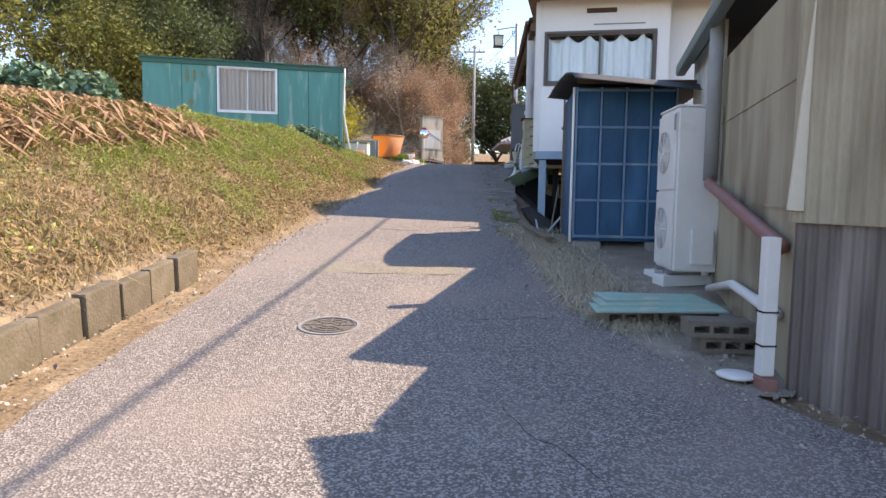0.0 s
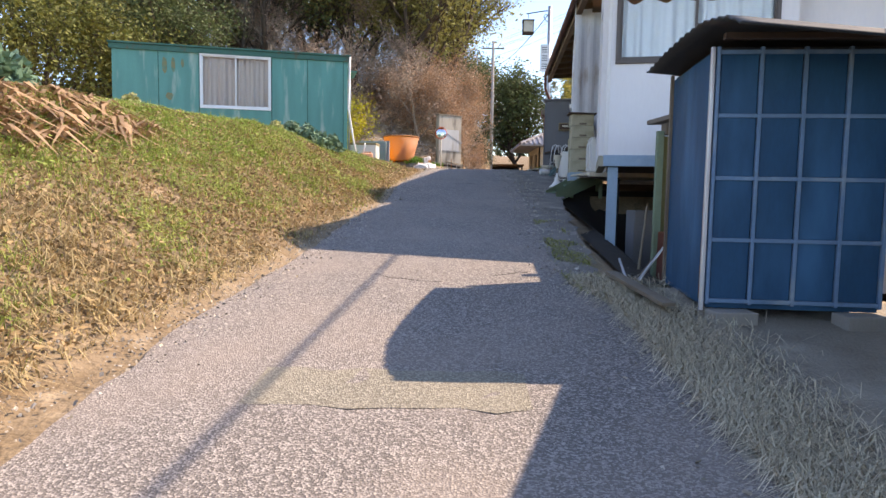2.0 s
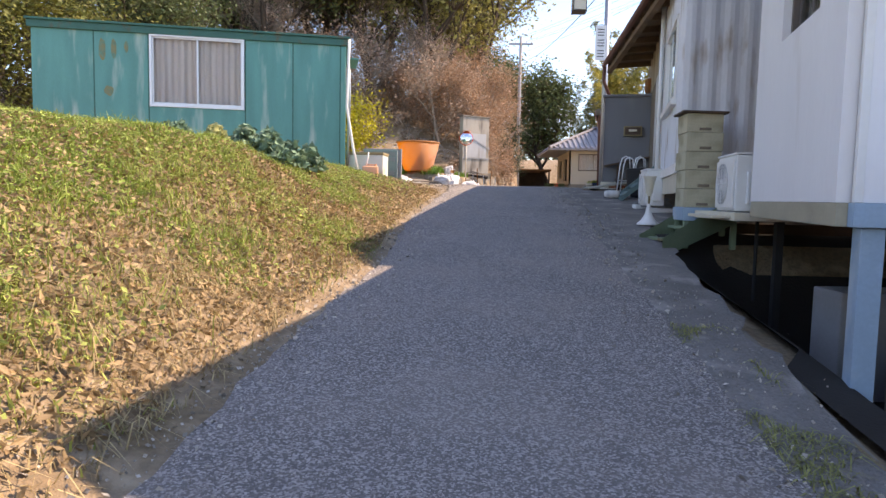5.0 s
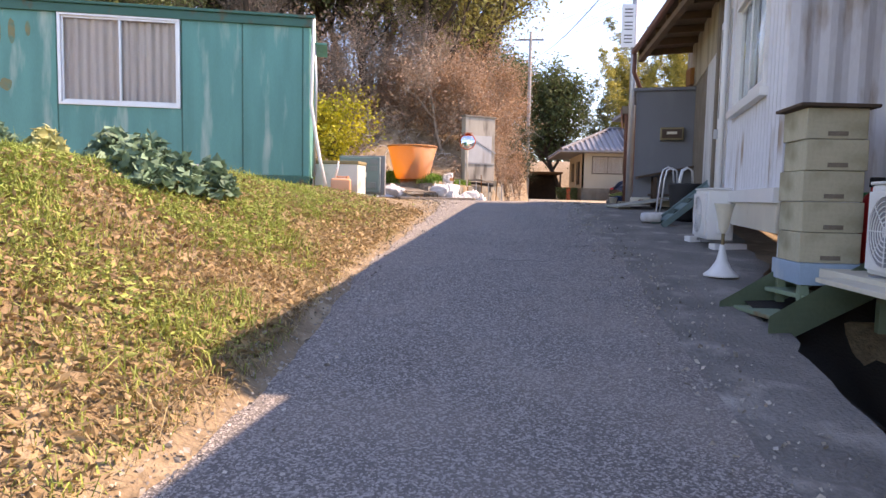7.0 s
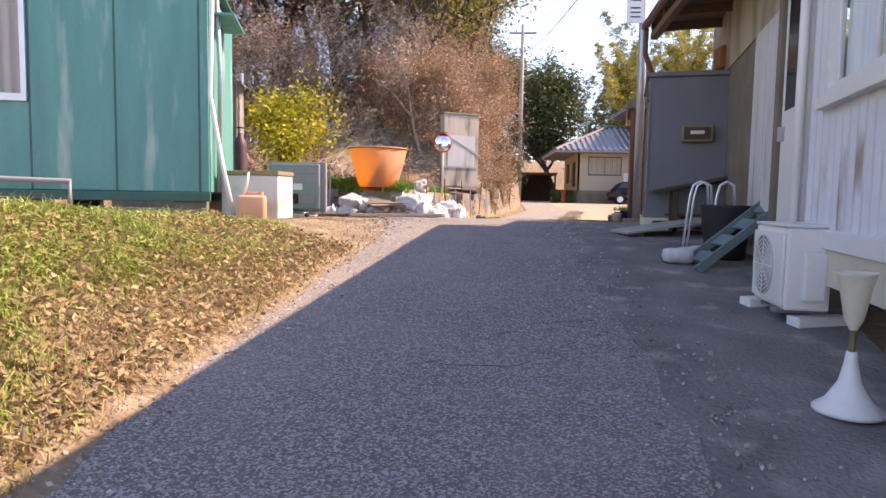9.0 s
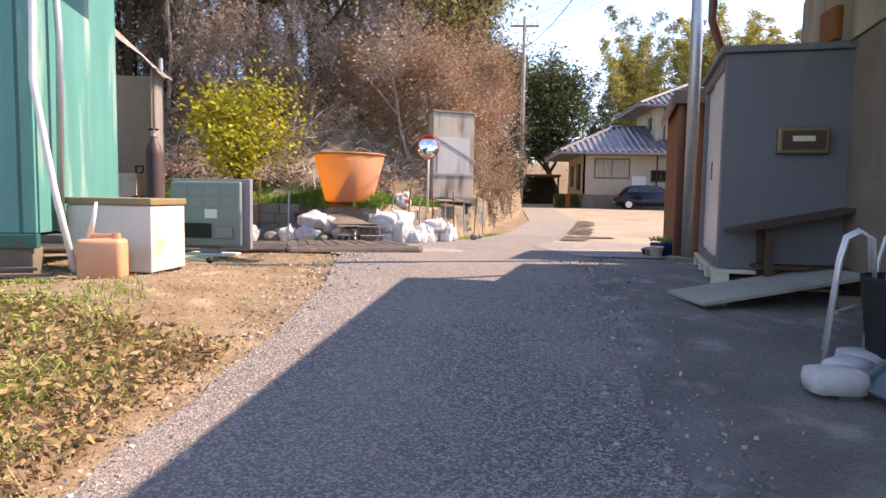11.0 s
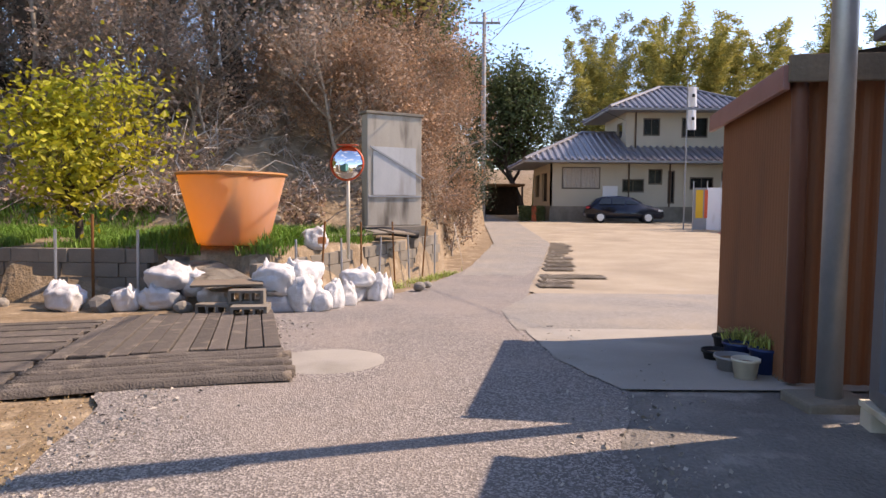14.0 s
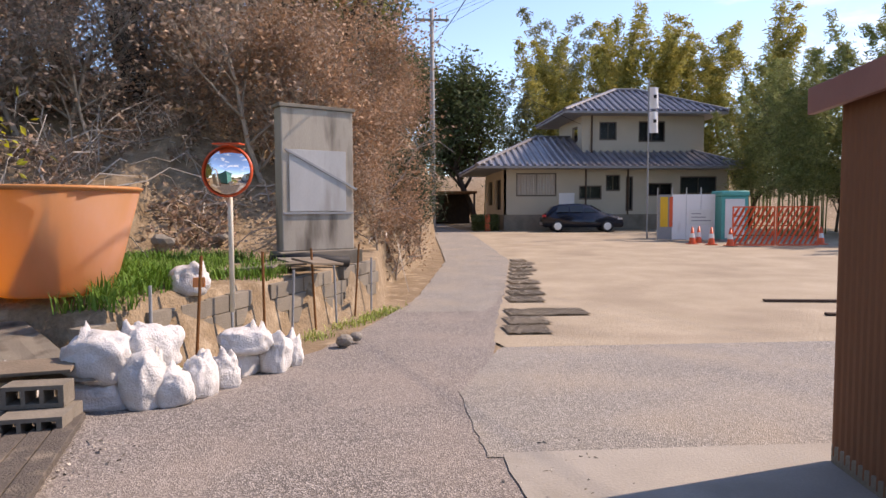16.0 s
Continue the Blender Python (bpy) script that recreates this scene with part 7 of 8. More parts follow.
# grass on the bank
def bank_points(n, y0, y1, u0, u1):
    y = y0 + (y1 - y0) * RNG.random(n) ** 1.15
    w = np.interp(y, (0, 6, 10, 13, 16, 18, 21, 23), (4.6, 4.2, 3.2, 2.3, 1.75, 1.7, 1.5, 1.2))
    xl = np.interp(y, XL_Y, XL_X)
    return np.column_stack([xl - w * (u0 + (u1 - u0) * RNG.random(n)), y]), w, xl


def patchy(xy, s, k):
    return np.array([noise.noise((float(x) * s, float(y) * s, k)) for x, y in xy])


xy, w_b, xl_b = bank_points(190000, 1.5, 20.6, 0.03, 2.0)
u_b = (xl_b - xy[:, 0]) / w_b
pn = patchy(xy, 0.9, 4.0)
greenish = 1.7 * (np.minimum(u_b, 1.1) - 0.42) + 0.8 * pn + 0.4 * np.clip((xy[:, 1] - 7) / 6, -0.6, 0.45) - 0.35 * (xy[:, 1] < 7.5) * (u_b > 0.55)
is_green = greenish + RNG.normal(0, 0.22, len(xy)) > 0.0
bare = (RNG.random(len(xy)) < np.clip(0.62 - u_b * 4.2, 0, 0.62)) | ((xy[:, 1] > 19.0) & (RNG.random(len(xy)) < 0.7)) | ((patchy(xy, 1.7, 12.0) > 0.40) & (RNG.random(len(xy)) < 0.7))
gp = stand_on(xy[is_green & ~bare])
tuft = 0.5 + 1.0 * np.clip(patchy(gp[:, :2], 2.4, 21.0) + 0.35, 0, 1.2)
v, f = blade_mesh(gp, (0.08 + 0.09 * RNG.random(len(gp))) * tuft, 0.0042, 1.3, 0.6)
tagged(mesh_from("grass", v, f, L_GRASS), "fresh green grass on the roadside bank", "grass", kind="stuff")
sp_ = stand_on(xy[~is_green & ~bare])
tuft = 0.55 + 1.1 * np.clip(patchy(sp_[:, :2], 2.8, 25.0) + 0.3, 0, 1.2)
near_k = np.interp(sp_[:, 1], (8, 14), (1.0, 0.6))
v, f = blade_mesh(sp_, (0.09 + 0.07 * RNG.random(len(sp_))) * tuft * near_k, 0.0045 * near_k, 1.8, 0.85)
tagged(mesh_from("dry_grass", v, f, L_STRAW), "dry straw-coloured grass on the roadside bank", "grass", kind="stuff")
lush = xy[(greenish > 0.18) & ~bare]
lp = stand_on(lush)
lp[:, 2] += RNG.uniform(0.01, 0.11, len(lp))
v, f = leaf_mesh(lp, 0.021, 0.3, 0.28)
tagged(mesh_from("grass", v, f, leaf("fresh_grass", (0.26, 0.37, 0.075), c2=(0.38, 0.43, 0.13))), "dense fresh green grass along the top of the bank", "grass", kind="stuff")
xy, _, _ = bank_points(60000, 1.5, 20.5, 0.05, 1.2)
lp = stand_on(xy) + np.column_stack([np.zeros((len(xy), 2)), RNG.uniform(0.005, 0.09, len(xy))])
v, f = leaf_mesh(lp, 0.027, 0.2, 0.45)
tagged(mesh_from("leaf_litter", v, f, leaf("bank_litter", (0.44, 0.32, 0.17), c2=(0.32, 0.21, 0.11), k=0.5)), "brown dead leaves and stems lying on the bank", "leaf litter", kind="stuff")
xy, _, _ = bank_points(16000, 2, 18.5, 0.12, 1.4)
lp = stand_on(xy[patchy(xy, 1.1, 8.0) > 0.05])
lp[:, 2] += RNG.uniform(0.02, 0.12, len(lp))
v, f = leaf_mesh(lp, 0.022, 0.0, 0.5)
tagged(mesh_from("weeds", v, f, L_GRASS), "low green weeds among dry grass", "weeds", kind="stuff")
# tall collapsed dead plants at the top of the bank
n = 9000
xy = np.column_stack([RNG.uniform(-8.5, -3.6, n), RNG.uniform(5.2, 11.2, n)])
uu = (np.interp(xy[:, 1], XL_Y, XL_X) - xy[:, 0]) / np.interp(xy[:, 1], (0, 6, 10, 14), (4.6, 4.2, 3.5, 2.7))
xy = xy[(uu > 0.62) & (uu < 1.5)]
dp_ = stand_on(xy)
v, f = blade_mesh(dp_, 0.2, 0.028, 1.9, 1.0)
tagged(mesh_from("dead_stalks", v, f, L_DRY), "collapsed pale brown dead plants on the field edge", "dead plants", kind="stuff")
# verge: right side dry grass and weeds
n = 11000
y = RNG.uniform(4.4, 9.0, n)
xy = np.column_stack([np.interp(y, XR_Y, XR_X) + 0.05 + np.abs(RNG.normal(0, 0.28, n)), y])
gd = stand_on(xy)
gd[:, 2] = np.maximum(gd[:, 2], [road_z(float(q)) + 0.02 for q in xy[:, 1]])
v, f = blade_mesh(gd, 0.10, 0.0022, 3.0, 0.95)
tagged(mesh_from("dry_grass", v, f, leaf("bleached_straw", (0.66, 0.58, 0.44), c2=(0.54, 0.45, 0.31), thin=0.1)), "matted dry grass beside the lane", "grass", kind="stuff")
n = 3400
y = RNG.uniform(8.4, 12.3, n)
xy = np.column_stack([np.interp(y, XR_Y, XR_X) + RNG.uniform(0.0, 0.34, n), y])
m_ = patchy(xy, 1.6, 2.0) > -0.12
v, f = blade_mesh(stand_on(xy[m_]), 0.07, 0.0035, 1.8, 0.8)
tagged(mesh_from("weeds", v, f, leaf("verge_weed", (0.25, 0.28, 0.08), c2=(0.36, 0.32, 0.14))), "low green weeds at the lane's edge", "weeds", kind="stuff")
# pebbles along the edges
n = 12000
y = RNG.uniform(2, 28, n)
side_ = RNG.random(n) < 0.62
xy = np.column_stack([np.where(side_, np.interp(y, XL_Y, XL_X) - RNG.normal(0.05, 0.2, n), np.interp(y, XR_Y, XR_X) + RNG.normal(0.05, 0.2, n)), y])
pz = stand_on(xy)
pz[:, 2] = np.maximum(pz[:, 2] + 0.012, [road_z(float(q)) + 0.03 for q in xy[:, 1]])
v, f = leaf_mesh(pz, 0.007 + 0.012 * RNG.random((len(pz), 1)) ** 3, 0.0, 0.8)
tagged(mesh_from("pebbles", v, f, mat("pebble", (0.44, 0.39, 0.33), 0.9, 0.2, island=0.45)), "small pale stones along the lane's edge", "pebbles", kind="stuff")
# terrace grass and yard tufts
n = 24000
xy = np.column_stack([RNG.uniform(-9, -0.9, n), RNG.uniform(30.0, 34.6, n)])
m_ = (patchy(xy, 0.8, 6.0) > -0.22) & ~((xy[:, 0] > -3.05) & (xy[:, 0] < -2.0) & (xy[:, 1] < 30.8)) & (np.hypot(xy[:, 0] + 2.57, xy[:, 1] - 30.12) > 0.48) & ~((xy[:, 0] > -1.85) & (patchy(xy, 1.3, 3.0) < 0.1)) & (xy[:, 1] - 29.6 > (xy[:, 0] + 2) * 2.4)
v, f = blade_mesh(stand_on(xy[m_]), 0.2, 0.008, 0.9, 0.4)
tagged(mesh_from("grass", v, f, leaf("terrace_grass", (0.11, 0.24, 0.03), c2=(0.17, 0.28, 0.05))), "bright green grass on the terrace", "grass", kind="stuff")
n = 1200
t_ = RNG.random(n)
xy = np.column_stack([-1.9 + 2.2 * t_ + 0.05 + RNG.uniform(0.1, 0.45, n), 29.2 + 5.6 * t_ - 0.1])
m_ = patchy(xy, 1.8, 3.0) > 0.02
v, f = blade_mesh(stand_on(xy[m_]), 0.13, 0.006, 1.2, 0.6)
tagged(mesh_from("weeds", v, f, L_GRASS), "green weeds below the block wall", "weeds", kind="stuff")


n = 3600
t_ = RNG.uniform(0, math.tau, n)
r_ = 0.5 + 0.75 * RNG.random(n)
xy = np.column_stack([-2.57 + r_ * np.cos(t_), 30.12 + r_ * np.sin(t_)])
xy = xy[(xy[:, 1] > 29.62) & (xy[:, 0] < -1.75 + 0.0 * xy[:, 1])]
v, f = blade_mesh(stand_on(xy), 0.22, 0.008, 0.9, 0.4)
tagged(mesh_from("grass", v, f, bpy.data.materials["terrace_grass"]), "tall green grass round the orange tub", "grass", kind="stuff")


# brassicas
def brassica(name, label, x, y, s, material, group):
    e = thing(name, label, "vegetable", on_ground(x, y, RNG.uniform(0, 360)), group)
    n_l = 240
    th = RNG.uniform(0, math.tau, n_l)
    rr = s * 0.62 * np.sqrt(RNG.random(n_l))
    zz = s * (0.95 - 0.9 * (rr / (s * 0.62)) ** 2) * RNG.uniform(0.55, 1.05, n_l) + 0.03
    verts, faces = leaf_mesh(np.column_stack([rr * np.cos(th), rr * np.sin(th), zz]), 0.155 * s, 0.1, 0.66)
    mesh_from("leaves", verts, faces, material, e)
    return e


for k in range(13):
    brassica("kale_plant", "blue-green broad-leaved cabbage plant in the field", -8.6 + 0.48 * (k % 7) + 0.15 * (k // 7), 11.0 + 0.8 * (k // 7) + 0.2 * (k % 2), 0.55, L_KALE, "field vegetables")
for x, y in ((-3.45, 16.0), (-3.15, 15.85), (-2.9, 16.05), (-3.25, 16.3), (-3.6, 16.35), (-2.75, 16.4), (-3.0, 15.7), (-4.1, 15.6), (-4.3, 15.75)):
    brassica("kale_plant", "blue-green broad-leaved cabbage plant before the hut", x, y, 0.36 if x > -3.9 else 0.24, L_KALE, "field vegetables")
for x, y in ((-3.62, 15.45), (-5.2, 13.2)):
    brassica("cabbage", "pale withered cabbage standing in the field", x, y, 0.27, L_KALE_PALE, "field vegetables")


# straw and bits on the yard and over the far field
n = 9000
xy = np.column_stack([RNG.uniform(-4.2, -1.1, n), RNG.uniform(18.8, 25.0, n)])
yb = stand_on(xy)
yb[:, 2] += 0.012
v, f = leaf_mesh(yb, 0.011, 0.0, 0.4)
tagged(mesh_from("straw_bits", v, f, leaf("yard_straw", (0.50, 0.37, 0.20), c2=(0.34, 0.24, 0.13), thin=0.05)), "bits of straw and gravel on the bare yard", "straw", kind="stuff")
n = 26000
xy = np.column_stack([RNG.uniform(-22, -5.5, n), RNG.uniform(-6, 20, n)])
xy = xy[(patchy(xy, 0.35, 15.0) > -0.25)]
v, f = blade_mesh(stand_on(xy), 0.14, 0.008, 1.4, 0.6)
tagged(mesh_from("dry_grass", v, f, L_STRAW), "thin dry grass over the field", "grass", kind="stuff")
n = 5000
xy = np.column_stack([RNG.uniform(-3.6, -1.5, n), RNG.uniform(18.6, 21.6, n)])
xy = xy[patchy(xy, 1.4, 33.0) > 0.12]
v, f = blade_mesh(stand_on(xy), 0.06, 0.004, 1.4, 0.6)
tagged(mesh_from("grass", v, f, L_GRASS), "short green grass tufts on the bare yard", "grass", kind="stuff")


# ---- trees ----
def limbs(height, r0, levels, fan, seed, lean=0.15, first=0.35, drop=0.62, spread=0.85):
    """Trunk and limbs as (points, radii) lists, and the twig ends."""
    rg = random.Random(seed)
    runs, ends = [], []

    def grow(p, d, L, r, lev):
        pts, rad = [p.copy()], [r]
        q = p.copy()
        n = 5 if lev == 0 else 4
        for i in range(n):
            d = (d + Vector((rg.gauss(0, 0.13), rg.gauss(0, 0.13), rg.gauss(0.05, 0.08)))).normalized()
            q = q + d * L / n
            pts.append(q.copy())
            rad.append(r * (1 - 0.55 * (i + 1) / n))
            if lev < levels and (i + 1) / n >= (first if lev == 0 else 0.3):
                for _ in range(fan if lev else max(1, fan - 1)):
                    a = rg.uniform(0, math.tau)
                    o = Vector((math.cos(a), math.sin(a), rg.uniform(0.15, 0.9)))
                    nd = (d * (1 - spread * 0.5) + o.normalized() * spread).normalized()
                    grow(q, nd, L * drop * rg.uniform(0.6, 1.05), rad[-1] * 0.62, lev + 1)
        runs.append((pts, rad, lev))
        if lev >= levels - 1:
            ends.extend(pts[1:])

    grow(Vector((0, 0, -0.25)), Vector((rg.uniform(-lean, lean), rg.uniform(-lean, lean), 1)).normalized(), height * 0.72, r0, 0)
    return runs, ends


def tree(name, label, category, height, r0, levels, fan, seed, bark, leaf_mat, n_leaf, leaf_size, puff, m=None, group="", first=0.35, spread=0.85, slim=0.5, clump=0.0):
    e = thing(name, label, category, m if m is not None else Matrix(), group)
    runs, ends = limbs(height, r0, levels, fan, seed, 0.15, first, 0.62, spread)
    bm = bmesh.new()
    for pts, rad, lev in runs:
        tube(pts, rad, 7 if lev == 0 else (5 if lev == 1 else 3), bm)
    part("trunk", bm, bark, e, "", True)
    if n_leaf:
        pe = np.array([tuple(p) for p in ends])
        pick = pe[RNG.integers(0, len(pe), n_leaf)]
        pts = pick + RNG.normal(0, puff, (n_leaf, 3))
        v, f = leaf_mesh(pts, leaf_size, 0.4, slim)
        mesh_from("crown", v, f, leaf_mat, e)
    return e


def placed(proto, spots):
    """Copies of a tree at (x, y, scale, turn); the first spot takes the tree itself."""
    for k, (x, y, s, rz) in enumerate(spots):
        m = pose(x, y, ground_z(x, y), 0, 0, rz) @ Matrix.Scale(s, 4)
        if k == 0:
            proto.matrix_world = m
        else:
            copy_thing(proto, m)


# citrus tree on the terrace
citrus = tree("citrus_tree", "small citrus tree with yellow-green leaves", "tree", 2.25, 0.07, 3, 3, 4, M_BARK, L_CITRUS, 4600, 0.06, 0.24, pose(-5.0, 30.7, 2.88), first=0.22, spread=1.25)

random.seed(21)


def scatter(n, x0, x1, y0, y1, s0, s1):
    out = []
    for _ in range(n):
        out.append((random.uniform(x0, x1), random.uniform(y0, y1), random.uniform(s0, s1), random.uniform(0, 360)))
    return out


bare_a = tree("bare_tree", "slender leafless tree with dark upright trunk on the hill", "tree", 7.5, 0.13, 3, 3, 31, M_BARK, L_TWIG, 1500, 0.05, 0.3, group="hill trees", first=0.4, spread=0.7, slim=0.12)
placed(bare_a, scatter(24, -24, -0.6, 38.0, 50, 0.9, 1.4))
bare_b = tree("bare_tree", "many-branched grey leafless tree on the hill", "tree", 6.0, 0.10, 3, 3, 47, M_BARK_L, L_BROWN, 2600, 0.05, 0.3, group="hill trees", first=0.25, spread=0.9)
placed(bare_b, scatter(26, -22, -0.2, 37.2, 47, 0.75, 1.3))
oli = tree("broadleaf_tree", "olive-green broadleaf tree on the hill", "tree", 7.5, 0.15, 3, 3, 53, M_BARK, L_OLIVE, 7000, 0.085, 0.42, group="hill trees", first=0.35)
placed(oli, [(-6.0, 42, 1.15, 10), (-2.2, 41.5, 1.15, 80), (-1.4, 44, 1.1, 200), (-9, 44, 1.25, 140), (-4, 47, 1.4, 300), (-13, 41, 1.0, 40), (-1.6, 47.5, 1.25, 20), (-17.5, 36.5, 0.85, 60), (-7, 50, 1.5, 190), (-11, 47, 1.3, 250), (-3.2, 44, 1.0, 330), (-0.6, 50, 1.2, 120)])
dark = tree("evergreen_tree", "dense dark evergreen tree on the hill", "tree", 8.0, 0.18, 3, 3, 61, M_BARK, L_DARK, 9000, 0.095, 0.45, group="hill trees", first=0.3)
placed(dark, [(-11.5, 40.5, 1.15, 0), (-15, 39, 1.15, 60), (-18.5, 38.5, 1.2, 120), (-13.5, 44, 1.3, 200), (-22, 36, 1.2, 30), (-9.0, 43.5, 1.0, 250), (-20, 42, 1.3, 100), (-26, 34, 1.3, 10), (-16, 50, 1.3, 310)])
bush = tree("shrub", "tangled brown leafless shrub on the hill foot", "shrub", 2.6, 0.045, 3, 3, 71, M_BARK_L, L_BROWN, 1250, 0.045, 0.22, group="hill shrubs", first=0.12, spread=1.05)
placed(bush, scatter(60, -20, 0.2, 36.2, 45, 0.6, 1.35))
rusty = tree("shrub", "rust-brown creeper-covered shrub on the hill end", "shrub", 3.0, 0.04, 3, 3, 79, M_BARK_L, L_RUSTY, 3400, 0.05, 0.24, group="hill shrubs", first=0.1, spread=1.05)
placed(rusty, [(0.1, 38.3, 0.9, 0), (0.5, 40.0, 1.0, 90), (-0.7, 38.2, 1.1, 30), (-0.3, 41.5, 1.1, 200), (-1.4, 38.6, 1.15, 100), (-2.6, 38.4, 1.0, 300), (0.5, 43.0, 0.8, 240), (-1.0, 42.5, 1.3, 10), (0.5, 45.5, 0.9, 150), (-3.8, 39.5, 0.9, 70), (0.2, 37.0, 0.6, 50), (0.55, 38.6, 0.65, 270), (0.6, 48, 0.9, 0)])
# hillside undergrowth: arched canes with withered leaves on them, thicker in clumps
def cane_mesh(base, length, radius):
    """Arched three-sided canes springing from the points; also gives places along them."""
    n, m = len(base), 6
    a = RNG.uniform(0, math.tau, n)
    d = np.column_stack([np.cos(a), np.sin(a), np.zeros(n)])
    side = np.column_stack([-np.sin(a), np.cos(a), np.zeros(n)])
    L = length * RNG.uniform(0.5, 1.4, (n, 1))
    rise, fall, run = RNG.uniform(0.35, 1.1, (n, 1)), RNG.uniform(0.2, 0.95, (n, 1)), RNG.uniform(0.25, 0.9, (n, 1))
    rings, mids = [], []
    for k in range(m):
        t = k / (m - 1)
        p = base + d * L * run * t ** 1.2 + np.array([[0, 0, 1.0]]) * L * (rise * t - fall * t * t) + RNG.normal(0, 0.03, (n, 3)) * L * (k > 0)
        r = radius * (1.1 - 0.8 * t)
        rings.append(np.stack([p + side * r, p - side * r * 0.5 + np.array([[0, 0, 0.87]]) * r, p - side * r * 0.5 - np.array([[0, 0, 0.87]]) * r], 1))
        mids.append(p)
    v = np.stack(rings, 1).reshape(-1, 3)
    i = np.arange(n)[:, None] * (3 * m)
    f = [np.concatenate([i + 3 * k + q, i + 3 * k + (q + 1) % 3, i + 3 * k + 3 + (q + 1) % 3, i + 3 * k + 3 + q], 1) for k in range(m - 1) for q in range(3)]
    return v, np.concatenate(f), np.concatenate(mids[1:])


def hill_points(n, power, near=34.5, deep=13.0):
    xy = np.column_stack([RNG.uniform(-24, 2.2, n), near + deep * RNG.random(n) ** power])
    keep_ = np.array([hill(float(a), float(b)) > 0.02 for a, b in xy]) & (patchy(xy, 0.8, 41.0) + 0.25 > RNG.random(n) * 0.7)
    return xy[keep_]


for n, ln_, rad, mm, lab in ((15000, 1.0, 0.010, leaf("brushwood", (0.56, 0.45, 0.36), c2=(0.40, 0.30, 0.22), thin=0.0, k=0.5), "tangled dry brown canes on the hillside"),
                             (2600, 2.2, 0.020, leaf("grey_dead_branch", (0.48, 0.42, 0.36), c2=(0.30, 0.25, 0.21), thin=0.0, k=0.4), "long grey dead branches lying on the hillside")):
    hp = stand_on(hill_points(n, 1.7))
    v, f, along_canes = cane_mesh(hp, ln_, rad)
    tagged(mesh_from("undergrowth", v, f, mm), lab, "undergrowth", kind="stuff")
    if ln_ < 2:
        lp = along_canes[RNG.integers(0, len(along_canes), 34000)] + RNG.normal(0, 0.05, (34000, 3))
        v, f = leaf_mesh(lp, 0.055, 0.3, 0.5)
        tagged(mesh_from("leaf_litter", v, f, leaf("hill_litter", (0.46, 0.31, 0.22), c2=(0.34, 0.22, 0.15), k=0.5)), "withered brown leaves caught in the hillside brush", "leaf litter", kind="stuff")
xy = hill_points(60000, 1.5)
lp = stand_on(xy)
lp[:, 2] += RNG.uniform(0.01, 0.12, len(lp))
v, f = leaf_mesh(lp, 0.05, 0.1, 0.5)
tagged(mesh_from("leaf_litter", v, f, leaf("fallen_leaf", (0.30, 0.20, 0.13), c2=(0.19, 0.13, 0.09), k=0.5)), "fallen brown leaves covering the hillside", "leaf litter", kind="stuff")
# left field: shrubs beyond the hut
placed(tree("shrub", "yellow-green leafy shrub behind the field", "shrub", 3.4, 0.06, 3, 3, 83, M_BARK, leaf("mustard_leaf", (0.20, 0.19, 0.045), c2=(0.13, 0.15, 0.04)), 5200, 0.065, 0.28, group="field shrubs", first=0.12, spread=1.0),
       [(-14.5, 25.5, 1.25, 0), (-17, 23, 1.3, 80), (-12.6, 27.5, 1.0, 160), (-20, 21.5, 1.4, 200), (-11, 28.5, 0.9, 30)])
placed(copy_thing(dark, Matrix()), [(24, 66, 0.9, 0), (28, 62, 0.9, 50), (31, 58, 0.9, 150), (24.5, 58, 0.55, 80), (26, 53.5, 0.6, 200), (28.5, 48.5, 0.6, 310), (-13.5, 30.0, 0.85, 40), (-17.5, 29.5, 1.0, 90), (-10.8, 31.5, 0.75, 190), (-22, 27, 1.1, 0), (-26, 24, 1.2, 60)])

# pines beside the far lane
placed(tree("pine_tree", "young green pine at the end of the hill", "tree", 4.2, 0.08, 3, 4, 91, M_BARK, L_PINE, 9000, 0.07, 0.2, group="pines", first=0.15, spread=1.0, slim=0.16), [(1.3, 43.8, 0.95, 0), (0.9, 41.6, 0.6, 30)])
placed(tree("evergreen_tree", "broad dark evergreen behind the lane", "tree", 11.0, 0.3, 3, 4, 97, M_BARK, L_DARK, 15000, 0.17, 0.55, first=0.35, spread=1.05), [(7.4, 80, 1.1, 0), (2.6, 92, 0.8, 60), (-3.0, 92, 1.1, 120)])


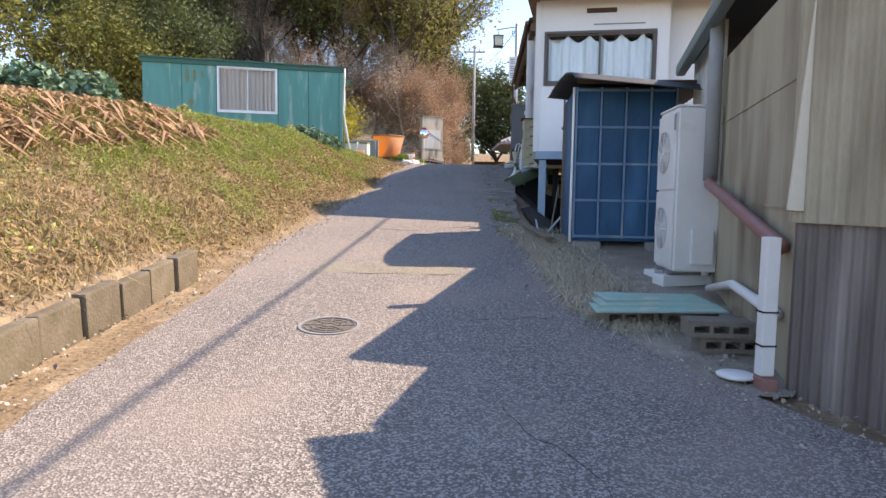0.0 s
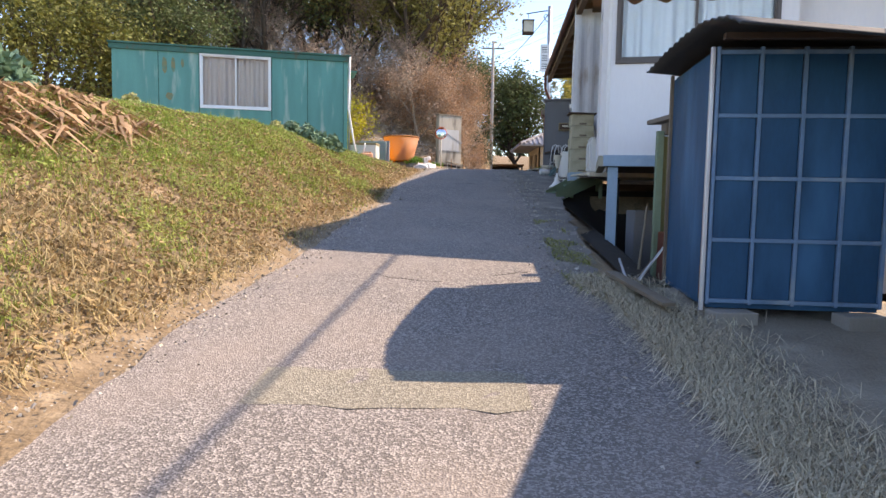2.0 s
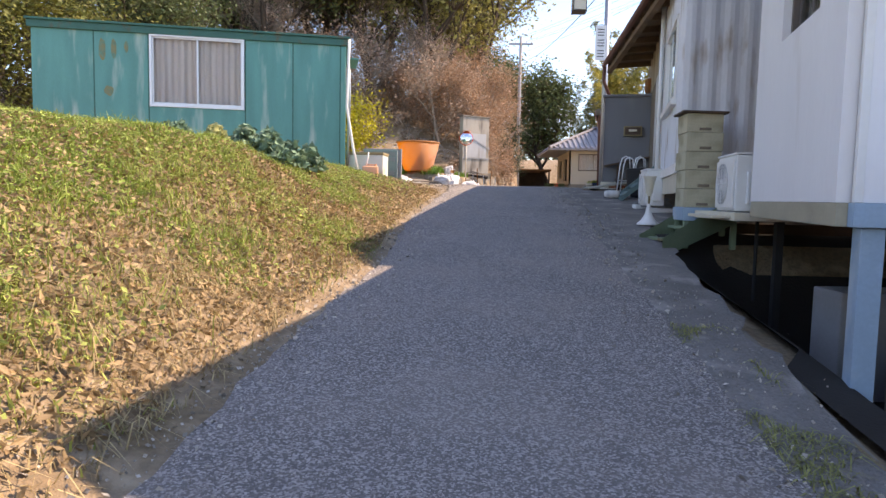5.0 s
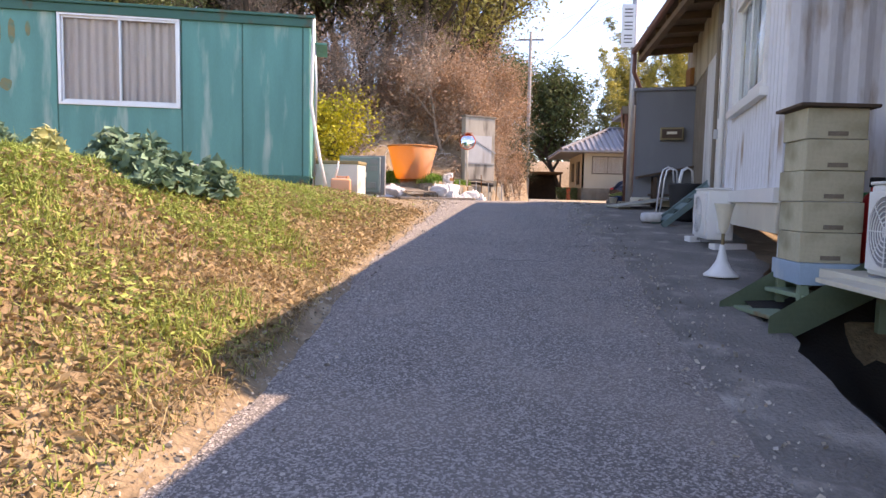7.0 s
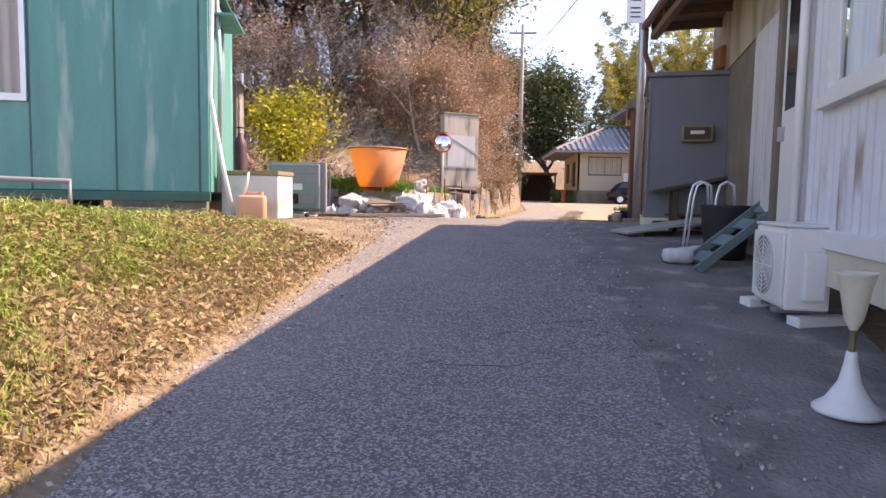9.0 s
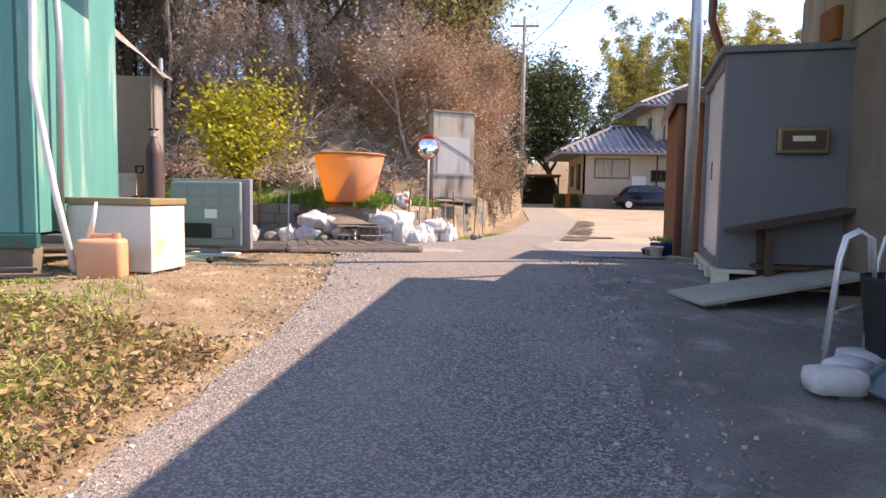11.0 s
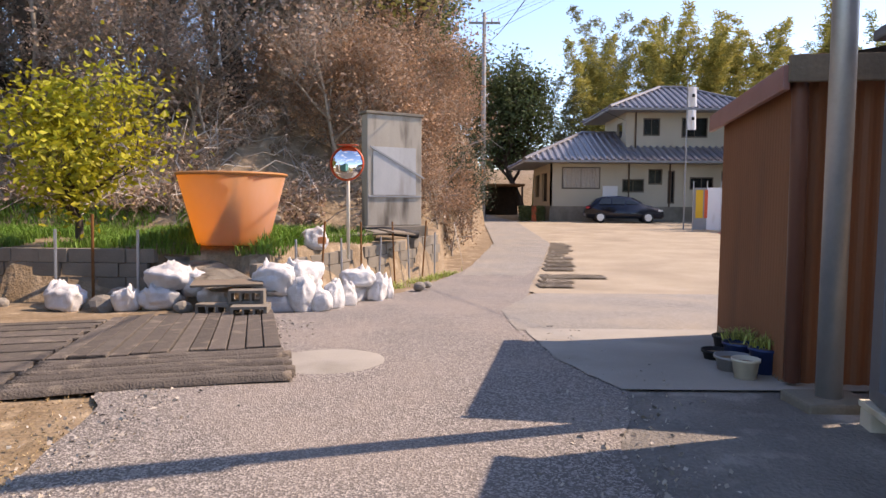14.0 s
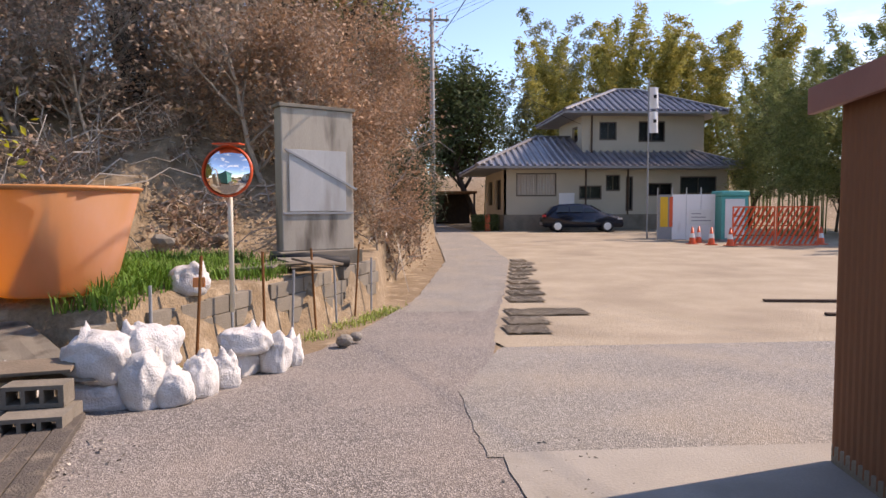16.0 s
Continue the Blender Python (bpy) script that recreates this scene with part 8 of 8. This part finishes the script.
# bamboo
def bamboo(seed, leaf_mat, n_leaf, label):
    e = thing("bamboo", label, "bamboo", Matrix(), "bamboo culms")
    rg = random.Random(seed)
    pts_l = []
    culm_mat = mat("culm_%s" % "abc"[seed % 3], (0.20, 0.22, 0.07), 0.5, 0.2)
    for k in range(6):
        x, y = rg.gauss(0, 0.9), rg.gauss(0, 0.9)
        H = rg.uniform(10.5, 14)
        a = rg.uniform(0, math.tau)
        c = [Vector((x + math.cos(a) * 2.4 * (t / 8) ** 2.6, y + math.sin(a) * 2.4 * (t / 8) ** 2.6, H * (t / 8) - 0.7 * (t / 8) ** 4)) for t in range(9)]
        part("culm", tube(c, [0.055 * (1 - 0.8 * t / 8) for t in range(9)], 5), culm_mat, e, "", True)
        for _ in range(int(n_leaf / 6 / 13)):
            t = rg.uniform(0.25, 1.0)
            p = c[min(7, int(t * 8))].lerp(c[min(8, int(t * 8) + 1)], t * 8 % 1)
            q = rg.uniform(0, math.tau)
            L = rg.uniform(0.5, 1.0) * (2.3 * (1.05 - t) + 0.35)
            for j in range(13):
                w = (j + 1) / 13
                pts_l.append((p.x + math.cos(q) * L * w + rg.gauss(0, 0.1), p.y + math.sin(q) * L * w + rg.gauss(0, 0.1), p.z + L * (0.55 * w - 0.75 * w * w) + rg.gauss(0, 0.1)))
    v, f = leaf_mesh(np.array(pts_l), 0.17, 0.6, 0.22)
    mesh_from("foliage", v, f, leaf_mat, e)
    return e


placed(bamboo(3, L_BAMBOO, 10500, "tall feathery yellow-green bamboo behind the house"), [(x, 82 + 5 * math.sin(x * 1.3), random.choice((0.84, 0.98, 1.08, 1.2)), x * 50) for x in (13.6, 15.2, 16.6, 18.3, 19.8, 21.5, 23.4, 25.2, 27.2, 29.5, 32, 35)])
placed(bamboo(4, L_BAMBOO_D, 8500, "tall green bamboo beside the yard"), [(19.8, 54.5, 0.7, 5), (23.2, 58.5, 1.15, 95), (29.5, 47, 1.15, 75), (24.2, 46.5, 0.95, 145), (22.2, 56, 1.0, 80), (24.5, 55, 1.2, 130), (26.5, 53, 1.15, 210), (22.6, 50.5, 0.95, 250), (28.5, 51, 1.25, 300), (25.5, 62, 1.15, 70), (31, 56, 1.3, 90), (26, 48, 1.1, 10), (21.2, 57.5, 0.95, 200), (23.6, 53, 1.1, 310), (25.2, 50, 1.1, 20), (27.5, 57, 1.25, 170), (21.5, 61.5, 1.0, 260)])
placed(bamboo(5, leaf("grey_bamboo_leaf", (0.26, 0.28, 0.17), c2=(0.34, 0.34, 0.2)), 5000, "pale feathery bamboo beside the house"), [(10.6, 84, 1.15, 0), (11.6, 86, 1.05, 60), (15.2, 88, 1.35, 20), (18.2, 88, 1.4, 200)])
# hedges and far woods
for x, y, l_ in ((5.0, 62.0, 1.6), (5.4, 64.5, 1.5)):
    n = 2600
    pts = np.column_stack([RNG.uniform(x, x + l_, n), RNG.uniform(y, y + 1.0, n), 2.4 + 1.0 * RNG.random(n) ** 0.7])
    v, f = leaf_mesh(pts, 0.06, 0.2, 0.5)
    tagged(mesh_from("hedge", v, f, L_DARK), "clipped dark green hedge beside the house", "hedge")
n = 26000
ang = RNG.uniform(-0.2, math.pi * 2, n)
rad = RNG.uniform(105, 125, n)
hh = RNG.random(n) ** 0.8
pts = np.column_stack([rad * np.cos(ang), 20 + rad * np.sin(ang), hh * 11 * (0.75 + 0.25 * np.sin(ang * 23)) + 0.5])
pts[:, 2] += np.where((pts[:, 1] < 0), -4, 1.5)
v, f = leaf_mesh(pts, 1.0, 0.2, 0.6)
tagged(mesh_from("far_woods", v, f, leaf("far_leaf", (0.06, 0.085, 0.035), thin=0.0)), "distant dark woods round the place", "woods", kind="stuff")
# house hidden in shade left of the far lane
sh2 = thing("car_shelter", "dark open shelter with a red-brown roof", "shelter", pose(3.0, 78, 2.45))
part("roof", bx(-1.5, 4.2, 0, 5, 2.6, 2.8, 0.03), M_RUST, sh2)
for x in (-1.3, 4.0):
    part("post", bx(x - 0.08, x + 0.08, 0.2, 0.36, 0, 2.6), M_WOOD_D, sh2)
part("back_wall", bx(-1.4, 4.1, 4.8, 4.9, 0, 2.6), M_WOOD_D, sh2)
# potted greens
for k, (x, y) in enumerate(((2.62, 25.49), (2.59, 25.8))):
    pts = stand_on(np.column_stack([RNG.normal(x, 0.06, 120), RNG.normal(y, 0.06, 120)]))
    pts[:, 2] += 0.22
    v, f = blade_mesh(pts, 0.09, 0.005, 1.2, 0.4)
    tagged(mesh_from("potted_grass", v, f, L_GRASS), "tuft of green leaves growing in a pot", "plant", "potted plants")
